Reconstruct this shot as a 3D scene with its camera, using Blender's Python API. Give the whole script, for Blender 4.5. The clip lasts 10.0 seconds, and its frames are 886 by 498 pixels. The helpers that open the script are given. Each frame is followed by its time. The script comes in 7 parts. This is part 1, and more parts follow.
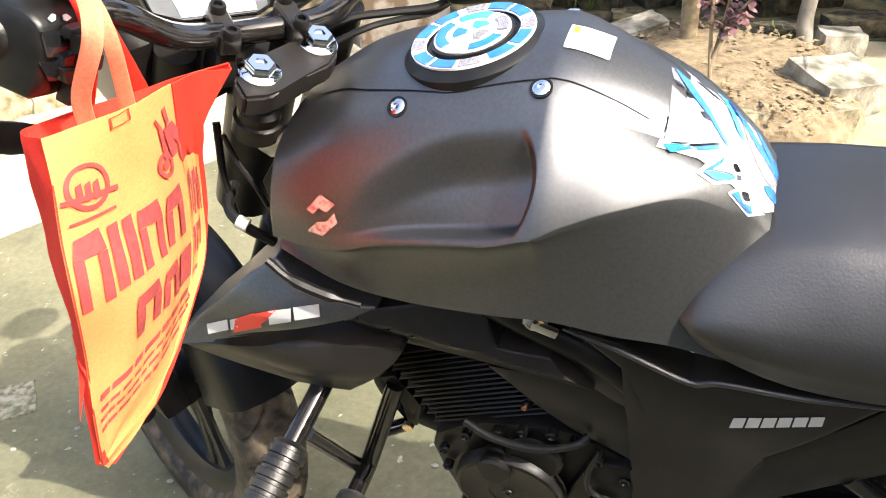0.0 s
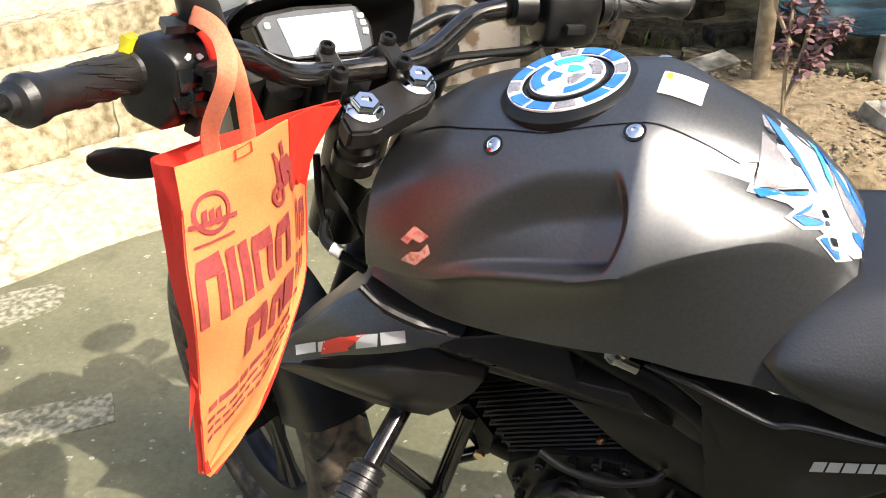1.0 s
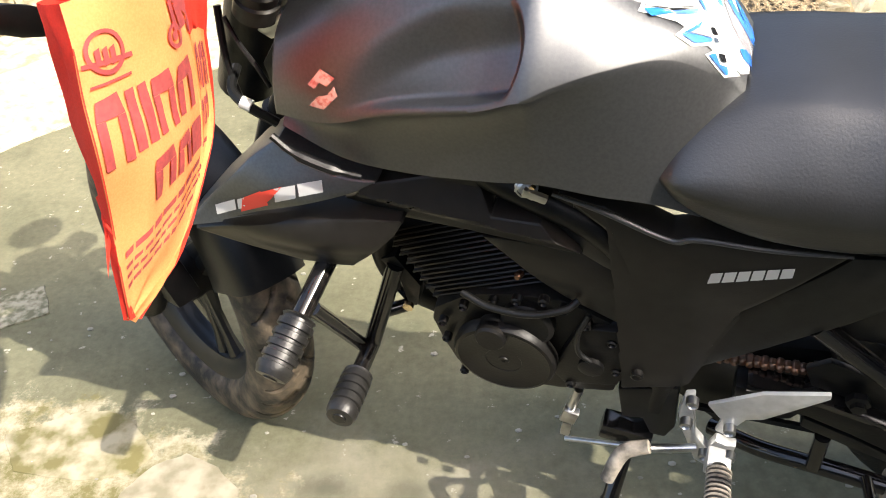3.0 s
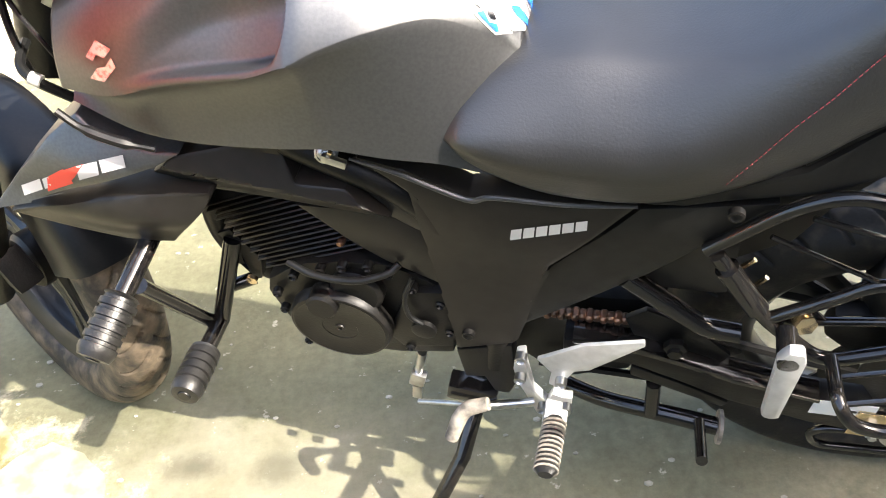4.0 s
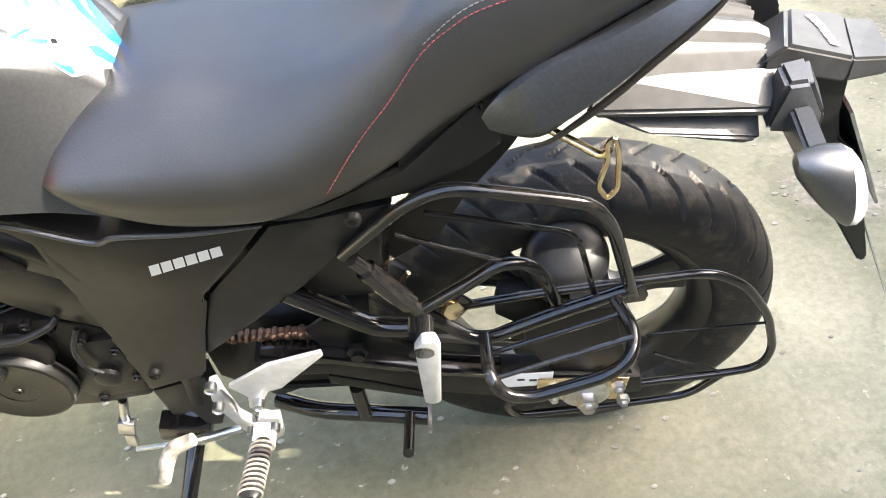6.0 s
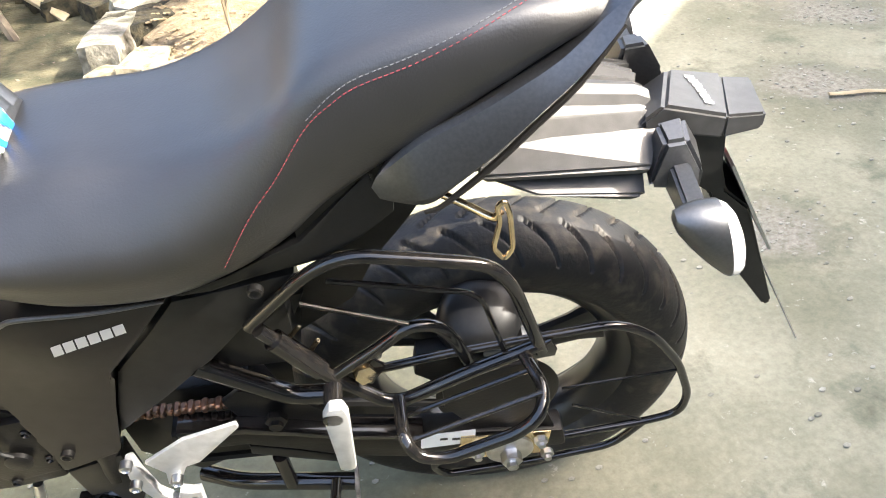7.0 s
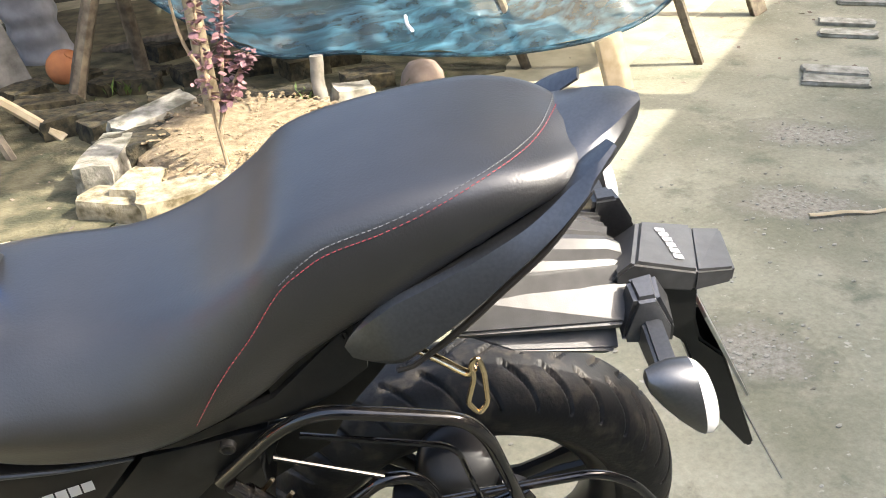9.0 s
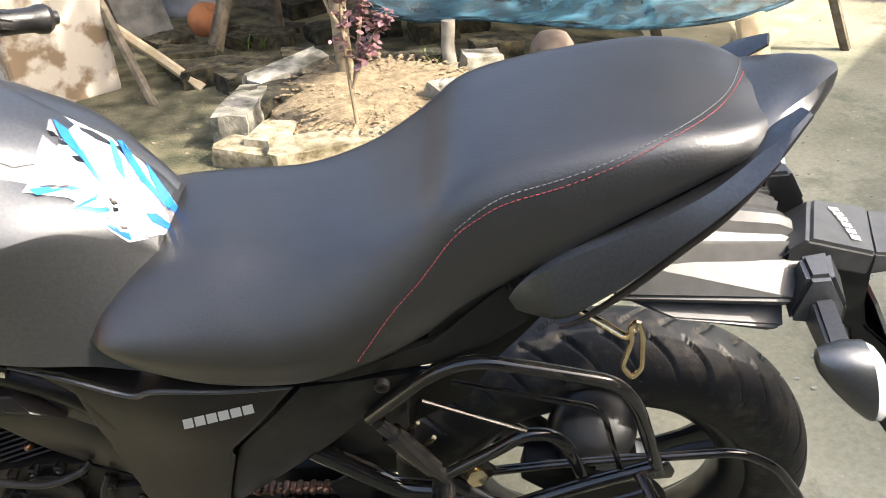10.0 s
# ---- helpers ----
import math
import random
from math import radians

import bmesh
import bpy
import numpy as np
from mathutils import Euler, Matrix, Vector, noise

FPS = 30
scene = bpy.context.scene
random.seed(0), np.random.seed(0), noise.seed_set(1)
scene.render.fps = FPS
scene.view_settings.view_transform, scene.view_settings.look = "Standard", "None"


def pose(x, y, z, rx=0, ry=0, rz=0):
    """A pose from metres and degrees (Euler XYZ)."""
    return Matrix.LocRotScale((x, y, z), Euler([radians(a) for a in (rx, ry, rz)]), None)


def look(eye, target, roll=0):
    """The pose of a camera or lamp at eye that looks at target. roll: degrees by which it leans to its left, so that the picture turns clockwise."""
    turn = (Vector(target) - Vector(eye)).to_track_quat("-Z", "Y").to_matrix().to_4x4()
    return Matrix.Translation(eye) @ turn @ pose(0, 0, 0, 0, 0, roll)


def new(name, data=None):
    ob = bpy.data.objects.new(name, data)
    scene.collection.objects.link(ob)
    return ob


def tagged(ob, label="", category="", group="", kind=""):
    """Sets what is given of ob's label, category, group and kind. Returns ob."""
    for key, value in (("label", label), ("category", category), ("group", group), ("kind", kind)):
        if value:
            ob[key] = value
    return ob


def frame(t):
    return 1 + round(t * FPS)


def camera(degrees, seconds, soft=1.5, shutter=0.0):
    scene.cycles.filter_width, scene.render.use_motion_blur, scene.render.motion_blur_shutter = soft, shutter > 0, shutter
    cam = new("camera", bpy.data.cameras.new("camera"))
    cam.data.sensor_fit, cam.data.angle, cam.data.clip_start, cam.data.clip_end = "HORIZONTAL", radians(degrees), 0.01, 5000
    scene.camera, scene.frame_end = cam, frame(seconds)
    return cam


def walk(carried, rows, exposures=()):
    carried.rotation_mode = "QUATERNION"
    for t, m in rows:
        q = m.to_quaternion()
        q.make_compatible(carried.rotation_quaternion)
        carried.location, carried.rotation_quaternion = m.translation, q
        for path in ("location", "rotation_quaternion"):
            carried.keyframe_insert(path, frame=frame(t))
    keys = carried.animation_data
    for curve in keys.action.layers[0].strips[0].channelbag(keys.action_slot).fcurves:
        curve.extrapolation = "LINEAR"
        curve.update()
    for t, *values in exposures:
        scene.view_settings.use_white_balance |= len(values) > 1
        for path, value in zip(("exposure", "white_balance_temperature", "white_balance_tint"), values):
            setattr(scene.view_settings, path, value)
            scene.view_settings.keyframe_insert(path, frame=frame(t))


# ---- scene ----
cam = camera(55.8, 10.0, soft=1.0)
PATH = [
    (0, (0.0940, 0.0574, 1.1861), (-0.0063, 1.5624, 0.2195), -3.9),
    (0.5, (0.0779, 0.0447, 1.2031), (-0.0950, 1.5767, 0.2894), -3.9),
    (1, (0.0654, 0.0305, 1.2049), (-0.1514, 1.5624, 0.3010), -4.0),
    (1.5, (0.0502, 0.0125, 1.2184), (-0.2069, 1.5695, 0.3700), -4.1),
    (2, (0.0439, 0.0081, 1.2067), (-0.2347, 1.5203, 0.2867), -4.7),
    (2.5, (0.0484, -0.0036, 1.1870), (-0.1935, 1.4495, 0.1666), -4.6),
    (3, (0.0932, -0.0125, 1.1727), (-0.0027, 1.3966, 0.0708), -5.2),
    (3.2, (0.1272, -0.0081, 1.1682), (0.0690, 1.3984, 0.0591), -5.6),
    (4.3, (0.2616, -0.0332, 1.1575), (0.3189, 1.3214, -0.0143), -4.8),
    (4.5, (0.2849, -0.0403, 1.1583), (0.3655, 1.3088, -0.0180), -5.1),
    (5, (0.3278, -0.0528, 1.1601), (0.5276, 1.2972, -0.0009), -5.0),
    (5.5, (0.3745, -0.0627, 1.1601), (0.6934, 1.2712, 0.0071), -4.3),
    (5.7, (0.3897, -0.0654, 1.1610), (0.7409, 1.2568, 0.0036), -4.1),
    (6.8, (0.4533, -0.0904, 1.1700), (0.9470, 1.2327, 0.0663), -3.7),
    (7, (0.4613, -0.0932, 1.1771), (0.9711, 1.2479, 0.1039), -4.0),
    (7.5, (0.4811, -0.1003, 1.1986), (1.0194, 1.2936, 0.2097), -4.5),
    (8, (0.4999, -0.0967, 1.2148), (1.0786, 1.3294, 0.2965), -4.5),
    (8.5, (0.4954, -0.0922, 1.2220), (1.0920, 1.3446, 0.3341), -3.7),
    (9, (0.4892, -0.0815, 1.2210), (1.0679, 1.3608, 0.3306), -3.5),
    (9.5, (0.4641, -0.0762, 1.2210), (0.9675, 1.3931, 0.3270), -3.2),
    (10, (0.4255, -0.0734, 1.2112), (0.7929, 1.4137, 0.2821), -2.9),
]
walk(cam, [(t, look(eye, target, roll)) for t, eye, target, roll in PATH],
     exposures=((0, 2.1), (0.5, 1.66), (1.5, 1.55), (2.5, 1.48), (3.2, 2.15), (4.5, 2.85), (5.7, 3.12), (7.0, 2.92), (8.5, 2.42), (9.5, 2.4), (10, 2.2)))

# ---------------- world, sun ----------------
world = bpy.data.worlds.new("sky")
scene.world = world
world.use_nodes = True
wn = world.node_tree
sky = wn.nodes.new("ShaderNodeTexSky")
sky.sky_type, sky.sun_disc = "NISHITA", False
SUN_TO = Vector((0.92, -0.60, 1.0)).normalized()
sky.sun_elevation = math.asin(SUN_TO.z)
sky.sun_rotation = math.atan2(SUN_TO.x, SUN_TO.y)
sky.air_density, sky.dust_density, sky.ozone_density = 1.0, 6.0, 0.6
wn.nodes["Background"].inputs[1].default_value = 0.15
wn.links.new(sky.outputs[0], wn.nodes["Background"].inputs[0])
sun = new("sun", bpy.data.lights.new("sun", "SUN"))
sun.data.energy, sun.data.angle, sun.data.color = 2.5, radians(0.5), (1.0, 0.935, 0.83)
sun.matrix_world = look(SUN_TO * 20, (0, 0, 0))


# ---------------- materials ----------------
def mat(name, col, rough=0.5, metal=0.0, col2=None, scale=40.0, bump=0.0, bscale=200.0, detail=4.0, contrast=(0.35, 0.65),
        rvar=0.0, sheen=0.0, coat=0.0, spec=0.5, trans=0.0, voronoi=False, random_tint=0.0):
    m = bpy.data.materials.new(name)
    m.use_nodes = True
    nt = m.node_tree
    b = nt.nodes["Principled BSDF"]
    b.inputs["Base Color"].default_value = (*col, 1)
    b.inputs["Roughness"].default_value = rough
    b.inputs["Metallic"].default_value = metal
    b.inputs["Specular IOR Level"].default_value = spec
    if coat:
        b.inputs["Coat Weight"].default_value = coat
        b.inputs["Coat Roughness"].default_value = 0.12
    if sheen:
        b.inputs["Sheen Weight"].default_value = sheen
    if trans:
        b.inputs["Transmission Weight"].default_value = trans
    tc = nt.nodes.new("ShaderNodeTexCoord")
    if col2:
        n = nt.nodes.new("ShaderNodeTexNoise")
        n.inputs["Scale"].default_value, n.inputs["Detail"].default_value = scale, detail
        nt.links.new(tc.outputs["Object"], n.inputs["Vector"])
        r = nt.nodes.new("ShaderNodeValToRGB")
        r.color_ramp.elements[0].position, r.color_ramp.elements[1].position = contrast
        r.color_ramp.elements[0].color, r.color_ramp.elements[1].color = (*col, 1), (*col2, 1)
        nt.links.new(n.outputs["Fac"], r.inputs["Fac"])
        out = r.outputs["Color"]
        if random_tint:
            oi = nt.nodes.new("ShaderNodeObjectInfo")
            hs = nt.nodes.new("ShaderNodeHueSaturation")
            mr = nt.nodes.new("ShaderNodeMapRange")
            mr.inputs["To Min"].default_value, mr.inputs["To Max"].default_value = 1 - random_tint, 1 + random_tint
            nt.links.new(oi.outputs["Random"], mr.inputs["Value"])
            nt.links.new(mr.outputs["Result"], hs.inputs["Value"])
            nt.links.new(out, hs.inputs["Color"])
            out = hs.outputs["Color"]
        nt.links.new(out, b.inputs["Base Color"])
        if rvar:
            mr = nt.nodes.new("ShaderNodeMapRange")
            mr.inputs["To Min"].default_value, mr.inputs["To Max"].default_value = rough - rvar, rough + rvar
            nt.links.new(n.outputs["Fac"], mr.inputs["Value"])
            nt.links.new(mr.outputs["Result"], b.inputs["Roughness"])
    if bump:
        if voronoi:
            n2 = nt.nodes.new("ShaderNodeTexVoronoi")
            n2.inputs["Scale"].default_value = bscale
            sock = n2.outputs["Distance"]
        else:
            n2 = nt.nodes.new("ShaderNodeTexNoise")
            n2.inputs["Scale"].default_value, n2.inputs["Detail"].default_value = bscale, 6
            sock = n2.outputs["Fac"]
        nt.links.new(tc.outputs["Object"], n2.inputs["Vector"])
        bp = nt.nodes.new("ShaderNodeBump")
        bp.inputs["Strength"].default_value, bp.inputs["Distance"].default_value = bump, 0.007 if bump > 0.85 else 0.002
        nt.links.new(sock, bp.inputs["Height"])
        nt.links.new(bp.outputs["Normal"], b.inputs["Normal"])
    return m


M_tank = mat("satin_black_paint", (0.115, 0.117, 0.121), 0.40, 0.92, (0.132, 0.134, 0.138), 300, 0.03, 900, spec=0.6)
M_panel = mat("matt_black_panel", (0.0055, 0.0055, 0.006), 0.38, 0.0, (0.008, 0.008, 0.008), 200, 0.05, 800, spec=0.30)
M_plastic = mat("black_plastic", (0.005, 0.005, 0.005), 0.38, 0.0, (0.010, 0.010, 0.0095), 60, 0.06, 700, spec=0.3)
M_greyplastic = mat("dark_grey_plastic", (0.0105, 0.0092, 0.0082), 0.38, 0.0, (0.0145, 0.013, 0.0115), 60, 0.05, 700, spec=0.30)
M_leather = mat("seat_leather", (0.0055, 0.0055, 0.006), 0.42, 0.0, (0.0085, 0.0085, 0.0092), 30, 0.14, 420, spec=0.97)
M_tube = mat("gloss_black_tube", (0.004, 0.004, 0.0045), 0.11, 0.0, (0.014, 0.012, 0.010), 120, rvar=0.05, spec=0.6)
M_engine = mat("engine_black", (0.0035, 0.0035, 0.0037), 0.42, 0.0, (0.009, 0.008, 0.007), 50, 0.15, 260, rvar=0.1, spec=0.25)
M_rubber = mat("rubber", (0.006, 0.006, 0.006), 0.42, 0.0, (0.016, 0.015, 0.014), 35, 0.2, 300, rvar=.12, spec=0.45)
M_tyre = mat("tyre_rubber", (0.011, 0.0108, 0.0105), 0.52, 0.0, (0.085, 0.070, 0.052), 38, 0.3, 220, detail=12, contrast=(0.50, 0.86), spec=0.32)
M_dustytyre = mat("dusty_tyre_rubber", (0.016, 0.0150, 0.0135), 0.6, 0.0, (0.150, 0.115, 0.078), 30, 0.3, 220, detail=12, contrast=(0.40, 0.72), spec=0.3)
M_chrome = mat("chrome", (0.75, 0.75, 0.76), 0.08, 1.0)
M_steel = mat("zinc_steel", (0.55, 0.56, 0.57), 0.28, 1.0, (0.40, 0.40, 0.40), 60)
M_alu = mat("bare_aluminium", (0.62, 0.62, 0.61), 0.50, 0.65, (0.52, 0.52, 0.51), 70, 0.08, 300)
M_brass = mat("brass", (0.82, 0.66, 0.42), 0.22, 1.0, (0.62, 0.48, 0.30), 60)
M_copper = mat("oiled_chain", (0.30, 0.15, 0.09), 0.35, 0.9, (0.10, 0.07, 0.05), 90)
M_silverprint = mat("silver_print", (0.55, 0.55, 0.54), 0.4, 0.2)
M_emblem = mat("pink_silver_foil", (0.72, 0.50, 0.47), 0.25, 0.6, (0.60, 0.22, 0.20), 160, contrast=(0.45, 0.62))
M_redprint = mat("red_print", (0.62, 0.05, 0.03), 0.4)
M_white = mat("white_sticker", (0.80, 0.80, 0.78), 0.35, 0.0, (0.72, 0.72, 0.70), 30)
M_yellow = mat("yellow_plastic", (0.75, 0.62, 0.02), 0.45)
M_blue = mat("blue_foil", (0.02, 0.17, 0.62), 0.25, 0.0, (0.02, 0.11, 0.45), 60, coat=0.5)
M_cyan = mat("cyan_foil", (0.05, 0.45, 0.75), 0.25, coat=0.5)
M_carbon = mat("carbon_foil", (0.045, 0.04, 0.045), 0.3, 0.0, (0.36, 0.34, 0.36), 1500, contrast=(0.44, 0.56), coat=0.4)
M_bezel = mat("blue_grey_bezel", (0.075, 0.082, 0.092), 0.35, 0.0, (0.095, 0.102, 0.112), 40)
# near-white base paints in the sky that the display mirrors
M_screen = mat("display_sky_tone", (0.78, 0.82, 0.86), 0.35, 0.0, (0.84, 0.86, 0.88), 8, coat=0.4)
M_glassblack = mat("black_glass", (0.01, 0.011, 0.013), 0.10, coat=0.8)
M_lens = mat("clear_lens", (0.82, 0.82, 0.82), 0.12, 0.0, trans=0.35)
M_redlens = mat("red_lens", (0.5, 0.02, 0.01), 0.15, coat=0.5)
M_stitchred = mat("red_thread", (0.22, 0.03, 0.04), 0.7)
M_stitchgrey = mat("grey_thread", (0.11, 0.115, 0.12), 0.7)
M_redswitch = mat("red_switch", (0.62, 0.06, 0.03), 0.4)
M_wireinsul = mat("cable_sleeve", (0.005, 0.005, 0.005), 0.4, 0.0, (0.008, 0.008, 0.008), 60, spec=0.3)
M_wornrubber = mat("worn_grey_rubber", (0.10, 0.09, 0.075), 0.7, 0.0, (0.34, 0.30, 0.25), 60, 0.2, 300)
from mathutils.bvhtree import BVHTree


# ---------------- mesh helpers ----------------
def part(name, bm, material, parent=None, label="", sharp=38, smooth=True):
    bmesh.ops.recalc_face_normals(bm, faces=bm.faces)
    for f in bm.faces:
        f.smooth = smooth
    for e in bm.edges:
        if len(e.link_faces) == 2 and e.calc_face_angle(0.0) > radians(sharp):
            e.smooth = False
    me = bpy.data.meshes.new(name)
    bm.to_mesh(me)
    bm.free()
    me.materials.append(material)
    ob = new(name, me)
    if parent:
        ob.parent = parent
    if label:
        tagged(ob, label)
    return ob


def thing(name, label, category, m=None, group="", kind=""):
    ob = new(name)
    ob.empty_display_size = 0.05
    if m:
        ob.matrix_world = m
    return tagged(ob, label, category, group, kind)


def spline(pts, n=8, closed=False):
    """Catmull-Rom through pts, n steps a span."""
    P = [np.array(p, float) for p in pts]
    k = len(P)
    out = []
    for i in range(k if closed else k - 1):
        p0 = P[(i - 1) % k] if closed or i > 0 else 2 * P[0] - P[1]
        p1, p2 = P[i], P[(i + 1) % k]
        p3 = P[(i + 2) % k] if closed or i < k - 2 else 2 * P[-1] - P[-2]
        for j in range(n):
            t = j / n
            out.append(0.5 * (2 * p1 + (p2 - p0) * t + (2 * p0 - 5 * p1 + 4 * p2 - p3) * t * t + (3 * p1 - p0 - 3 * p2 + p3) * t ** 3))
    if not closed:
        out.append(P[-1])
    return [Vector(p) for p in out]


def rounded(pts, r=0.03, n=5, closed=False):
    """A polyline with its corners rounded off."""
    P = [Vector(p) for p in pts]
    k = len(P)
    out = []
    for i, p in enumerate(P):
        if not closed and i in (0, k - 1):
            out.append(p)
            continue
        a, b = P[(i - 1) % k] - p, P[(i + 1) % k] - p
        d = min(r, a.length * 0.48, b.length * 0.48)
        s, e = p + a.normalized() * d, p + b.normalized() * d
        for j in range(n + 1):
            t = j / n
            out.append((1 - t) ** 2 * s + 2 * t * (1 - t) * p + t * t * e)
    return out


def skin(bm, rings, closed_ring=True, cap=True, loop=False):
    vs = [[bm.verts.new(tuple(p)) for p in r] for r in rings]
    n = len(vs[0])
    for a, b in zip(vs, vs[1:] + (vs[:1] if loop else [])):
        for j in range(n if closed_ring else n - 1):
            k = (j + 1) % n
            bm.faces.new((a[j], a[k], b[k], b[j]))
    if cap and closed_ring and not loop:
        bm.faces.new(vs[0])
        bm.faces.new(vs[-1][::-1])
    return bm


def sweep(pts, r, seg=10, bm=None, loop=False, flat=1.0):
    """A tube of radius r (or a list of radii) along pts."""
    bm = bm or bmesh.new()
    P = [Vector(p) for p in pts]
    n = len(P)
    R = [float(q) for q in np.interp(np.linspace(0, 1, n), np.linspace(0, 1, len(r)), r)] if isinstance(r, (list, tuple)) else [r] * n
    T = []
    for i in range(n):
        a = P[i - 1] if (i or loop) else P[0]
        b = P[(i + 1) % n] if (i < n - 1 or loop) else P[-1]
        T.append((b - a).normalized())
    up = Vector((0, 0, 1)) if abs(T[0].z) < 0.9 else Vector((1, 0, 0))
    u = T[0].cross(up).normalized()
    rings = []
    for i in range(n):
        u = (u - T[i] * u.dot(T[i])).normalized()
        v = T[i].cross(u)
        rings.append([P[i] + R[i] * (math.cos(q) * u + flat * math.sin(q) * v) for q in (2 * math.pi * k / seg for k in range(seg))])
    return skin(bm, rings, loop=loop)


def lathe(prof, origin=(0, 0, 0), axis=(0, 0, 1), seg=28, bm=None):
    """A turned body: prof is (radius, height) along the axis."""
    bm = bm or bmesh.new()
    q = Vector(axis).normalized().to_track_quat("Z", "Y").to_matrix()
    o = Vector(origin)
    rings = [[o + q @ Vector((max(r, 1e-4) * math.cos(a), max(r, 1e-4) * math.sin(a), h)) for a in (2 * math.pi * k / seg for k in range(seg))]
             for r, h in prof]
    if prof[0] == prof[-1]:
        return skin(bm, rings[:-1], loop=True)
    return skin(bm, rings)


def block(c, size, rot=(0, 0, 0), bevel=0.0, bm=None, seg=2, taper=1.0):
    bm = bm or bmesh.new()
    m = Matrix.LocRotScale(c, Euler([radians(a) for a in rot]), size)
    made = bmesh.ops.create_cube(bm, size=1.0)["verts"]
    for v in made:
        if v.co.z > 0:
            v.co.x *= taper
            v.co.y *= taper
    bmesh.ops.transform(bm, matrix=m, verts=made)
    if bevel:
        es = list({e for v in made for e in v.link_edges})
        bmesh.ops.bevel(bm, geom=es, offset=bevel, segments=seg, affect="EDGES", profile=0.7)
    return bm


def slab(outline, y, thick, bevel=0.004, curve=None, cuts=2, side=1):
    """A panel: outline in (x, z), its outer face at y; it may be bent by curve(x, z), added to y."""
    bm = bmesh.new()
    vs = [bm.verts.new((p[0], 0, p[1])) for p in outline]
    f = bm.faces.new(vs)
    if curve:
        bmesh.ops.triangulate(bm, faces=[f])
        for _ in range(cuts):
            bmesh.ops.subdivide_edges(bm, edges=bm.edges, cuts=1, use_grid_fill=True)
        bmesh.ops.triangulate(bm, faces=bm.faces)
        bmesh.ops.beautify_fill(bm, faces=bm.faces, edges=[e for e in bm.edges if len(e.link_faces) == 2])
    for v in bm.verts:
        v.co.y = y + (curve(v.co.x, v.co.z) if curve else 0)
    ret = bmesh.ops.extrude_face_region(bm, geom=list(bm.faces))
    top = [v for v in ret["geom"] if isinstance(v, bmesh.types.BMVert)]
    bmesh.ops.translate(bm, verts=top, vec=(0, thick * side, 0))
    bmesh.ops.recalc_face_normals(bm, faces=bm.faces)
    if bevel:
        es = [e for e in bm.edges if len(e.link_faces) == 2 and e.calc_face_angle(0.0) > radians(50)]
        bmesh.ops.bevel(bm, geom=es, offset=bevel, segments=2, affect="EDGES", profile=0.6)
    return bm


def mirror_y(pts):
    return [(p[0], -p[1], p[2]) for p in pts]

# ---------------- motorcycle ----------------
BIKE = Matrix.Translation((0.195, 0.9215, 0)) @ pose(0, 0, 0, 0, 0, -17.5) @ pose(0, 0, 0, 11, 0, 0)
bike = thing("motorcycle", "satin black naked motorcycle leaning on its side stand", "motorcycle", BIKE)

TANK = [  # x, crown height, upper crease, lower crease, bottom edge, as (half width, z)
    (-0.236, .893, (.086, .874), (.121, .812), (.117, .793)),
    (-0.17, .935, (.091, .906), (.138, .822), (.128, .768)),
    (-0.10, .955, (.085, .929), (.143, .844), (.134, .763)),
    (-0.02, .970, (.079, .946), (.149, .862), (.138, .768)),
    (0.016, .973, (.078, .950), (.151, .876), (.138, .771)),
    (0.030, .972, (.077, .950), (.150, .880), (.138, .772)),
    (0.050, .966, (.070, .944), (.139, .886), (.138, .771)),
    (0.09, .948, (.057, .927), (.117, .891), (.135, .763)),
    (0.14, .917, (.045, .900), (.085, .884), (.126, .752)),
    (0.185, .876, (.036, .866), (.062, .850), (.118, .735)),
    (0.205, .850, (.030, .842), (.054, .826), (.110, .728)),
]


def smooth(a, b, x):
    t = min(1.0, max(0.0, (x - a) / (b - a)))
    return t * t * (3 - 2 * t)


def scoop(x, u):
    """Depth of the knee recess: deepest at its rear wall, running out forwards; u goes from the upper to the lower crease."""
    rim = .026 - .075 * (u - .55) ** 2
    along = smooth(-.178, -.03, x) * (1 - smooth(rim - .008, rim, x))
    tip = .06 + .30 * (1 - smooth(-.17, -.04, x))
    return .022 * along * smooth(tip, tip + .50, u) * (1 - smooth(.84, .965, u))


def tank_rings():
    NA, NB, NC, ND = 10, 48, 12, 4
    cols = {k: spline(v, 26) for k, v in {
        "top": [(x, 0, t) for x, t, c, l, b in TANK], "c": [(x, -c[0], c[1]) for x, t, c, l, b in TANK],
        "l": [(x, -l[0], l[1]) for x, t, c, l, b in TANK], "b": [(x, -b[0], b[1]) for x, t, c, l, b in TANK]}.items()}
    rows = []
    for T, C, Lw, B in zip(cols["top"], cols["c"], cols["l"], cols["b"]):
        row = []
        for k in range(NA):
            u = k / NA
            row.append(Vector((T.x, C.y * u, T.z - (T.z - C.z) * (.25 * u + .75 * u ** 4))))
        n = Vector((0, -(C.z - Lw.z), -(Lw.y - C.y))).normalized()
        n = Vector((0, n.y, abs(n.z)))
        for k in range(NB):
            u = k / NB
            row.append(C.lerp(Lw, u) + n * (.022 * u * (1 - u) - scoop(T.x, u)))
        for k in range(NC):
            u = k / NC
            p = Lw.lerp(B, u)
            row.append(p + Vector((0, .013 * math.sin(math.pi * u ** .7) * (1 - smooth(.02, .14, T.x)), 0)))
        for k in range(ND + 1):
            u = k / ND
            row.append(B.lerp(Vector((B.x, B.y * .74, B.z - .013)), u))
        rows.append(row)
    return rows


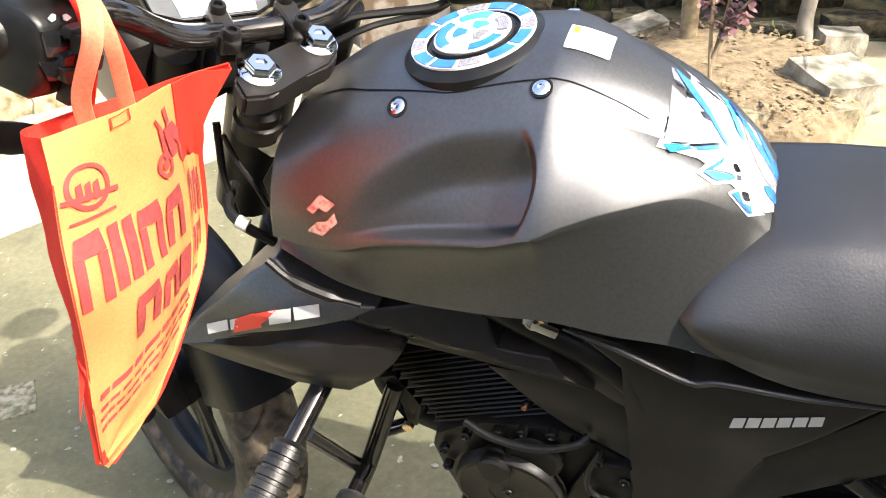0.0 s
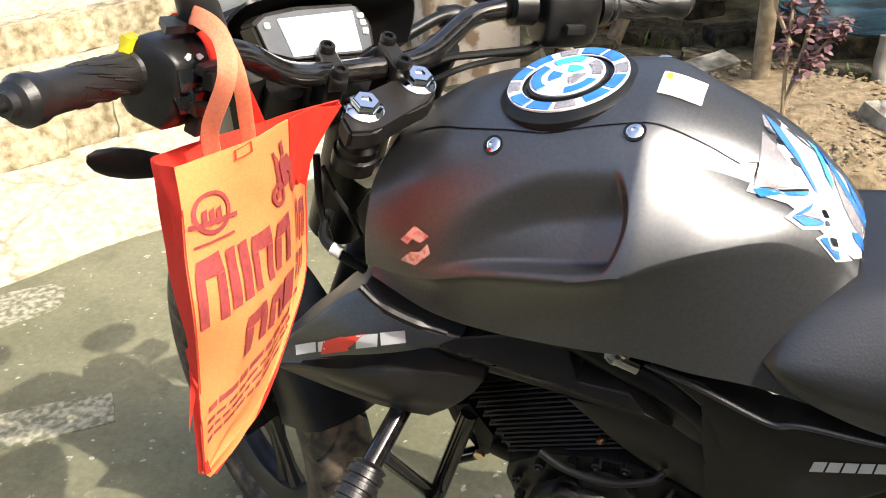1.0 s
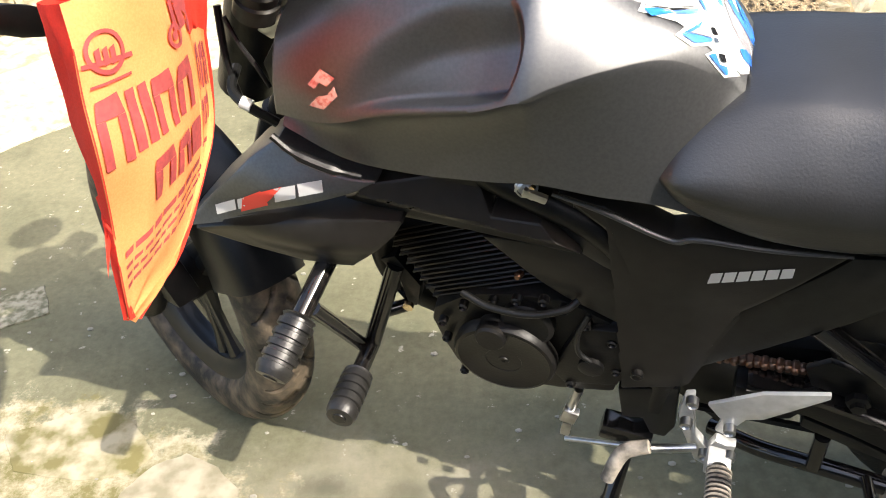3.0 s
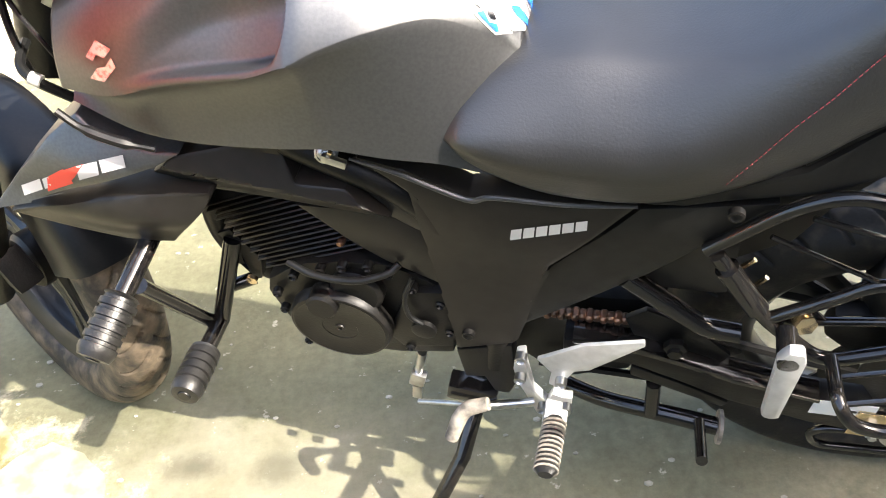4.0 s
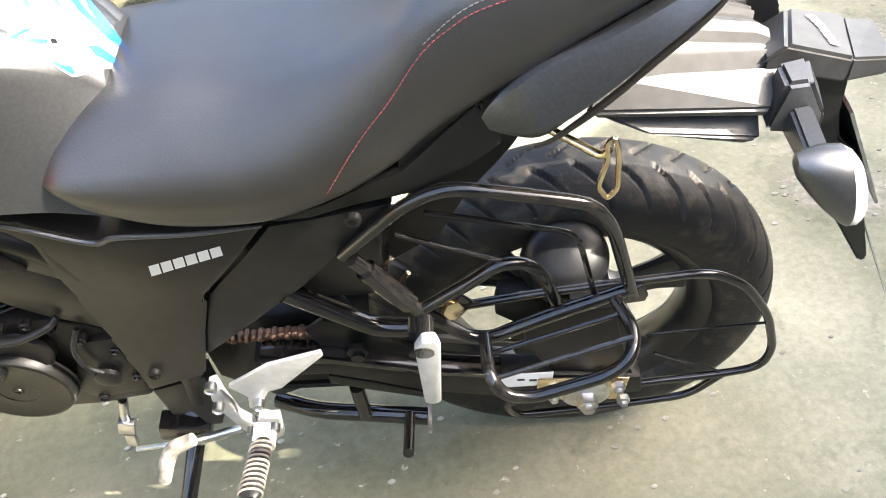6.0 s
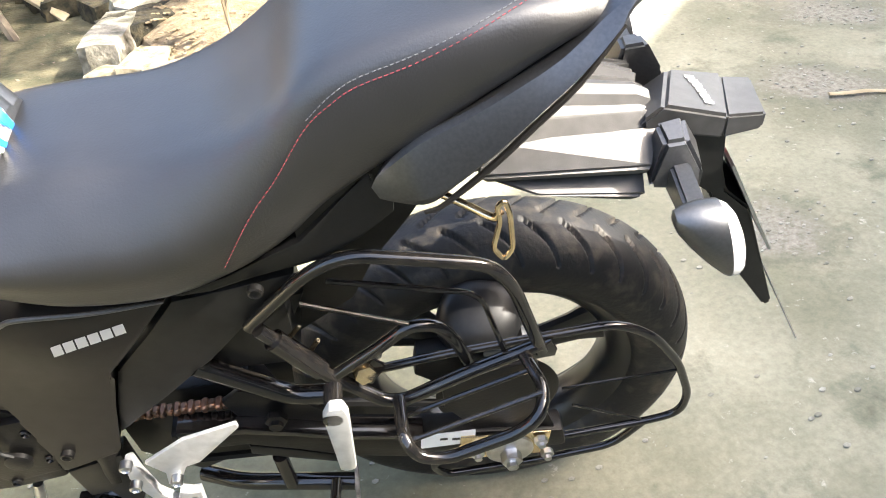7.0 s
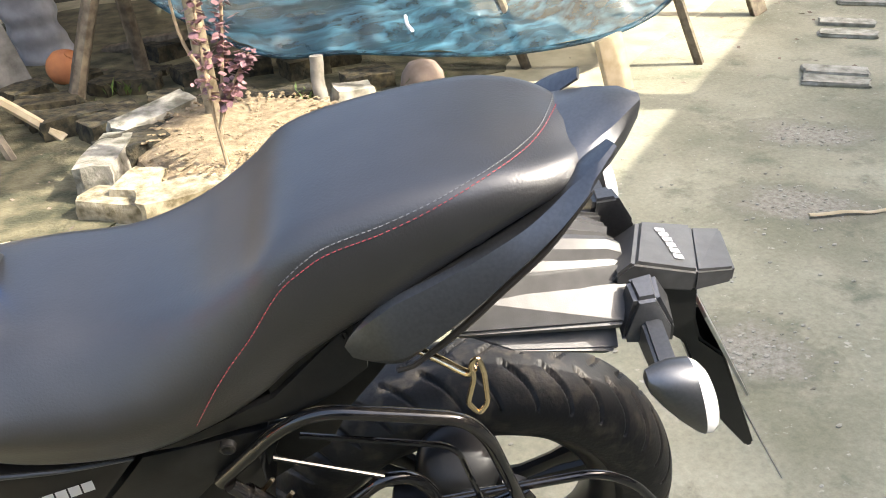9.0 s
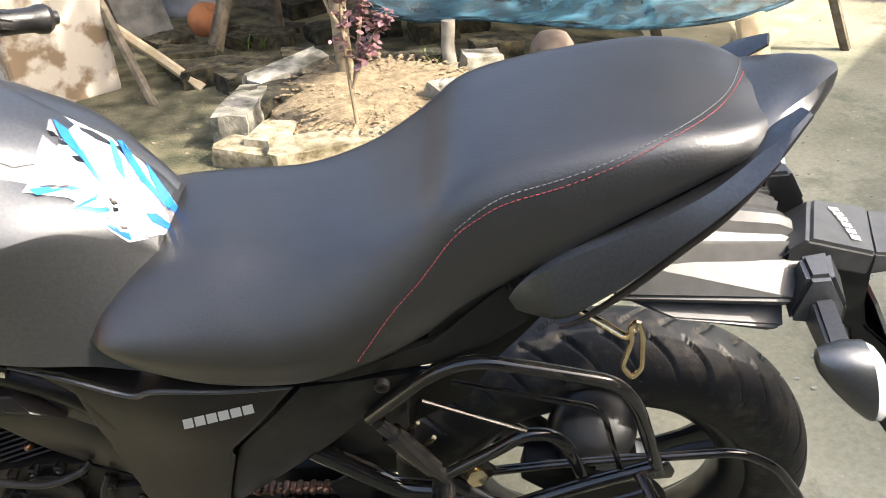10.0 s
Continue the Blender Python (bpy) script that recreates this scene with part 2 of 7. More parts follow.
def closed_rings(halves):
    """Whole rings from left halves that begin on the middle line."""
    out = []
    for h in halves:
        h = [tuple(p) for p in h]
        out.append(h + mirror_y(h[1:])[::-1])
    return out


tank = part("fuel_tank", skin(bmesh.new(), closed_rings(tank_rings())), M_tank, bike, "satin black fuel tank with scooped knee recesses", sharp=75)


def tree(ob):
    bm = bmesh.new()
    bm.from_mesh(ob.data)
    t = BVHTree.FromBMesh(bm)
    bm.free()
    return t


def drape(t, pts, way, off, grid=3, source=None):
    """A thin foil: the outline pts laid along way, or away from a point, upon the surface t."""
    bm = bmesh.new()
    way = Vector(way).normalized()
    f = bm.faces.new([bm.verts.new(p) for p in pts])
    bmesh.ops.triangulate(bm, faces=[f])
    for _ in range(grid):
        bmesh.ops.subdivide_edges(bm, edges=bm.edges, cuts=1, use_grid_fill=True)
        bmesh.ops.triangulate(bm, faces=bm.faces)
    for v in bm.verts:
        if source is not None:
            way = (v.co - Vector(source)).normalized()
        hit, n, _, _ = t.ray_cast(v.co - way * 0.4, way)
        if hit is not None:
            v.co = hit + n * off if n.dot(way) < 0 else hit - n * off
    return bm


T_tank = tree(tank)
SIDE, DOWN = (0, 1, -0.25), (0, 0, -1)


def ring_sector(c, r0, r1, a0, a1, n=5):
    a = [a0 + (a1 - a0) * k / n for k in range(n + 1)]
    return [(c[0] + r1 * math.cos(q), c[1] + r1 * math.sin(q), c[2]) for q in a] + [(c[0] + r0 * math.cos(q), c[1] + r0 * math.sin(q), c[2]) for q in a[::-1]]


CAP = Vector((-0.056, 0.0, 0.9655))
cap = part("filler_cap", lathe([(.0, -.03), (.064, -.03), (.064, -.004), (.058, .001), (.042, .003), (.041, .001), (.038, .001), (.037, .005), (.0, .006)], CAP, (-0.16, 0, 1), 48), M_plastic, tank,
           "black filler cap under blue and silver foil")
QC = Vector((-0.16, 0, 1)).normalized().to_track_quat("Z", "Y").to_matrix().to_4x4()
capm = Matrix.Translation(CAP) @ QC


def on_cap(pts, h):
    bm = bmesh.new()
    lo = [bm.verts.new(capm @ Vector((p[0], p[1], h))) for p in pts]
    hi = [bm.verts.new(capm @ Vector((p[0], p[1], h + .0012))) for p in pts]
    bm.faces.new(hi)
    n = len(pts)
    for k in range(n):
        bm.faces.new((lo[k], lo[(k + 1) % n], hi[(k + 1) % n], hi[k]))
    return bm


part("foil_ring", lathe([(.042, .0020), (.0555, .0020), (.0555, .0042), (.042, .0042), (.042, .0020)], CAP, (-0.16, 0, 1), 48), M_white, cap)
for k in range(12):
    a0 = 2 * math.pi * k / 12 + 0.06
    part("foil_sector", on_cap([(p[0], p[1]) for p in ring_sector((0, 0, 0), .0432, .0543, a0, a0 + (0.44 if k % 3 else 0.36))], .0040), M_blue if k % 3 else M_carbon, cap)
part("foil_disc", lathe([(.0, .0055), (.0345, .0050), (.0345, .0064), (.0, .0070)], CAP, (-0.16, 0, 1), 40), M_white, cap)
for k, (a0, a1, r0, r1) in enumerate(((0.2, 1.2, .0235, .0325), (1.5, 2.4, .0235, .0325), (2.8, 3.8, .0235, .0325), (4.1, 5.6, .0235, .0325), (0.4, 1.6, .006, .018), (2.2, 3.3, .006, .017), (4.2, 5.3, .005, .017))):
    part("foil_sector", on_cap([(p[0], p[1]) for p in ring_sector((0, 0, 0), r0, r1, a0, a1)], .0068), (M_blue, M_carbon, M_cyan)[k % 3], cap)

# bolts in recesses
for p in ((-0.105, -0.0715), (0.018, -0.062), (-0.105, 0.0715), (0.018, 0.062)):
    hit, n, _, _ = T_tank.ray_cast(Vector((p[0], p[1], 1.3)), Vector(DOWN))
    b = part("tank_bolt", lathe([(.0095, -.004), (.0095, .0012), (.0080, .0012), (.0072, -.001), (.0, -.001)], hit, n, 20), M_plastic, tank)
    part("bolt_head", lathe([(.0075, -.002), (.0072, .0012), (.005, .0026), (.0026, .0026), (.0024, .001), (.0, .001)], hit, n, 18), M_chrome, b)

# warning label, side emblem
sticker = part("warning_label", drape(T_tank, [(.026, -.019, 1.1), (.062, -.016, 1.1), (.062, .020, 1.1), (.026, .016, 1.1)], DOWN, .0030), M_white, tank, "white warning label with unreadable print")
part("print_bar", drape(T_tank, [(.029, .003, 1.1), (.034, .003, 1.1), (.034, .013, 1.1), (.029, .013, 1.1)], DOWN, .0042, 1), M_yellow, sticker)
FRONT_FROM = (0.135, -0.661, 1.370)
for pts in ([(-0.171, -0.120, 0.873), (-0.158, -0.120, 0.863), (-0.169, -0.120, 0.852), (-0.176, -0.120, 0.856), (-0.183, -0.120, 0.848), (-0.189, -0.120, 0.853)], [(-0.161, -0.120, 0.853), (-0.160, -0.120, 0.841), (-0.179, -0.120, 0.822), (-0.194, -0.120, 0.826), (-0.181, -0.120, 0.839), (-0.171, -0.120, 0.841)]):
    part("emblem_piece", drape(T_tank, pts, SIDE, .0016, 1, FRONT_FROM), M_emblem, tank, "pink and silver emblem foil")
# raised middle cover of the tank
TOPC = [(-.205, .030), (-.14, .052), (-.06, .064), (.0, .057), (.05, .050), (.10, .046), (.125, .030)]
part("tank_top_cover", drape(T_tank, [(x, -y, 1.1) for x, y in TOPC] + [(x, y, 1.1) for x, y in TOPC[::-1]], DOWN, .0016, 4), M_tank, tank)

# pad foil on the rear crown: base, grey weave, blue bands
PADWAY = (-0.62, 0.30, -0.72)
PAD_FROM = (0.519, -0.632, 1.357)


def pad(pts, off, material, nm, g=3):
    return part(nm, drape(T_tank, pts, PADWAY, off, g, PAD_FROM), material, pad_base or tank)


pad_base = None
pad_base = part("pad_foil", drape(T_tank, [(0.166, -0.050, 0.984), (0.199, -0.050, 0.962), (0.219, -0.050, 0.934), (0.233, -0.050, 0.899), (0.237, -0.045, 0.868), (0.224, -0.050, 0.854), (0.205, -0.060, 0.858), (0.187, -0.070, 0.883), (0.204, -0.065, 0.889), (0.182, -0.080, 0.902), (0.162, -0.085, 0.925), (0.128, -0.090, 0.936), (0.152, -0.070, 0.960)], PADWAY, .0012, 3, PAD_FROM), M_white, tank,
                "white tank pad foil with blue bands and grey weave")
SIDE_FROM = (0.138, -0.683, 1.342)


def side_pad(pts, off, material, nm, g=2):
    return part(nm, drape(T_tank, pts, PADWAY, off, g, SIDE_FROM), material, pad_base)


side_pad([(0.141, -0.070, 0.899), (0.155, -0.070, 0.918), (0.161, -0.070, 0.913), (0.171, -0.070, 0.896), (0.174, -0.070, 0.891), (0.155, -0.070, 0.889)], .0010, M_white, "white_foil")
side_pad([(0.167, -0.060, 0.874), (0.175, -0.060, 0.881), (0.187, -0.060, 0.867), (0.197, -0.060, 0.855), (0.185, -0.060, 0.852)], .0010, M_white, "white_foil")
side_pad([(0.114, -0.060, 0.968), (0.124, -0.060, 0.958), (0.137, -0.060, 0.941), (0.147, -0.060, 0.926), (0.152, -0.060, 0.921), (0.113, -0.060, 0.918), (0.115, -0.060, 0.938), (0.116, -0.060, 0.951)], .0022, M_carbon, "weave_foil", 3)
side_pad([(0.113, -0.070, 0.922), (0.134, -0.070, 0.924), (0.154, -0.070, 0.925), (0.154, -0.070, 0.921), (0.139, -0.070, 0.920), (0.120, -0.070, 0.915)], .0024, M_blue, "blue_band")
side_pad([(0.113, -0.070, 0.923), (0.134, -0.070, 0.925), (0.153, -0.070, 0.927), (0.154, -0.070, 0.925), (0.135, -0.070, 0.923)], .0027, M_glassblack, "dark_line", 1)
side_pad([(0.145, -0.070, 0.900), (0.153, -0.070, 0.907), (0.159, -0.070, 0.916), (0.158, -0.070, 0.908), (0.152, -0.070, 0.902)], .0024, M_blue, "blue_band")
side_pad([(0.145, -0.070, 0.900), (0.152, -0.070, 0.901), (0.169, -0.070, 0.897), (0.169, -0.070, 0.894), (0.156, -0.070, 0.892)], .0024, M_blue, "blue_band")
side_pad([(0.152, -0.070, 0.902), (0.159, -0.070, 0.909), (0.166, -0.070, 0.901), (0.169, -0.070, 0.898)], .0022, M_carbon, "weave_foil")
side_pad([(0.169, -0.060, 0.874), (0.174, -0.060, 0.876), (0.179, -0.060, 0.865), (0.185, -0.060, 0.863), (0.187, -0.060, 0.855), (0.185, -0.060, 0.855)], .0024, M_blue, "blue_band")
side_pad([(0.176, -0.060, 0.876), (0.181, -0.060, 0.875), (0.184, -0.060, 0.867), (0.180, -0.060, 0.868)], .0024, M_glassblack, "dark_mark", 1)
side_pad([(0.113, -0.050, 0.976), (0.126, -0.050, 0.965), (0.142, -0.050, 0.944), (0.159, -0.050, 0.915), (0.164, -0.050, 0.904), (0.161, -0.050, 0.909), (0.142, -0.050, 0.938), (0.125, -0.050, 0.959)], .0024, M_blue, "blue_band")
side_pad([(0.111, -0.050, 0.976), (0.113, -0.050, 0.975), (0.124, -0.050, 0.959), (0.114, -0.050, 0.967)], .0022, M_carbon, "weave_foil", 1)
for q in ([(0.115, -0.060, 0.972), (0.119, -0.060, 0.970), (0.123, -0.060, 0.966), (0.119, -0.060, 0.967)], [(0.124, -0.060, 0.963), (0.127, -0.060, 0.962), (0.132, -0.060, 0.957), (0.127, -0.060, 0.958)], [(0.136, -0.060, 0.947), (0.141, -0.060, 0.946), (0.146, -0.060, 0.939), (0.141, -0.060, 0.941)], [(0.166, -0.060, 0.902), (0.169, -0.060, 0.902), (0.173, -0.060, 0.895), (0.169, -0.060, 0.894)], [(0.170, -0.060, 0.891), (0.173, -0.060, 0.890), (0.175, -0.060, 0.886), (0.172, -0.060, 0.886)]):
    side_pad(q, .0024, M_glassblack, "dark_mark", 1)
pad([(0.203, -0.050, 0.958), (0.208, -0.050, 0.957), (0.217, -0.050, 0.917), (0.229, -0.050, 0.881), (0.224, -0.050, 0.885), (0.211, -0.050, 0.913), (0.205, -0.050, 0.938)], .0024, M_blue, "blue_band", 2)
pad([(0.196, -0.050, 0.961), (0.199, -0.050, 0.955), (0.200, -0.050, 0.935), (0.197, -0.050, 0.913), (0.193, -0.050, 0.929)], .0030, M_cyan, "blue_band", 2)
pad([(0.221, -0.050, 0.934), (0.232, -0.050, 0.898), (0.238, -0.050, 0.873), (0.234, -0.050, 0.870), (0.224, -0.050, 0.895), (0.220, -0.050, 0.915)], .0024, M_blue, "blue_band", 2)
pad([(0.207, -0.055, 0.882), (0.215, -0.055, 0.881), (0.232, -0.055, 0.861), (0.227, -0.055, 0.858), (0.210, -0.055, 0.871)], .0024, M_blue, "blue_band", 2)
pad([(0.210, -0.060, 0.945), (0.217, -0.060, 0.920), (0.234, -0.060, 0.890), (0.239, -0.060, 0.876), (0.234, -0.060, 0.869), (0.214, -0.060, 0.890), (0.208, -0.060, 0.908), (0.208, -0.060, 0.930)], .0020, M_carbon, "weave_foil", 2)

# ---------------- seat ----------------
SEAT = [  # x, top, bottom, half width of the top, greatest half width
    (0.142, .792, .766, .098, .116), (0.160, .815, .750, .092, .126), (0.195, .832, .730, .085, .130), (0.25, .842, .712, .083, .130),
    (0.33, .845, .711, .086, .129), (0.40, .866, .735, .094, .126), (0.455, .902, .768, .098, .121), (0.50, .940, .808, .098, .116),
    (0.58, .963, .860, .094, .110), (0.66, .974, .910, .087, .101), (0.705, .973, .934, .078, .092), (0.735, .969, .940, .063, .077), (0.755, .962, .941, .043, .056), (0.765, .952, .942, .019, .030),
]


def seat_rings():
    rows = []
    for x, t, b, wt, w in SEAT:
        m = (t + b) / 2
        h = t - b
        rows.append(spline([(x, 0, t), (x, -wt * .6, t - .002), (x, -wt, t - .10 * h), (x, -w, m), (x, -w * .985, b + .2 * h), (x, -w * .88, b), (x, -w * .5, b)], 4))
    return list(zip(*[spline(c, 6) for c in zip(*rows)]))


seat = part("seat", skin(bmesh.new(), closed_rings(seat_rings())), M_leather, bike, "black grained leather seat with red stitching", sharp=75)
T_seat = tree(seat)
# black filler standing in for the dark, shaded gap between seat and rail
part("seat_gap_filler", skin(bmesh.new(), [[(x, y, z) for y, z in ((-w, b + .012), (-w, b - .030), (w, b - .030), (w, b + .012))] for x, b, w in ((.46, .775, .098), (.50, .812, .098), (.58, .864, .098), (.66, .912, .091), (.705, .936, .082), (.735, .942, .068), (.752, .943, .048))]), M_plastic, seat)


def stitches(path, source, off, material, nm, step=.0048, size=.0030, r=.00050):
    """A row of short threads laid on the seat."""
    bm = bmesh.new()
    P = [Vector(p) for p in spline(path, 40)]
    H = []
    for p in P:
        way = (p - Vector(source)).normalized()
        hit, n, _, _ = T_seat.ray_cast(p - way * .5, way)
        if hit is not None:
            H.append(hit + n * off)
    acc, last = 0.0, None
    for a, b in zip(H, H[1:]):
        d = (b - a).length
        if d > .03:
            continue
        acc += d
        if acc > step:
            acc = 0
            t = (b - a).normalized()
            sweep([a - t * size / 2, a + t * size / 2], r, 5, bm)
    return part(nm, bm, material, seat)


ST = [(0.387, -0.100, 0.723), (0.426, -0.100, 0.789), (0.458, -0.100, 0.835), (0.488, -0.100, 0.883), (0.513, -0.100, 0.907), (0.536, -0.100, 0.922), (0.581, -0.100, 0.938), (0.624, -0.100, 0.959), (0.664, -0.100, 0.985), (0.687, -0.100, 1.004), (0.698, -0.100, 1.021), (0.703, -0.100, 1.040), (0.702, -0.100, 1.051)]
stitches(ST, PAD_FROM, .0006, M_stitchred, "red_stitching")
ST2 = [(0.489, -0.100, 0.891), (0.513, -0.100, 0.915), (0.536, -0.100, 0.930), (0.581, -0.100, 0.946), (0.624, -0.100, 0.966), (0.664, -0.100, 0.991), (0.686, -0.100, 1.010), (0.696, -0.100, 1.025), (0.699, -0.100, 1.042), (0.698, -0.100, 1.052)]
stitches(ST2, PAD_FROM, .0006, M_stitchgrey, "grey_stitching")

# ---------------- wheels ----------------


def tread(theta, s, n):
    """Depth of the tread grooves at an angle and a place across the tyre (-1 to 1)."""
    d = 0.0
    a = abs(s)
    if 0.08 < a < 0.93:
        for sg, sh in ((1, 0.0), (-1, 0.5)):
            if s * sg > 0:
                ph = (theta * n / (2 * math.pi) + sh + 1.7 * a - 0.5 * a * a) % 1.0
                w = 0.105 * (1.0 - 0.55 * a)
                q = min(ph, 1 - ph)
                if q < w:
                    x = min(1.0, (w - q) / w * 2.6)
                    d = max(d, 0.0060 * x)
    return d


def tyre_mesh(R, w, n, seg=1080):
    prof = [(R - .096, -w * .60), (R - .090, -w * .74), (R - .082, -w * .90), (R - .066, -w * .985), (R - .048, -w * 1.0)]
    arc = [(R - .048 + .048 * math.sin(q) ** 0.9, -w * math.cos(q)) for q in (math.pi / 2 * k / 22 for k in range(1, 23))]
    prof += arc
    prof += [(r, -y) for r, y in prof[::-1][1:]]
    bm = bmesh.new()
    rings = []
    for k in range(seg):
        a = 2 * math.pi * k / seg
        ring = []
        for r, y in prof:
            s = y / w
            if r > R - .047:
                r = r - tread(a, s, n)
            ring.append((r * math.cos(a), y, r * math.sin(a)))
        rings.append(ring)
    return skin(bm, rings, closed_ring=False, loop=True)


def make_wheel(nm, R, w, m, label, spokes, a_off, n, rubber):
    rim = part(nm, lathe([(R - .100, -w * .66), (R - .088, -w * .70), (R - .086, -w * .64), (R - .098, -w * .52), (R - .112, -w * .30), (R - .114, 0), (R - .112, w * .30), (R - .098, w * .52), (R - .086, w * .64),
                          (R - .088, w * .70), (R - .100, w * .66), (R - .122, w * .35), (R - .126, 0), (R - .122, -w * .35), (R - .100, -w * .66)], (0, 0, 0), (0, 1, 0), 72), M_rim, bike, label)
    rim.matrix_local = m
    part("tyre", tyre_mesh(R, w, n), rubber, rim, "dusty tyre with curved tread grooves", sharp=180)
    for k in range(spokes):
        a = 2 * math.pi * k / spokes + a_off
        for s in (-1, 1):
            d = Vector((math.cos(a + s * .13), 0, math.sin(a + s * .13)))
            b = Vector((math.cos(a + s * .30), 0, math.sin(a + s * .30)))
            pts = [b * .040, d * .085, d * (R - .16), d * (R - .118)]
            part("spoke", sweep(pts, [.015, .0095, .0095, .015], 8, flat=1.5), M_rim, rim)
    part("hub", lathe([(.022, -w * 1.0), (.034, -w * .95), (.05, -w * .6), (.05, w * .6), (.034, w * .95), (.022, w)], (0, 0, 0), (0, 1, 0), 28), M_engine, rim)
    va = a_off + math.pi / spokes
    v = Vector((math.cos(va), 0, math.sin(va)))
    part("valve", lathe([(.005, 0), (.004, .006), (.004, .022), (.0055, .023), (.0055, .032), (.003, .034)], v * (R - .128), -v + Vector((0, -.5, 0)), 10), M_rubber, rim)
    return rim


M_rim = mat("black_alloy", (0.010, 0.011, 0.012), 0.28, 0.3, (0.016, 0.016, 0.017), 40)
rear_wheel = make_wheel("rear_wheel", 0.295, 0.066, pose(.672, .078, .281), "black alloy rear wheel", 3, 0.35, 36, M_tyre)
AXIS_P, RAKE, STEER = Vector((-0.27, 0, 0.93)), 24.0, 30.0
AX = Vector((math.sin(radians(RAKE)), 0, math.cos(radians(RAKE))))
TURN_M = Matrix.Translation(AXIS_P) @ Matrix.Rotation(radians(-STEER), 4, AX) @ Matrix.Translation(-AXIS_P)
front_wheel = make_wheel("front_wheel", 0.296, 0.05, TURN_M @ pose(-.64, 0, .296), "black alloy front wheel", 3, 0.9, 34, M_dustytyre)


def st(*p):
    return TURN_M @ Vector(p)


# front mudguard: a deep shell over the wheel
def mudguard():
    bm = bmesh.new()
    c = Vector((-.64, 0, .296))
    rings = []
    for k in range(29):
        a = radians(92 - 66 * k / 28)     # from ahead of the wheel's crown to low behind it
        R0 = .307 + .006 * math.sin(k / 28 * math.pi)
        wd = .055 + .002 * (k / 28)
        ring = []
        for y, dr in ((-1, -.055 - .05 * (k / 28)), (-1.0, -.02), (-.8, .004), (-.4, .012), (0, .014), (.4, .012), (.8, .004), (1, -.02), (1, -.055 - .05 * (k / 28))):
            r = R0 + dr
            ring.append(TURN_M @ (c + Vector((r * math.cos(a), y * wd, r * math.sin(a)))))
        inner = [TURN_M @ (TURN_M.inverted() @ p - ((TURN_M.inverted() @ p - c).normalized() * .004)) for p in ring[::-1]]
        rings.append(ring + inner)
    return skin(bm, rings)


part("front_mudguard", mudguard(), M_panel, bike, "deep satin black front mudguard", sharp=50)
for s in (-1, 1):
    f = part("fork", sweep([st(-.262, s * .095, .965), st(-.45, s * .095, .62)], .0185, 16), M_engine, bike, "black telescopic fork leg")
    part("slider", sweep([st(-.44, s * .095, .64), st(-.46, s * .095, .60), st(-.625, s * .095, .285), st(-.64, s * .095, .265)], [.026, .027, .026, .018], 16), M_engine, f)
part("brake_disc", lathe([(.06, -.003), (.12, -.003), (.12, .003), (.06, .003), (.06, -.003)], st(-.64, .066, .296), TURN_M.to_3x3() @ Vector((0, 1, 0)), 36), M_steel, bike)
part("brake_caliper", block(st(-.56, -.075, .36), (.09, .045, .07), (0, -30, -30), .012), M_engine, bike)

# ---------------- front end ----------------


FL, FR = Vector((-0.217, -0.095, 0.970)), Vector((-0.244, 0.070, 0.902))
fork_way = (FR - FL).normalized()
yoke_n = (AX - fork_way * AX.dot(fork_way)).normalized()
yoke_f = fork_way.cross(yoke_n)


half = (FR - FL).length / 2
yo = [Vector(p) for p in ((-0.2322, -0.1078, 0.9768), (-0.2367, -0.0841, 0.9787), (-0.2319, -0.0643, 0.9766), (-0.2172, -0.0400, 0.9701), (-0.2132, -0.0087, 0.9683), (-0.1948, 0.0031, 0.9601), (-0.1803, -0.0164, 0.9537), (-0.1792, -0.0366, 0.9532), (-0.1904, -0.0642, 0.9582), (-0.1985, -0.0940, 0.9618), (-0.2018, -0.1074, 0.9632), (-0.2164, -0.1222, 0.9697))]
bm = bmesh.new()
lo = [bm.verts.new(p - AX * .022) for p in yo]
hi = [bm.verts.new(p) for p in yo]
bm.faces.new(lo[::-1])
bm.faces.new(hi)
for k in range(len(yo)):
    bm.faces.new((lo[k], lo[(k + 1) % len(yo)], hi[(k + 1) % len(yo)], hi[k]))
bmesh.ops.bevel(bm, geom=list(bm.edges), offset=.003, segments=2, affect="EDGES")
yoke = part("top_yoke", bm, M_greyplastic, bike, "dark grey top yoke with chrome fork caps")
for c in ((-0.2206, -0.0856, 0.9716), (-0.1992, -0.0177, 0.9621)):
    wash = part("cap_washer", lathe([(.0185, -.002), (.0185, .002), (.0160, .0035), (.0, .0035)], c, AX, 28), M_chrome, yoke)
    part("cap_bolt", lathe([(.0128, .0035), (.0128, .0100), (.0112, .0118), (.0055, .0118), (.0045, .0095), (.0, .0095)], c, AX, 6), M_chrome, wash, "chrome hexagon head")

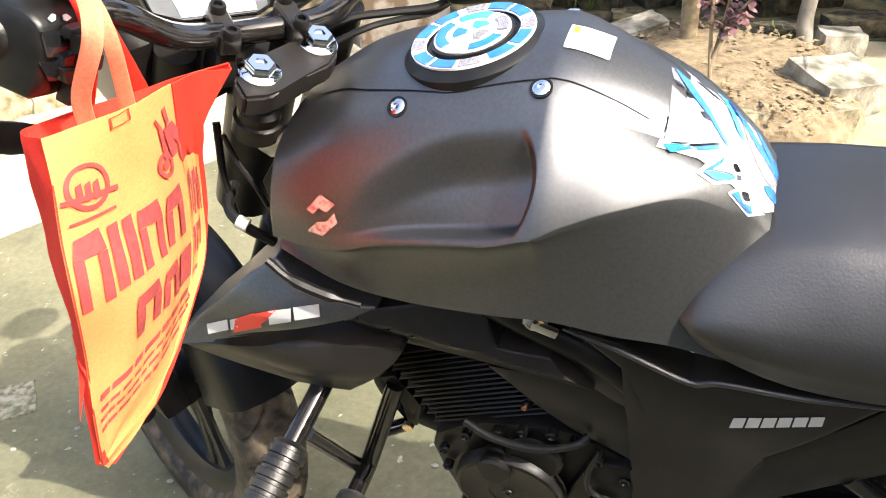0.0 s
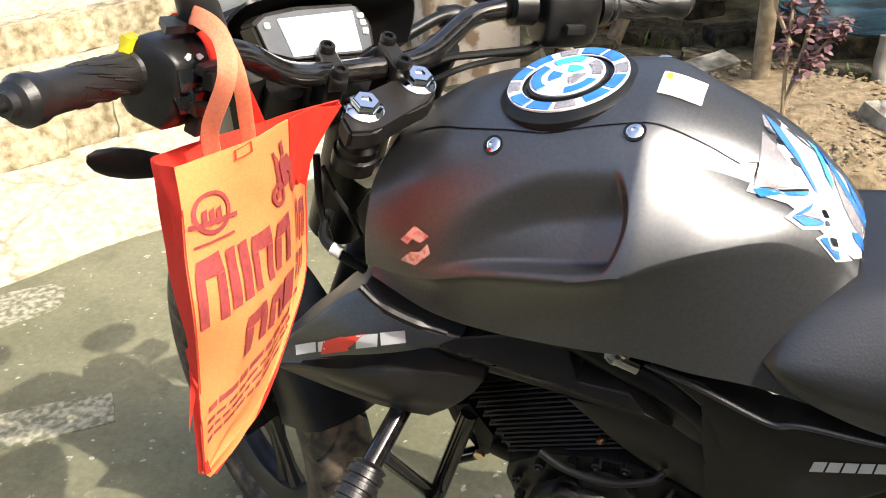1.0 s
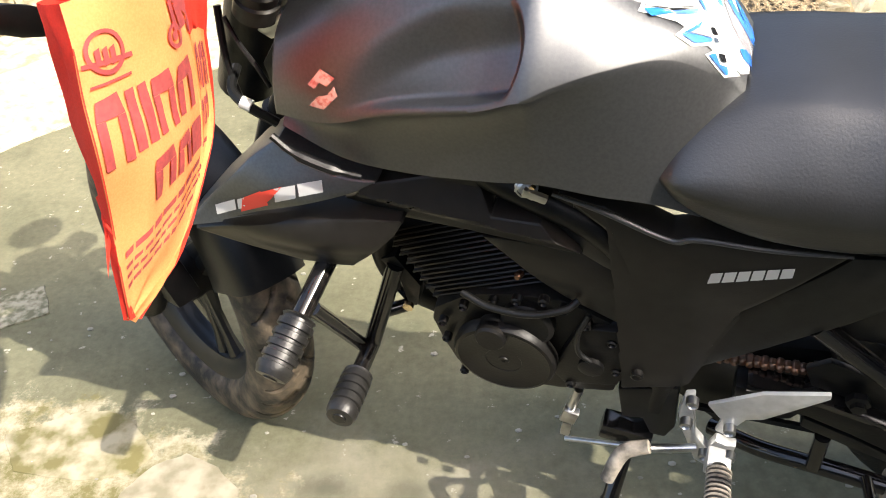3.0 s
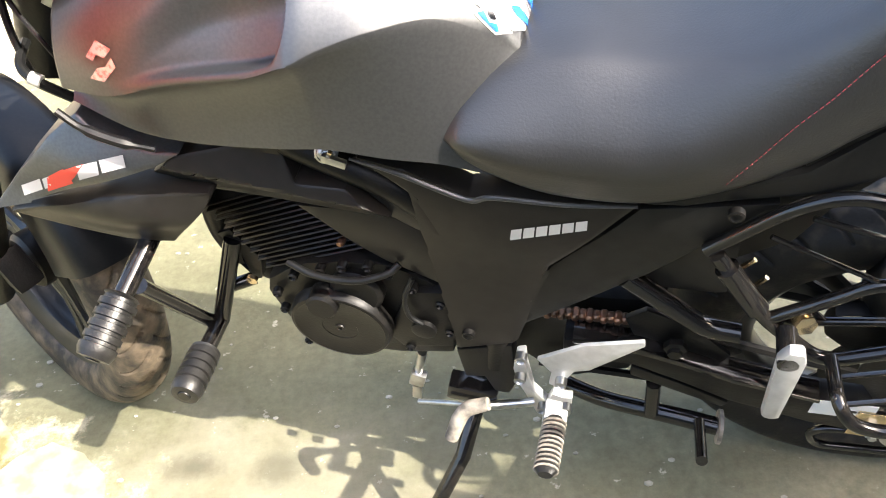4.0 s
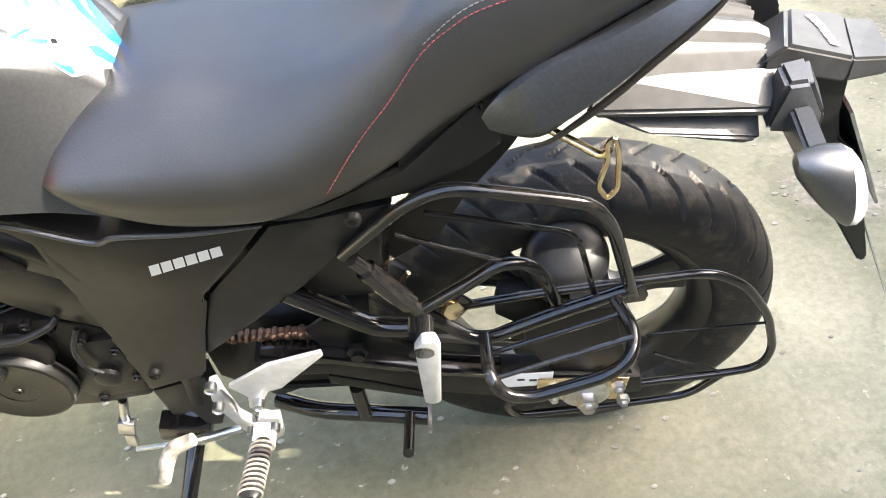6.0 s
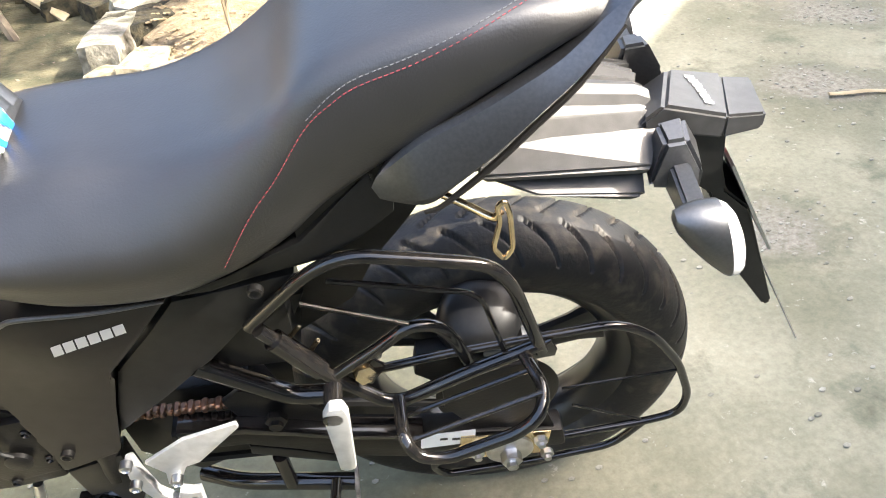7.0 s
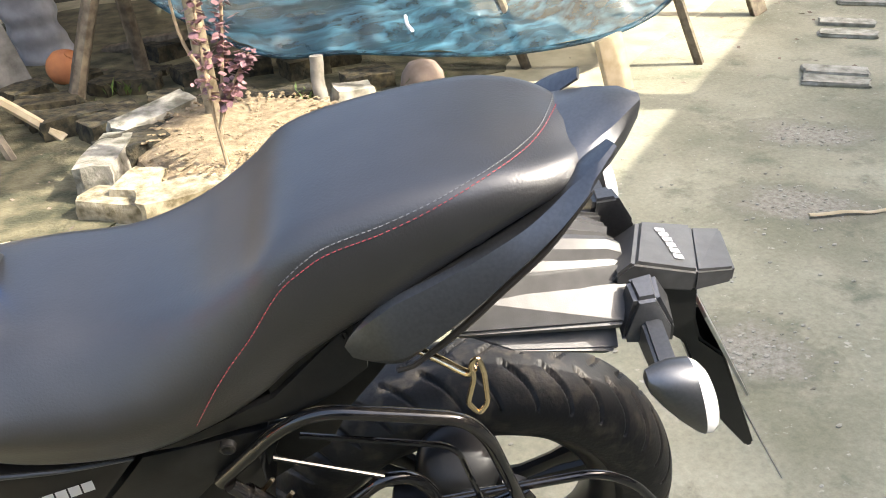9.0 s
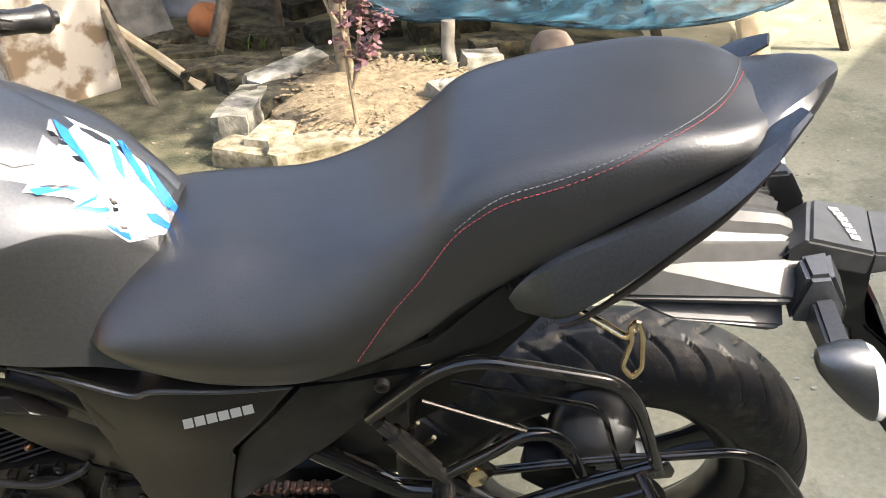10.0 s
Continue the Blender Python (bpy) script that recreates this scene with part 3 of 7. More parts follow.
BAR = [(-0.310, -0.335, 1.120), (-0.318, -0.215, 1.078), (-0.277, -0.165, 1.072), (-0.271, -0.115, 1.017), (-0.260, -0.060, 0.991), (-0.2217, -0.0094, 0.9739), (-0.2058, 0.0244, 0.9669), (-0.189, 0.105, 0.972), (-0.162, 0.135, 0.967), (-0.086, 0.200, 0.941), (-0.004, 0.285, 0.909)]
bar = part("handlebar", sweep(rounded(BAR, .03, 5), .0112, 14), M_tube, bike, "gloss black tubular handlebar")
for fore, aft in (((-0.2665, -0.0539, 1.0114), (-0.2430, -0.0767, 1.0009)), ((-0.2315, -0.0022, 0.9958), (-0.2070, -0.0239, 0.9849))):
    fore, aft = Vector(fore), Vector(aft)
    c, way = (fore + aft) / 2, (aft - fore).normalized()
    side_w = AX.cross(way).normalized()
    m = Matrix((side_w, way, AX)).transposed().to_4x4()
    bmx = block((0, 0, 0), (.019, .040, .020), (0, 0, 0), .005, seg=3)
    bmesh.ops.transform(bmx, matrix=Matrix.Translation(c - AX * .011) @ m, verts=bmx.verts)
    cl = part("bar_clamp", bmx, M_greyplastic, bar)
    bmx = block((0, 0, 0), (.022, .034, .040), (0, 0, 0), .007, taper=.85, seg=3)
    bmesh.ops.transform(bmx, matrix=Matrix.Translation(c - AX * .042) @ m, verts=bmx.verts)
    part("riser", bmx, M_greyplastic, bar)
    for q in (fore, aft):
        part("clamp_bolt", lathe([(.0078, -.002), (.0078, .004), (.0065, .006), (.0040, .006), (.0036, .002), (.0, .002)], q, AX, 18), M_engine, cl)


def grip(a, b, nm, label):
    a, b = Vector(a), Vector(b)
    d = (b - a)
    Lg = d.length
    g = part(nm, lathe([(.0, -.010), (.008, -.010), (.009, -.004), (.0140, -.002), (.0178, .004), (.0174, .014), (.0150, .020), (.0145, .03), (.0145, Lg * .55), (.0155, Lg * .80), (.0180, Lg * .84), (.0180, Lg * .86), (.0165, Lg * .88), (.0205, Lg * .91), (.0215, Lg * .95), (.0215, Lg), (.0, Lg)], a, d, 28), M_rubber, bar, label, sharp=24)
    dn = d.normalized()
    u = dn.orthogonal().normalized()
    v = dn.cross(u)
    for k in range(9):
        for j in range(3):
            q = 2 * math.pi * k / 9 + j * 0.35
            w = Vector(math.cos(q) * u + math.sin(q) * v)
            w2 = Vector(math.cos(q + .45) * u + math.sin(q + .45) * v)
            h0 = .034 + j * (Lg * .55 - .03) / 3 + .012
            part("grip_rib", sweep([a + dn * h0 + w * .0144, a + dn * (h0 + .014) + (w + w2).normalized() * .0149, a + dn * (h0 + .028) + w2 * .0144], [.0008, .0015, .0008], 5), M_rubber, g)
    return g


gl = grip(BAR[0], BAR[1], "left_grip", "ribbed black rubber grip")
part("bar_end_weight", lathe([(.004, 0), (.004, .010), (.0075, .014), (.0090, .020), (.0075, .026), (.003, .029), (.0, .029)], Vector(BAR[0]) - (Vector(BAR[1]) - Vector(BAR[0])).normalized() * .008, Vector(BAR[0]) - Vector(BAR[1]), 20), M_plastic, gl)
gr = grip(BAR[10], BAR[9], "right_grip", "ribbed black rubber grip")


def switch_box(c, way, nm, label):
    """The housing round the bar, with rounded top and its switches."""
    c, way = Vector(c), Vector(way).normalized()
    up = (yoke_n - way * yoke_n.dot(way)).normalized()
    back = way.cross(up)
    m = Matrix((way, back, up)).transposed().to_4x4()
    m.translation = c
    bm = bmesh.new()
    rings = []
    for t, sc in ((-.033, .80), (-.030, .96), (-.010, 1.0), (.018, 1.0), (.030, .95), (.033, .82)):
        ring = []
        for y, z in ((-.024, .018), (-.018, .025), (.012, .027), (.024, .021), (.028, .004), (.027, -.024), (.021, -.038), (-.010, -.040), (-.022, -.032), (-.026, -.006)):
            ring.append(m @ Vector((t, y * sc, z * sc)))
        rings.append(ring)
    bm = skin(bm, rings)
    bmesh.ops.bevel(bm, geom=list(bm.edges), offset=.0025, segments=1, affect="EDGES")
    return part(nm, bm, M_plastic, bar, label), m


def sub_block(m, c, size, mt, nm, parent, bevel=.002, rot=(0, 0, 0), label=""):
    bm = block(c, size, rot, bevel)
    bmesh.ops.transform(bm, matrix=m, verts=bm.verts)
    return part(nm, bm, mt, parent, label)


sw, msw = switch_box((-0.303, -0.205, 1.072), Vector(BAR[1]) - Vector(BAR[0]), "left_switch_box", "black left switch housing")
sgn = -1 if (msw.to_3x3() @ Vector((0, 1, 0))).dot(Vector((1, -.5, .3))) < 0 else 1
for a, b, mt, nm in (((-.004, .032 * sgn, .018), (.030, .008, .008), M_rubber, "beam_switch"), ((.006, .036 * sgn, -.006), (.014, .014, .012), M_plastic, "turn_switch"), ((0, .030 * sgn, -.008), (.040, .010, .018), M_glassblack, "switch_recess"), ((.004, .030 * sgn, -.031), (.024, .012, .018), M_rubber, "horn_button")):
    sub_block(msw, a, b, mt, nm, sw)
for q in (-.008, .008):
    sub_block(msw, (q, .0335 * sgn, .012), (.006, .002, .005), M_silverprint, "arrow_mark", sw, .0005)
sub_block(msw, (.004, .0368 * sgn, -.031), (.007, .002, .005), M_silverprint, "horn_mark", sw, .0005)
sub_block(msw, (-.030, -.020 * sgn, .016), (.014, .010, .014), M_yellow, "choke_tab", sw)
T_sw = tree(sw)
for q, h, mt, nm in (([(-0.311, -0.200, 1.100), (-0.274, -0.200, 1.104), (-0.273, -0.200, 1.096), (-0.309, -0.200, 1.091)], .006, M_rubber, "beam_switch"), ([(-0.308, -0.200, 1.068), (-0.272, -0.200, 1.074), (-0.277, -0.200, 1.054), (-0.313, -0.200, 1.048)], .0015, M_glassblack, "switch_recess"),
                     ([(-0.292, -0.200, 1.070), (-0.278, -0.200, 1.072), (-0.282, -0.200, 1.058), (-0.297, -0.200, 1.056)], .009, M_greyplastic, "turn_switch"), ([(-0.322, -0.200, 1.043), (-0.284, -0.200, 1.049), (-0.293, -0.200, 1.032), (-0.325, -0.200, 1.027)], .0015, M_glassblack, "switch_recess"),
                     ([(-0.313, -0.200, 1.042), (-0.294, -0.200, 1.045), (-0.299, -0.200, 1.034), (-0.316, -0.200, 1.031)], .006, M_greyplastic, "horn_button"), ([(-0.297, -0.200, 1.078), (-0.292, -0.200, 1.082), (-0.289, -0.200, 1.081), (-0.291, -0.200, 1.078), (-0.295, -0.200, 1.076)], .0012, M_silverprint, "arrow_mark"),
                     ([(-0.277, -0.200, 1.081), (-0.280, -0.200, 1.083), (-0.283, -0.200, 1.082), (-0.284, -0.200, 1.079), (-0.282, -0.200, 1.078)], .0012, M_silverprint, "arrow_mark")):
    foil = drape(T_sw, q, SIDE, h, 1, (0.152, -0.626, 1.347))
    bmesh.ops.recalc_face_normals(foil, faces=foil.faces)
    bmesh.ops.solidify(foil, geom=list(foil.faces), thickness=max(h - .0002, .0006))
    part(nm, foil, mt, sw)
sw2, msw2 = switch_box((-0.112, 0.175, 0.951), Vector(BAR[10]) - Vector(BAR[9]), "right_switch_box", "black right switch housing with red stop switch")
sgn2 = -1 if (msw2.to_3x3() @ Vector((0, 1, 0))).dot(Vector((1, -.5, .3))) < 0 else 1
sub_block(msw2, (-.004, .018 * sgn2, .036), (.018, .018, .010), M_redswitch, "stop_switch", sw2)
sub_block(msw2, (-.004, .034 * sgn2, -.012), (.022, .008, .010), M_rubber, "rocker", sw2)
sub_block(msw2, (-.002, .030 * sgn2, -.046), (.024, .014, .016), M_plastic, "start_button", sw2)
# brake reservoir, lever perches and hoses
RES = Vector((-0.201, 0.200, 0.956))
mres = Matrix((fork_way, yoke_f, yoke_n)).transposed().to_4x4()
mres.translation = RES
res = sub_block(mres, (0, 0, 0), (.060, .045, .034), M_plastic, "brake_reservoir", bar, .005, label="black brake fluid reservoir")
sub_block(mres, (0, 0, .021), (.064, .049, .008), M_plastic, "reservoir_lid", res, .002)
part("sight_glass", lathe([(.009, 0), (.009, .004), (.0, .004)], mres @ Vector((-.012, -.022, .0)), mres.to_3x3() @ Vector((0, -1, 0)), 18), M_lens, res)
part("perch_clamp", lathe([(.02, -.012), (.02, .012)], (-0.147, 0.140, 0.967), Vector(BAR[9]) - Vector(BAR[8]), 16), M_plastic, bar)
part("brake_hose", sweep(spline([(-0.212, 0.160, 0.946), (-0.239, 0.140, 0.951), (-0.262, 0.110, 0.947), (-0.284, 0.080, 0.940), (-0.308, 0.060, 0.931)], 6), .007, 10), M_wireinsul, bar)
part("hose_joint", lathe([(.010, 0), (.012, .003), (.012, .022), (.009, .03)], (-0.247, 0.140, 0.949), Vector((-0.219, 0.160, 0.945)) - Vector((-0.247, 0.140, 0.949)), 14), M_plastic, bar)
part("throttle_cable", sweep(spline([(-0.123, 0.170, 0.930), (-0.140, 0.140, 0.920), (-0.178, 0.100, 0.931), (-0.212, 0.070, 0.938), (-0.240, 0.040, 0.931)], 6), .0045, 8), M_wireinsul, bar)
part("throttle_cable", sweep(spline([(-0.120, 0.170, 0.923), (-0.147, 0.140, 0.912), (-0.172, 0.100, 0.923), (-0.193, 0.070, 0.929), (-0.228, 0.040, 0.922)], 6), .0035, 8), M_wireinsul, bar)
# mirrors: stems and oval heads


def mirror_head(c, parent):
    u, n = Vector((.42, .90, 0)).normalized(), Vector((.85, -.40, .34)).normalized()
    u = (u - n * u.dot(n)).normalized()
    v = n.cross(u)
    rows = [[c + u * .068 * k * math.cos(q) + v * .044 * k * math.sin(q) + n * h for q in (2 * math.pi * j / 28 for j in range(28))] for k, h in ((.02, -.016), (.6, -.014), (.92, -.008), (1, 0), (.97, .004), (.93, .002), (.02, .002))]
    return part("mirror_head", skin(bmesh.new(), rows), M_plastic, parent)


MIR_L, MIR_R = BIKE.inverted() @ Vector((-.15, .78, 1.25)), BIKE.inverted() @ Vector((.128, .882, 1.25))
ms = part("mirror_stem", sweep(spline([(-0.288, -0.175, 1.094), (-0.285, -0.180, 1.123), (-0.275, -0.190, 1.146), (-0.254, -0.230, 1.179), MIR_L + Vector((-.06, -.02, -.08)), MIR_L], 6), .0065, 12), M_plastic, bar, "black mirror stem")
part("stem_boot", lathe([(.016, 0), (.0165, .02), (.0125, .045), (.008, .052)], (-0.289, -0.172, 1.087), Vector((-0.284, -0.180, 1.130)) - Vector((-0.289, -0.172, 1.087)), 18), M_rubber, ms)
mirror_head(MIR_L, ms)
ms2 = part("mirror_stem", sweep(spline([(-0.147, 0.150, 0.969), (-0.149, 0.160, 0.990), (-0.158, 0.180, 1.000), MIR_R + Vector((-.04, -.04, -.08)), MIR_R], 6), .0065, 12), M_plastic, bar, "black mirror stem")
mirror_head(MIR_R, ms2)

# instrument with its hood
IN = [Vector(p) for p in ((-0.310, -0.085, 1.048), (-0.257, 0.025, 1.007), (-0.263, 0.015, 0.970), (-0.290, -0.075, 1.006))]
iu = (IN[1] - IN[0]).normalized()
iv = (IN[3] - IN[0])
iv = (iv - iu * iv.dot(iu)).normalized()
inn = iu.cross(iv)
if inn.dot(Vector((.3, -.8, 1))) < 0:
    inn = -inn
iw, ih = (IN[1] - IN[0]).length, (IN[3] - IN[0]).dot(iv)
ic = IN[0] + iu * iw / 2 + iv * ih / 2


def plate_on(c, u, v, n, pts, t0, t1, bevel=0.0):
    bm = bmesh.new()
    lo = [bm.verts.new(c + u * a + v * b + n * t0) for a, b in pts]
    hi = [bm.verts.new(c + u * a + v * b + n * t1) for a, b in pts]
    bm.faces.new(lo[::-1])
    bm.faces.new(hi)
    k = len(pts)
    for i in range(k):
        bm.faces.new((lo[i], lo[(i + 1) % k], hi[(i + 1) % k], hi[i]))
    bmesh.ops.recalc_face_normals(bm, faces=bm.faces)
    if bevel:
        bmesh.ops.bevel(bm, geom=[e for e in bm.edges], offset=bevel, segments=2, affect="EDGES")
    return bm


SEEN = Vector((0.135, -0.661, 1.370))


def on_inst(pts, lift=0.0):
    """Points brought onto the instrument's plane."""
    out = []
    for p in pts:
        d = Vector(p) - SEEN
        out.append(SEEN + d * ((ic + inn * lift - SEEN).dot(inn) / d.dot(inn)))
    return out


def inst_plate(pts, t0, t1, nm, mt, parent, bevel=0.0, label=""):
    P = on_inst(pts)
    return part(nm, prism_n(P, t0, t1, bevel), mt, parent, label)


def prism_n(P, t0, t1, bevel):
    bm = bmesh.new()
    lo, hi = [bm.verts.new(p + inn * t0) for p in P], [bm.verts.new(p + inn * t1) for p in P]
    bm.faces.new(lo[::-1])
    bm.faces.new(hi)
    for k in range(len(P)):
        bm.faces.new((lo[k], lo[(k + 1) % len(P)], hi[(k + 1) % len(P)], hi[k]))
    bmesh.ops.recalc_face_normals(bm, faces=bm.faces)
    if bevel:
        bmesh.ops.bevel(bm, geom=list(bm.edges), offset=bevel, segments=2, affect="EDGES")
    return bm


inst = inst_plate([(-0.362, -0.030, 1.017), (-0.346, -0.030, 1.029), (-0.308, -0.030, 1.039), (-0.244, -0.030, 1.046), (-0.231, -0.030, 1.028), (-0.232, -0.030, 1.004), (-0.247, -0.030, 0.993), (-0.325, -0.030, 0.978), (-0.356, -0.030, 0.984)], -.025, .003, "instrument", M_greyplastic, bike, .003, "grey-rimmed instrument with a pale display")
inst_plate([(-0.357, -0.030, 1.016), (-0.344, -0.030, 1.026), (-0.307, -0.030, 1.035), (-0.247, -0.030, 1.043), (-0.236, -0.030, 1.027), (-0.237, -0.030, 1.005), (-0.249, -0.030, 0.997), (-0.322, -0.030, 0.983), (-0.352, -0.030, 0.988)], .002, .0042, "instrument_glass", M_bezel, inst)
inst_plate([(-0.333, -0.030, 1.024), (-0.251, -0.030, 1.038), (-0.249, -0.030, 0.999), (-0.325, -0.030, 0.985)], .004, .0056, "display", M_screen, inst, 0, "liquid crystal display, coloured pale for reflected sky")
for q in ([(-0.247, -0.030, 1.036), (-0.240, -0.030, 1.037), (-0.240, -0.030, 1.032), (-0.247, -0.030, 1.031)], [(-0.245, -0.030, 1.030), (-0.239, -0.030, 1.030), (-0.239, -0.030, 1.025), (-0.245, -0.030, 1.024)], [(-0.244, -0.030, 1.022), (-0.238, -0.030, 1.023), (-0.238, -0.030, 1.016), (-0.244, -0.030, 1.015)], [(-0.350, -0.030, 1.019), (-0.343, -0.030, 1.020), (-0.343, -0.030, 1.013), (-0.350, -0.030, 1.012)]):
    inst_plate(q, .004, .0065, "instrument_button", M_silverprint, inst, .0008)
hood = spline([(-0.341, -0.100, 1.050), (-0.327, -0.090, 1.063), (-0.314, -0.075, 1.067), (-0.304, -0.020, 1.050), (-0.277, 0.020, 1.040), (-0.253, 0.050, 1.024), (-0.238, 0.065, 1.007), (-0.240, 0.065, 0.985), (-0.248, 0.060, 0.961)], 4)
bm = bmesh.new()
rows_h = [[p + (ic - p) * f - inn * g for p in hood] for f, g in ((-.015, -.004), (0, 0), (.06, .022), (.16, .042), (.32, .055), (.6, .062))]
skin(bm, rows_h, closed_ring=False)
bmesh.ops.recalc_face_normals(bm, faces=bm.faces)
bmesh.ops.solidify(bm, geom=list(bm.faces), thickness=.003)
part("instrument_hood", bm, M_plastic, bike, "black flyscreen hood behind the instrument")
part("front_plate", slab([(-0.475, 1.013), (-0.430, 1.030), (-0.264, 1.051), (-0.266, 1.044), (-0.354, 1.030), (-0.456, 1.004)], 0.0, .003, .001), M_white, bike, "plain white front plate")
part("headlamp", block(tuple(ic - inn * .09 - iv * -.02), (.10, .15, .13), (0, 20, -30), .03, seg=3), M_plastic, bike, "black headlamp housing")

# front turn signal on its rubber stalk
part("front_turn_signal", skin(bmesh.new(), [[Vector((-0.453, -0.200, 0.959)) + (Vector((-0.440, -0.130, 0.912)) - Vector((-0.453, -0.200, 0.959))) * t + Vector((0.4 * math.cos(q), .2 * math.cos(q), math.sin(q))) * r * .9
     for q in (2 * math.pi * k / 12 for k in range(12))] for t, r in ((-.02, .004), (.03, .011), (.15, .017), (.4, .021), (.7, .020), (.95, .015), (1.0, .010), (1.5, .008))]), M_plastic, bike, "black front turn signal")

# cables and hoses at the headstock
for pts, r in ((((-0.303, -0.060, 0.880), (-0.289, -0.070, 0.856), (-0.269, -0.080, 0.833), (-0.263, -0.080, 0.811)), .0028),
               (((-0.310, -0.060, 0.818), (-0.303, -0.090, 0.811), (-0.283, -0.100, 0.799), (-0.262, -0.090, 0.771)), .0055),
               (((-0.314, -0.050, 0.886), (-0.312, -0.070, 0.833), (-0.305, -0.080, 0.794)), .004)):
    part("control_cable", sweep(spline(pts, 6), r, 8), M_wireinsul, bike)
part("cable_joint", lathe([(.007, -.006), (.007, .006)], (-0.284, -0.100, 0.802), (1, 0, -.5), 12), M_silverprint, bike)
part("ignition_barrel", lathe([(.024, -.03), (.024, -.012), (.021, -.010), (.021, .0), (.016, .004), (.0, .004)], (-0.262, -0.045, 0.905), AX, 24), M_greyplastic, bike)
part("head_stock", sweep([AXIS_P + AX * .0, AXIS_P - AX * .2], .034, 18), M_engine, bike)
part("inner_cover", slab([(-0.277, 0.824), (-0.254, 0.855), (-0.224, 0.856), (-0.248, 0.798), (-0.274, 0.767)], -.06, .03), M_plastic, bike)
part("yoke_hose_cover", slab([(-0.279, 0.858), (-0.244, 0.881), (-0.226, 0.871), (-0.236, 0.854), (-0.264, 0.848)], -.05, .02), M_steel, bike)

# ---------------- shrouds and side panels ----------------


def puff(x0, z0, rx, rz, d):
    """A soft bulge outwards."""
    return lambda x, z: -d * math.exp(-(((x - x0) / rx) ** 2 + ((z - z0) / rz) ** 2))




def leaned(bm, source, y0, f):
    """Brings a panel to the depth y0 + f(x, z), each point along its line from source."""
    so = Vector(source)
    for v in bm.verts:
        d = v.co - so
        k = (v.co.y + f(v.co.x, v.co.z) - so.y) / d.y
        v.co = so + d * k
    return bm


shroud = part("shroud", leaned(slab([(-0.234, 0.798), (-0.223, 0.780), (-0.199, 0.762), (-0.163, 0.751), (-0.134, 0.750), (-0.165, 0.730), (-0.228, 0.704), (-0.285, 0.679), (-0.347, 0.648), (-0.396, 0.632), (-0.411, 0.626), (-0.342, 0.701), (-0.276, 0.766)], -.135, .05, .003, puff(-.25, .73, .09, .05, .012), 3), (0.135, -0.661, 1.370), -.135, lambda x, z: .30 * (z - .69)), M_tank, bike, "satin black shroud with a red and silver name foil")
part("shroud_lip", sweep(spline([(-0.229, -0.150, 0.809), (-0.209, -0.152, 0.790), (-0.177, -0.150, 0.773), (-0.145, -0.145, 0.761)], 5), [.004] * 6 + [.006] * 6 + [.003] * 4, 8), M_panel, shroud)
part("shroud_lower", slab([(-0.410, 0.613), (-0.339, 0.642), (-0.257, 0.667), (-0.199, 0.675), (-0.125, 0.681), (-0.122, 0.677), (-0.134, 0.658), (-0.168, 0.624), (-0.200, 0.587), (-0.221, 0.584), (-0.266, 0.582), (-0.332, 0.595)], -.125, .09, .004, puff(-.24, .64, .12, .035, .022), 3), M_greyplastic, bike, "dark grey lower shroud")
T_shroud = tree(shroud)
# name foil: plain blocks in the foil's colours
SHROUD_FROM = (0.184, -0.681, 1.327)
for k, pts in enumerate(([(-0.336, -0.150, 0.693), (-0.306, -0.150, 0.707), (-0.310, -0.150, 0.690), (-0.340, -0.150, 0.676)], [(-0.303, -0.150, 0.707), (-0.293, -0.150, 0.712), (-0.297, -0.150, 0.695), (-0.307, -0.150, 0.691)], [(-0.295, -0.150, 0.711), (-0.268, -0.150, 0.726), (-0.265, -0.150, 0.705), (-0.305, -0.150, 0.687)], [(-0.271, -0.150, 0.723), (-0.239, -0.150, 0.737), (-0.257, -0.150, 0.717), (-0.269, -0.150, 0.706)], [(-0.250, -0.150, 0.732), (-0.222, -0.150, 0.742), (-0.227, -0.150, 0.722), (-0.255, -0.150, 0.711)], [(-0.219, -0.150, 0.744), (-0.188, -0.150, 0.755), (-0.191, -0.150, 0.737), (-0.222, -0.150, 0.725)])):
    part("foil_block", drape(T_shroud, pts, SIDE, .0014, 1, SHROUD_FROM), M_redprint if k in (2, 3) else M_silverprint, shroud)

frame_cover = part("frame_cover", slab([(-0.196, 0.687), (-0.160, 0.720), (-0.043, 0.740), (-0.024, 0.696), (0.028, 0.692), (0.071, 0.649), (-0.029, 0.651), (-0.133, 0.660)], -.103, .03, .003, lambda x, z: -.020 * max(0, 1 - abs(z - (.690 - .16 * (x + .06))) / .036), 4), M_greyplastic, bike, "dark grey frame cover", sharp=20)
part("frame_cover_lower", slab([(-0.045, 0.640), (0.067, 0.641), (0.128, 0.601), (0.126, 0.508), (0.050, 0.554), (0.004, 0.591)], -.098, .03, .003, puff(.07, .6, .05, .04, .008), 2), M_greyplastic, bike, "dark grey lower frame cover")
part("frame_cover_rear", slab([(.026, .716), (.060, .728), (.109, .682), (.137, .609), (.130, .592), (.066, .643), (.071, .651), (.026, .694)], -.100, .03, .003, puff(.09, .66, .05, .04, .006), 2), M_greyplastic, bike, "dark grey frame cover behind the fuel tap")
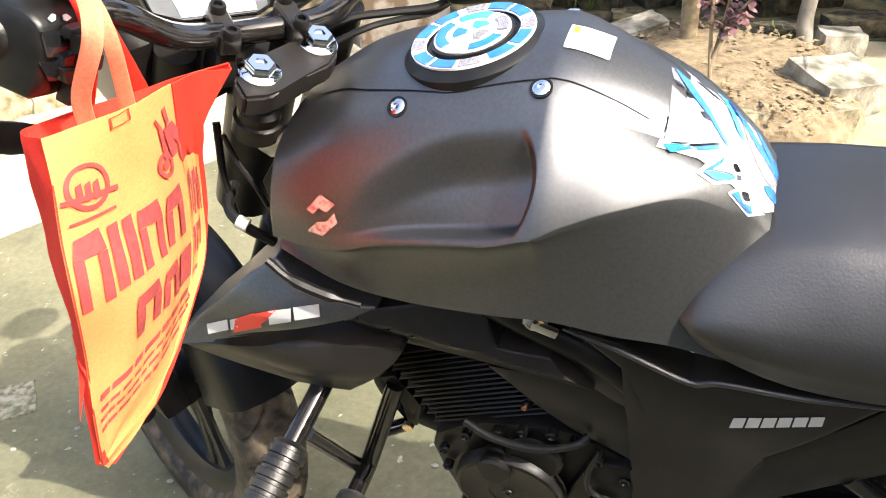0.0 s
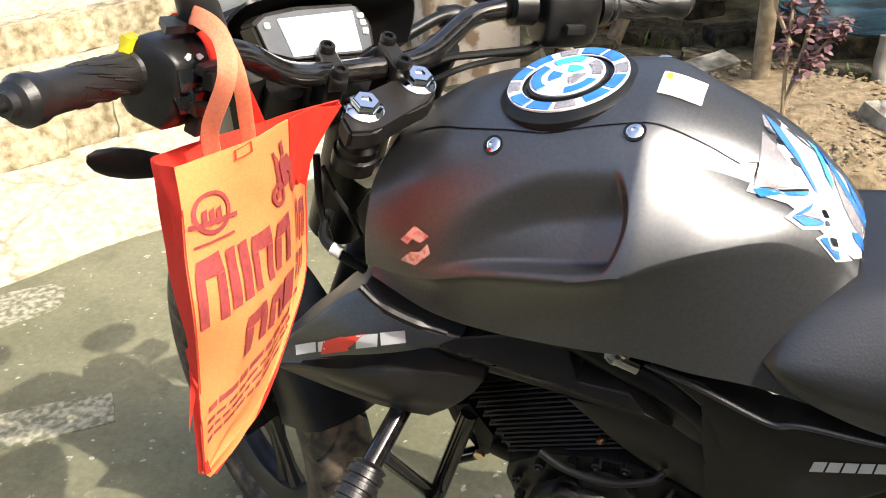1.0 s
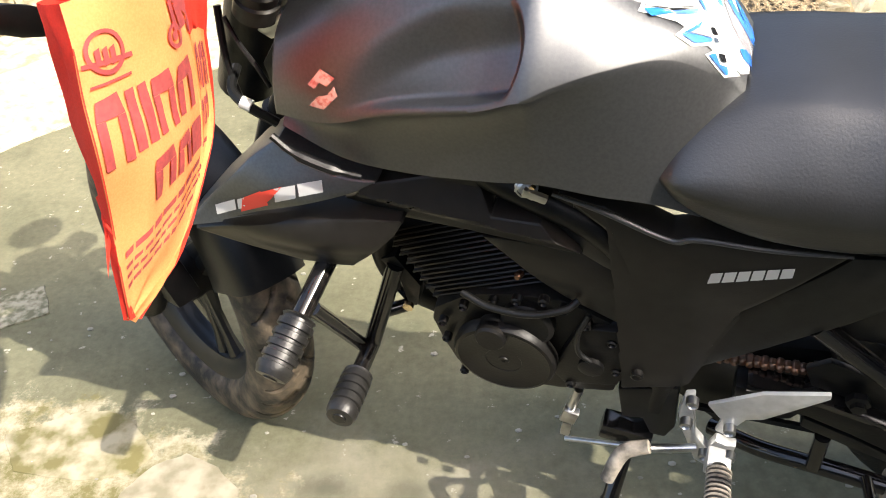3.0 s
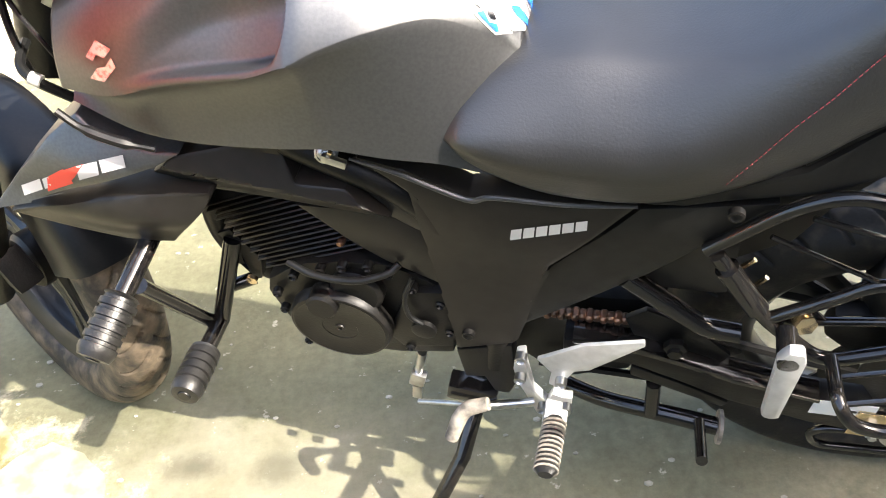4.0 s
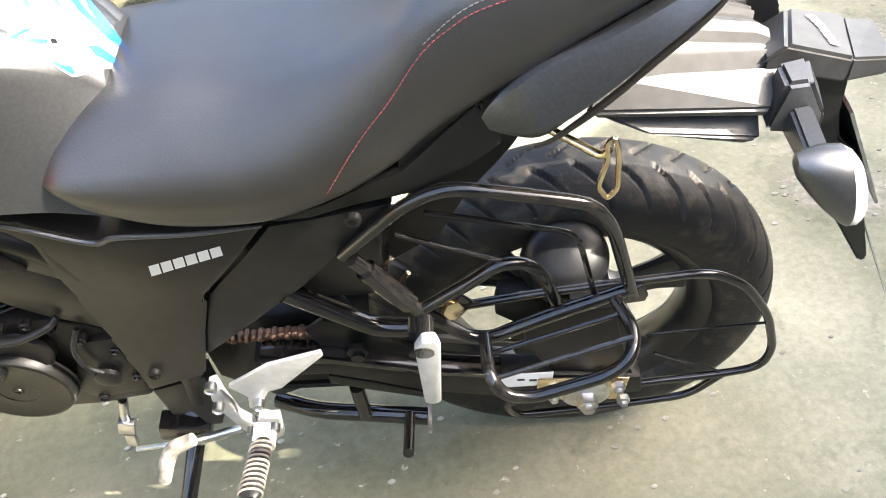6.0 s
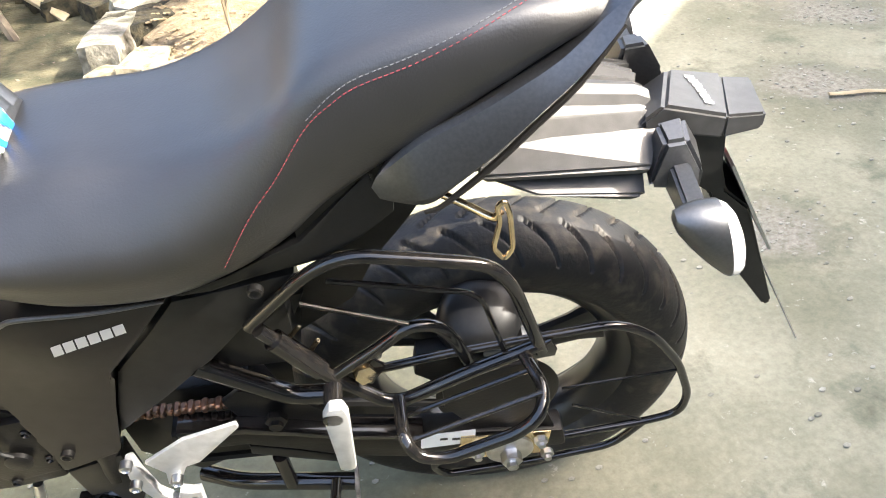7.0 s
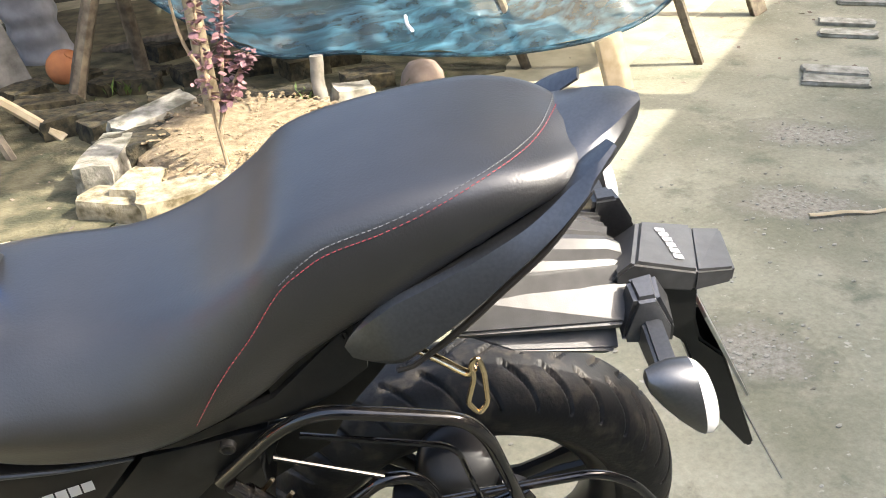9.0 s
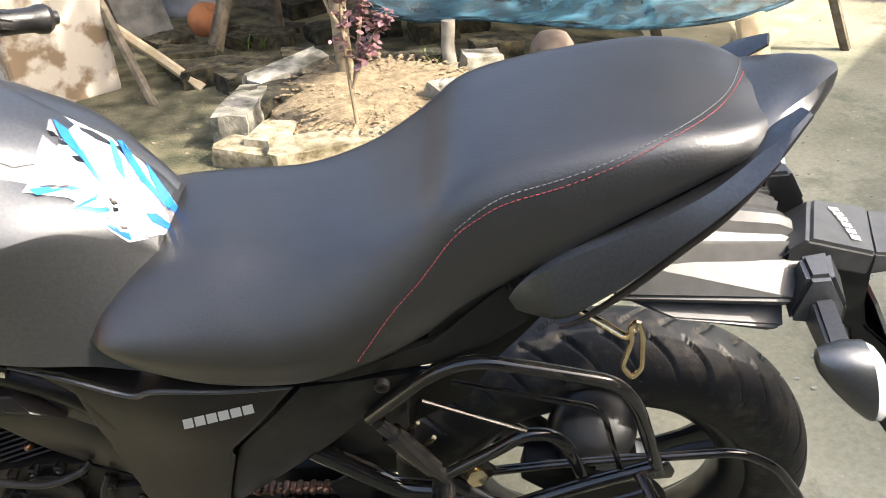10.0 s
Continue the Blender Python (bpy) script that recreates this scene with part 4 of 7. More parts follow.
side_cover = part("side_cover", slab([(0.041, 0.735), (0.092, 0.723), (0.157, 0.697), (0.185, 0.705), (0.255, 0.700), (0.324, 0.699), (0.284, 0.648), (0.236, 0.591), (0.216, 0.525), (0.197, 0.450), (0.190, 0.424), (0.116, 0.395), (0.130, 0.524), (0.134, 0.609), (0.107, 0.680)], -.108, .035, .004, puff(.19, .66, .09, .07, .012), 3), M_greyplastic, bike, "dark grey side cover with a silver name foil")
T_side = tree(side_cover)
# brighter satin strip added to imitate the highlight along the cover's top edge
part("cover_glint_strip", sweep(spline([(0.041, -.112, 0.735), (0.092, -.116, 0.723), (0.157, -.120, 0.699), (0.185, -.121, 0.706), (0.255, -.118, 0.701), (0.322, -.112, 0.700)], 6), [.0015, .003, .003, .0025, .0015], 8), M_tank, side_cover)
SIDE_FROM = (0.375, -0.653, 1.307)
for k in range(6):
    a, b = k / 6 + .012, (k + 1) / 6 - .012
    lo0, lo1, up0, up1 = Vector((.196, -.115, .637)), Vector((.2765, -.115, .6645)), Vector((.198, -.115, .6535)), Vector((.277, -.115, .679))
    part("foil_block", drape(T_side, [lo0.lerp(lo1, a), lo0.lerp(lo1, b), up0.lerp(up1, b), up0.lerp(up1, a)], SIDE, .0012, 1, SIDE_FROM), M_silverprint, side_cover)
part("rear_side_cover", slab([(0.325, 0.687), (0.391, 0.696), (0.450, 0.706), (0.394, 0.645), (0.339, 0.580), (0.275, 0.519), (0.202, 0.454), (0.216, 0.511), (0.236, 0.575), (0.284, 0.634)], -.098, .03, .003, puff(.33, .65, .08, .06, .006), 2), M_plastic, bike, "black rear side cover")
part("foot_cover", slab([(0.112, 0.379), (0.187, 0.406), (0.189, 0.311), (0.178, 0.280), (0.158, 0.281), (0.146, 0.318), (0.119, 0.312)], -.100, .03, .004), M_plastic, bike)
for p in ((0.136, -0.112, 0.439), (0.411, -0.112, 0.701)):
    part("panel_screw", lathe([(.008, -.004), (.008, .003), (.006, .004), (.003, .002), (.0, .002)], p, (0, -1, 0), 14), M_engine, bike)
part("fuel_tap_recess", slab([(-0.020, 0.723), (0.028, 0.712), (0.022, 0.687), (-0.011, 0.684), (-0.027, 0.702)], -.085, .02, .002), M_engine, bike)
tap = part("fuel_tap", lathe([(.014, -.004), (.014, .006), (.010, .009), (.0, .009)], (0.010, -0.098, 0.721), (0, -1, .2), 18), M_steel, bike, "zinc fuel tap")
part("tap_lever", block((0.023, -0.110, 0.728), (.026, .006, .010), (0, 20, 0), .002), M_steel, tap)

lk = part("fuel_tap", lathe([(.012, -.012), (.012, .002), (.010, .003), (.009, .002), (.006, .002), (.005, .005), (.0, .005)], (0.012, -0.100, 0.729), (.25, -.9, .5), 24), M_steel, bike, "small bright fuel tap under the tank")
part("tap_lever", block(Vector((0.018, -0.108, 0.734)), (.005, .004, .020), (20, 30, 0), .0015), M_brass, lk)

# ---------------- tail ----------------
part("seat_side_panel", slab([(0.320, 0.690), (0.384, 0.713), (0.435, 0.743), (0.462, 0.757), (0.534, 0.830), (0.536, 0.822), (0.555, 0.781), (0.519, 0.752), (0.477, 0.728), (0.412, 0.709), (0.366, 0.693)], -.100, .05, .004, puff(.48, .75, .08, .05, .006), 2), M_panel, bike, "satin black panel under the seat")


RAIL_UP = [(.530, -.106, .832), (.577, -.113, .866), (.626, -.111, .890), (.667, -.106, .911), (.702, -.098, .929), (.735, -.085, .953), (.757, -.073, .968), (.773, -.061, .979)]
RAIL_LO = [(.549, -.118, .800), (.585, -.121, .806), (.610, -.119, .823), (.640, -.115, .848), (.675, -.108, .880), (.712, -.098, .911), (.742, -.084, .943), (.776, -.061, .974)]


M_rail = mat("dark_satin_rail", (0.080, 0.083, 0.089), 0.38, 0.92, (0.094, 0.097, 0.103), 300, 0.03, 900, spec=0.6)


def rail(side):
    """A broad grab rail that sweeps up and in towards the tail: a flat outer face over a turned-in lower edge."""
    bm = bmesh.new()
    rings = []
    for k, (a, b) in enumerate(zip(spline(RAIL_UP, 6), spline(RAIL_LO, 6))):
        a = a + Vector((0, .010, .001)) * min(1, k / 6, (42 - k) / 12)
        w = b - a
        out = Vector((.25, -1, 0.25)).normalized()
        t = .014 * min(1, k / 5, (48 - k) / 12)
        ring = [a + out * t * .1, a + w * .06 + out * t * .55, a + w * .45 + out * t * .95, a + w * .80 + out * t, a + w * .86 + out * t * .85, b + out * t * .1, b - out * t, b - w * .3 - out * t * 1.4, a + w * .2 - out * t * 1.4, a - out * t * .8]
        # rounded front end
        e = math.sqrt(1 - (1 - min(1, (k + .4) / 7)) ** 2)
        o = (a + b) / 2
        rings.append([(q.x, q.y * side, q.z) for q in (o + (q - o) * e for q in ring)])
    return skin(bm, rings)


for s in (1, -1):
    part("grab_rail", rail(s), M_rail, bike, "satin black grab rail", sharp=24)
part("rail_trim", sweep([tuple(Vector(p) + Vector((.004, -.002, -.007))) for p in spline(RAIL_LO, 4)[3:26]], [.002, .0035, .0035, .002], 8), M_greyplastic, bike)
tc = bmesh.new()
rings = []
for x, w, e, t, b in ((.60, .099, .882, .892, .86), (.66, .094, .913, .925, .88), (.725, .076, .948, .957, .905), (.755, .062, .957, .968, .92), (.783, .042, .965, .980, .935), (.800, .025, .974, .985, .95), (.813, .008, .979, .984, .965)):
    rings.append([(x, -w, e), (x, -w * .8, e + (t - e) * .75), (x, -w * .3, t), (x, w * .3, t), (x, w * .8, e + (t - e) * .75), (x, w, e), (x, w * .8, b), (x, -w * .8, b)])
part("tail_cowl", skin(tc, rings), M_tank, bike, "pointed satin black tail cowl", sharp=35)

# undertail: ribbed mudguard, lamp box, plate and signals
M_under = mat("grey_black_plastic", (0.056, 0.055, 0.053), 0.46, 0.3, (0.074, 0.072, 0.070), 60, 0.06, 700, spec=0.55)


def prism(pa, pb, nm, mt, parent, bevel=.003, label=""):
    bm = bmesh.new()
    a = [bm.verts.new(p) for p in pa]
    b = [bm.verts.new(p) for p in pb]
    bm.faces.new(a[::-1])
    bm.faces.new(b)
    for k in range(len(a)):
        bm.faces.new((a[k], a[(k + 1) % len(a)], b[(k + 1) % len(a)], b[k]))
    bmesh.ops.recalc_face_normals(bm, faces=bm.faces)
    if bevel:
        bmesh.ops.bevel(bm, geom=list(bm.edges), offset=bevel, segments=2, affect="EDGES")
    return part(nm, bm, mt, parent, label, sharp=30)


under = part("undertail", skin(bmesh.new(), [[(x, y * w, z) for y, z in ((-1, b), (-1, t - .012), (-.62, t - .004), (-.5, t - .010), (-.30, t), (0, t + .004), (.30, t), (.5, t - .010), (.62, t - .004), (1, t - .012), (1, b), (.6, b - .008), (-.6, b - .008))]
     for x, w, t, b in ((.58, .050, .82, .772), (.64, .050, .838, .772), (.70, .046, .832, .768), (.76, .040, .822, .764), (.80, .034, .816, .760), (.815, .030, .808, .758))]), M_under, bike, "ribbed grey-black undertail mudguard", sharp=25)
for s in (-1, 1):
    # upper spar, middle wing and lower wing, each with a sloping top face
    prism([(.640, s * .070, .850), (.640, s * .088, .812), (.640, s * .060, .795), (.640, s * .030, .815)], [(.813, s * .030, .813), (.796, s * .056, .806), (.796, s * .050, .788), (.810, s * .020, .795)], "upper_spar", M_under, under)
    prism([(.640, s * .074, .832), (.630, s * .096, .806), (.640, s * .088, .792), (.640, s * .050, .800)], [(.812, s * .052, .810), (.800, s * .088, .790), (.796, s * .084, .778), (.806, s * .045, .785)], "middle_wing", M_under, under)
    prism([(.630, s * .076, .792), (.690, s * .097, .776), (.690, s * .080, .766), (.640, s * .050, .776)], [(.798, s * .066, .776), (.797, s * .092, .758), (.782, s * .088, .748), (.780, s * .050, .752)], "lower_wing", M_under, under)
near = [(0.794, -0.054, 0.818), (0.812, -0.052, 0.833), (0.881, -0.050, 0.811), (0.919, -0.046, 0.807)]
far = [(0.821, 0.054, 0.769), (0.851, 0.050, 0.798), (0.910, 0.048, 0.788), (0.942, 0.045, 0.781)]


def lowered(p, d):
    return (p[0], p[1], p[2] - d)


lamp = prism([near[0], near[1], near[2], lowered(near[2], .030), lowered(near[0], .012)], [far[0], far[1], far[2], lowered(far[2], .030), lowered(far[0], .012)], "tail_lamp_box", M_under, bike, .004, "satin black tail lamp box with a small silver name foil")
dx = -.003
prism([(near[2][0] + dx, near[2][1] + .003, near[2][2] - .002), near[3], lowered(near[3], .020), lowered((near[2][0] + dx, near[2][1], near[2][2]), .028)],
      [(far[2][0] + dx, far[2][1] - .003, far[2][2] - .002), far[3], lowered(far[3], .020), lowered((far[2][0] + dx, far[2][1], far[2][2]), .028)], "tail_lamp_cover", M_under, lamp, .003)
prism([(.880, -.036, .766), (.890, -.036, .762), (.884, -.036, .738), (.876, -.036, .742)], [(.886, .036, .775), (.906, .036, .770), (.900, .036, .752), (.884, .036, .755)], "tail_lens", M_redlens, lamp, .002)
lb = tree(lamp)
for k in range(6):
    part("foil_block", drape(lb, [(.860, -.034 + k * .011, 1.0), (.870, -.034 + k * .011, 1.0), (.871, -.0255 + k * .011, 1.0), (.861, -.0255 + k * .011, 1.0)], DOWN, .0014, 1), M_silverprint, lamp)
hold = prism([(.84, -.045, .79), (.885, -.045, .785), (.893, -.042, .735), (.905, -.040, .70), (.938, -.040, .668), (1.028, -.012, .455), (1.018, -.012, .450), (.940, -.040, .572), (.885, -.042, .70), (.86, -.04, .72)],
             [(.84, .045, .79), (.885, .045, .785), (.893, .042, .735), (.905, .040, .70), (.938, .040, .668), (1.028, .012, .455), (1.018, .012, .450), (.940, .040, .572), (.885, .042, .70), (.86, .04, .72)], "plate_bracket", M_plastic, bike, .003, "black plate bracket with a pointed splash flap")
prism([(.897, -.05, .743), (.970, -.05, .607), (.973, -.05, .608), (.900, -.05, .745)], [(.897, .05, .743), (.970, .05, .607), (.973, .05, .608), (.900, .05, .745)], "plate_frame", M_steel, hold, 0)
part("wire", sweep([(.975, -.004, .575), (1.03, -.004, .47), (1.096, 0, .347)], .0012, 6), M_steel, hold)


def signal(s):
    """A turn signal: a flat tapered stem and a shield-shaped pod with a clear lens."""
    stem = prism([(.812, s * .092, .796), (.831, s * .092, .799), (.828, s * .092, .770), (.810, s * .092, .768)], [(.808, s * .158, .798), (.826, s * .158, .802), (.828, s * .158, .780), (.808, s * .158, .778)], "turn_signal", M_tank, bike, .003, "black rear turn signal with a clear lens")
    u = Vector((.86, 0, -.34)).normalized()
    v = Vector((-.22, 0, .975)).normalized()
    c = Vector((.843, s * .165, .769))

    def ring(t, r, sy, lift):
        return [c + u * t + v * (lift + r * math.sin(q)) + Vector((0, sy * math.cos(q), 0)) for q in (2 * math.pi * k / 20 for k in range(20))]

    part("pod", skin(bmesh.new(), [ring(-.052, .004, .004, .010), ring(-.049, .012, .010, .009), ring(-.038, .022, .018, .006), ring(-.022, .034, .025, .003), ring(-.006, .042, .029, .0), ring(.0, .0435, .030, 0)]), M_tank, stem)
    part("lens", skin(bmesh.new(), [ring(.0004, .0430, .0295, 0), ring(.008, .041, .028, 0), ring(.015, .034, .023, 0), ring(.019, .022, .015, 0), ring(.020, .003, .002, 0)]), M_lens, stem)
    prism([(.798, s * .060, .775), (.803, s * .060, .822), (.829, s * .058, .826), (.850, s * .056, .790), (.850, s * .056, .762), (.800, s * .060, .768)],
          [(.794, s * .100, .780), (.806, s * .088, .818), (.827, s * .088, .820), (.843, s * .100, .790), (.844, s * .100, .765), (.795, s * .100, .773)], "signal_socket", M_tank, bike, .004)


signal(-1)
signal(1)

# brass hook and snap link under the tail
hk = part("luggage_hook", sweep(spline([(0.599, -0.075, 0.772), (0.624, -0.090, 0.766), (0.645, -0.105, 0.763), (0.651, -0.108, 0.773)], 5), .0042, 10), M_brass, bike, "brass-coloured steel hook under the tail")
part("snap_link", sweep(rounded([(0.648, -0.108, 0.780), (0.655, -0.108, 0.787), (0.660, -0.110, 0.770), (0.664, -0.112, 0.725), (0.655, -0.114, 0.712), (0.644, -0.114, 0.730), (0.651, -0.110, 0.762)], .006, 3, True), .0028, 8, loop=True), M_brass, hk)

# ---------------- engine ----------------
cyl = part("cylinder", block((-.072, .0, .585), (.15, .14, .12), (0, -24, 0), .012), M_engine, bike, "black finned cylinder")
for k in range(16):
    o = Vector((-.072, 0, .585)) + Matrix.Rotation(radians(-24), 3, "Y") @ Vector((0, 0, -.060 + k * .0080))
    part("cooling_fin", block(o, (.176 - .014 * (k % 2), .172, .0030), (0, -24, 0), .0015, seg=1), M_engine, cyl)
case = part("crankcase", slab([(-0.124, 0.484), (-0.074, 0.524), (-0.018, 0.538), (0.046, 0.541), (0.097, 0.513), (0.124, 0.496), (0.108, 0.361), (0.034, 0.345), (-0.074, 0.341), (-0.108, 0.368), (-0.122, 0.414), (-0.131, 0.459)], -.095, .19, .008), M_engine, bike, "black crankcase")
stc = Vector((-0.029, -0.118, 0.435))
sc = part("generator_cover", lathe([(.056, -.06), (.056, -.014), (.067, -.012), (.067, .000), (.064, .005), (.060, .006), (.058, .005), (.024, .005), (.023, .0042), (.0, .0042)], stc, (0, -1, 0), 40), M_engine, case, "round black generator cover")
part("inspection_plug", lathe([(.020, -.02), (.020, .004), (.017, .007), (.0, .007)], stc + Vector((-.012, -.006, .050)), (0, -1, 0.1), 24), M_engine, sc)
part("centre_plug", lathe([(.007, 0), (.0065, .002), (.003, .002), (.0028, .0005), (.0, .0005)], stc + Vector((0, -.0042, 0)), (0, -1, 0), 20), M_engine, sc)
part("starter_cover", lathe([(.034, -.05), (.034, .02), (.028, .025), (.0, .025)], stc + Vector((.030, .03, .060)), (0, -1, .12), 30), M_engine, case)
part("sprocket_cover", slab([(0.063, 0.504), (0.113, 0.511), (0.127, 0.489), (0.113, 0.394), (0.044, 0.377), (0.026, 0.403)], -.105, .02, .005), M_engine, case)
part("neutral_switch", lathe([(.016, 0), (.016, .006), (.010, .009), (.0, .009)], (0.080, -0.110, 0.440), (0, -1, 0), 18), M_engine, case)
bolts = [(-0.079, -0.102, 0.512), (-0.040, -0.102, 0.530), (-0.010, -0.102, 0.541), (0.023, -0.102, 0.547), (0.047, -0.102, 0.537), (-0.111, -0.102, 0.471), (-0.110, -0.102, 0.436), (0.073, -0.102, 0.513), (0.104, -0.102, 0.487), (0.110, -0.102, 0.427), (0.052, -0.102, 0.380), (-0.094, -0.102, 0.364)]
for b in bolts:
    part("case_bolt", lathe([(.0065, -.004), (.0065, .005), (.0045, .007), (.003, .004), (.0, .004)], b, (0, -1, 0), 10), M_engine, case)
part("breather_hose", sweep(spline([(-0.075, -0.110, 0.548), (-0.040, -0.118, 0.538), (0.010, -0.120, 0.538), (0.050, -0.115, 0.552), (0.064, -0.105, 0.560)], 6), .0045, 10), M_wireinsul, case)
part("gearbox_wire", sweep(spline([(0.076, -0.105, 0.535), (0.065, -0.115, 0.508), (0.065, -0.115, 0.472), (0.080, -0.115, 0.455)], 6), .0035, 8), M_wireinsul, case)
part("carburettor", block((-0.043, -0.030, 0.522), (.08, .07, .06), (0, -15, 0), .012), M_engine, bike)
part("fuel_union", lathe([(.004, 0), (.005, .004), (.005, .009), (.003, .012)], (-0.007, -0.085, 0.571), (-.2, -1, .2), 12), M_copper, bike)
part("exhaust_pipe", sweep(spline([(-.16, 0, .60), (-.22, -.01, .52), (-.21, 0, .40), (-.12, .04, .30), (.05, .09, .24), (.25, .13, .22)], 6), .019, 14), M_engine, bike)
part("silencer", sweep([(.22, .13, .22), (.27, .14, .22), (.44, .16, .25), (.50, .16, .26)], [.03, .05, .055, .045], 20), M_plastic, bike, "black silencer on the far side")
part("frame_tube", sweep(spline([(-.22, 0, .80), (-.20, 0, .62), (-.17, 0, .45), (-.14, 0, .38)], 5), .018, 14), M_engine, bike)
part("frame_spar", sweep(spline([(-.20, -.03, .82), (-.05, -.085, .74), (.10, -.095, .66), (.17, -.09, .50), (.16, -.085, .34)], 6), .017, 14), M_engine, bike)
part("engine_bracket", slab([(-0.222, 0.483), (-0.199, 0.494), (-0.171, 0.436), (-0.184, 0.388), (-0.197, 0.389), (-0.200, 0.439)], -.03, .03, .002), M_engine, bike)

# crash guard
ga, gb, gj = Vector((-.264, -.258, .534)), Vector((-.246, -.199, .346)), Vector((-.252, -.067, .329))
ga_top = Vector((-0.239, -0.100, 0.581))
gb_top = Vector((-0.201, -0.030, 0.475))
guard = part("crash_guard", sweep([ga, ga_top, ga_top + (ga_top - ga) * .35], .0125, 14), M_tube, bike, "black tubular crash guard with rubber sliders")
part("guard_tube", sweep([gb, gj, gb_top], .0125, 14), M_tube, guard)
part("guard_brace", sweep([(-0.259, -0.155, 0.527), (-0.262, -0.075, 0.329)], .0105, 12), M_tube, guard)
part("guard_strut", sweep([(-0.238, -0.045, 0.378), (-0.201, -0.020, 0.376)], .010, 10), M_tube, guard)
part("guard_bolt", lathe([(.008, 0), (.008, .007), (.0, .008)], (-0.193, -0.035, 0.397), (0, -1, 0), 8), M_brass, guard)
part("guard_flange", slab([(-0.234, 0.474), (-0.211, 0.487), (-0.190, 0.441), (-0.189, 0.396), (-0.208, 0.385), (-0.224, 0.420)], -.02, .025, .002), M_tube, guard)


def slider(a, way, parent):
    a, way = Vector(a), Vector(way).normalized()
    prof = [(.008, .0), (.010, -.003), (.019, -.002), (.0215, .004)]
    for k in range(5):
        h = .006 + k * .0135
        prof += [(.0225, h), (.0225, h + .0075), (.0195, h + .0085), (.0195, h + .0125)]
    prof += [(.0215, .075), (.017, .078), (.0125, .079)]
    return part("rubber_slider", lathe(prof, a, way, 28), M_rubber, parent)


for e, way in ((ga, ga_top - ga), (gb, gj - gb)):
    s_ = slider(e - way.normalized() * .004, way, guard)
    part("slider_bore", lathe([(.0, .001), (.0105, .001), (.0105, .0), (.0085, -.0045)], e - way.normalized() * .004, way, 20), M_plastic, s_)

# gear lever, foot rest, stands
lev = part("gear_shaft", sweep([(0.060, -0.090, 0.345), (0.047, -0.095, 0.290)], .0065, 12), M_steel, bike, "zinc gear shaft with its link rod")
part("gear_arm", block((0.048, -0.098, 0.287), (.022, .012, .03), (0, 15, 0), .003), M_steel, lev)
part("gear_arm", block((0.042, -0.098, 0.249), (.014, .008, .034), (0, 8, 0), .003), M_steel, lev)
part("link_rod", sweep([(0.041, -0.100, 0.221), (0.120, -0.110, 0.253), (0.189, -0.118, 0.280)], .0038, 10), M_steel, lev)
ped = part("gear_pedal", sweep(rounded([(0.218, -0.130, 0.324), (0.174, -0.140, 0.321), (0.150, -0.150, 0.330)], .01), .0060, 10), M_steel, bike, "zinc gear pedal with a worn rubber")
part("pedal_rubber", sweep(rounded([(0.161, -0.150, 0.339), (0.133, -0.155, 0.328), (0.124, -0.165, 0.318), (0.114, -0.182, 0.290)], .012), [.009] + [.0105] * 11 + [.0095], 12), M_wornrubber, ped)
rest = part("footrest_bracket", slab([(0.195, 0.416), (0.207, 0.421), (0.208, 0.389), (0.215, 0.332), (0.232, 0.305), (0.240, 0.329), (0.254, 0.322), (0.266, 0.324), (0.262, 0.271), (0.241, 0.255), (0.218, 0.270), (0.204, 0.318), (0.195, 0.346), (0.190, 0.378)], -.118, .014, .003), M_alu, bike, "cast aluminium foot rest bracket")
part("heel_guard", slab([(0.222, 0.420), (0.278, 0.463), (0.346, 0.486), (0.347, 0.477), (0.286, 0.409), (0.268, 0.402), (0.248, 0.358), (0.236, 0.364), (0.240, 0.392)], -.124, .006, .002), M_alu, rest, "brushed aluminium heel guard")
for p in ((0.204, -0.130, 0.429), (0.201, -0.130, 0.379), (0.229, -0.130, 0.310), (0.252, -0.130, 0.382), (0.259, -0.130, 0.317)):
    part("bracket_bolt", lathe([(.0075, -.006), (.0075, .005), (.005, .006), (.004, .003), (.0, .003)], p, (0, -1, 0), 14), M_steel, rest)
pa, pb = Vector((0.248, -0.150, 0.327)), Vector((0.248, -0.245, 0.363))
pw = pb - pa
peg = part("foot_peg", sweep([pa, pa + pw * .1, pa + pw * .92, pb], [.009, .0135, .0145, .009], 14, flat=.62), M_rubber, bike, "aluminium foot peg with a ribbed rubber")
for k in range(11):
    c = pa + pw * (.10 + .80 * k / 10)
    part("rubber_rib", sweep([c, c + pw * .026], .0158, 14, flat=.66), M_wornrubber, peg)
part("peg_clevis", block((0.246, -0.138, 0.313), (.03, .03, .022), (0, 10, 0), .004), M_alu, peg)
sta = Vector((0.126, -0.100, 0.224))
stand = part("side_stand", sweep([sta, Vector((0.117, -0.160, 0.192)), Vector((.055, -.235, .055))], [.0125, .0115, .011], 12), M_tube, bike, "black side stand")
part("stand_foot", block((.052, -.245, .050), (.06, .045, .006), (-11, 0, 0), .002), M_tube, stand)
part("stand_pivot", block((0.126, -0.095, 0.273), (.07, .03, .035), (0, 10, 0), .006), M_tube, stand)
ms_a = Vector((0.237, -0.030, 0.215))
mst = part("main_stand", sweep(rounded([ms_a, (0.300, -0.060, 0.230), (0.373, -0.075, 0.243), (0.458, -0.085, 0.241)], .03), .0125, 12), M_tube, bike, "black folded main stand")
part("stand_end", lathe([(.013, -.002), (.024, -.002), (.024, .003), (.0, .003)], (0.460, -0.085, 0.241), (1, 0, -.05), 16), M_wornrubber, mst)
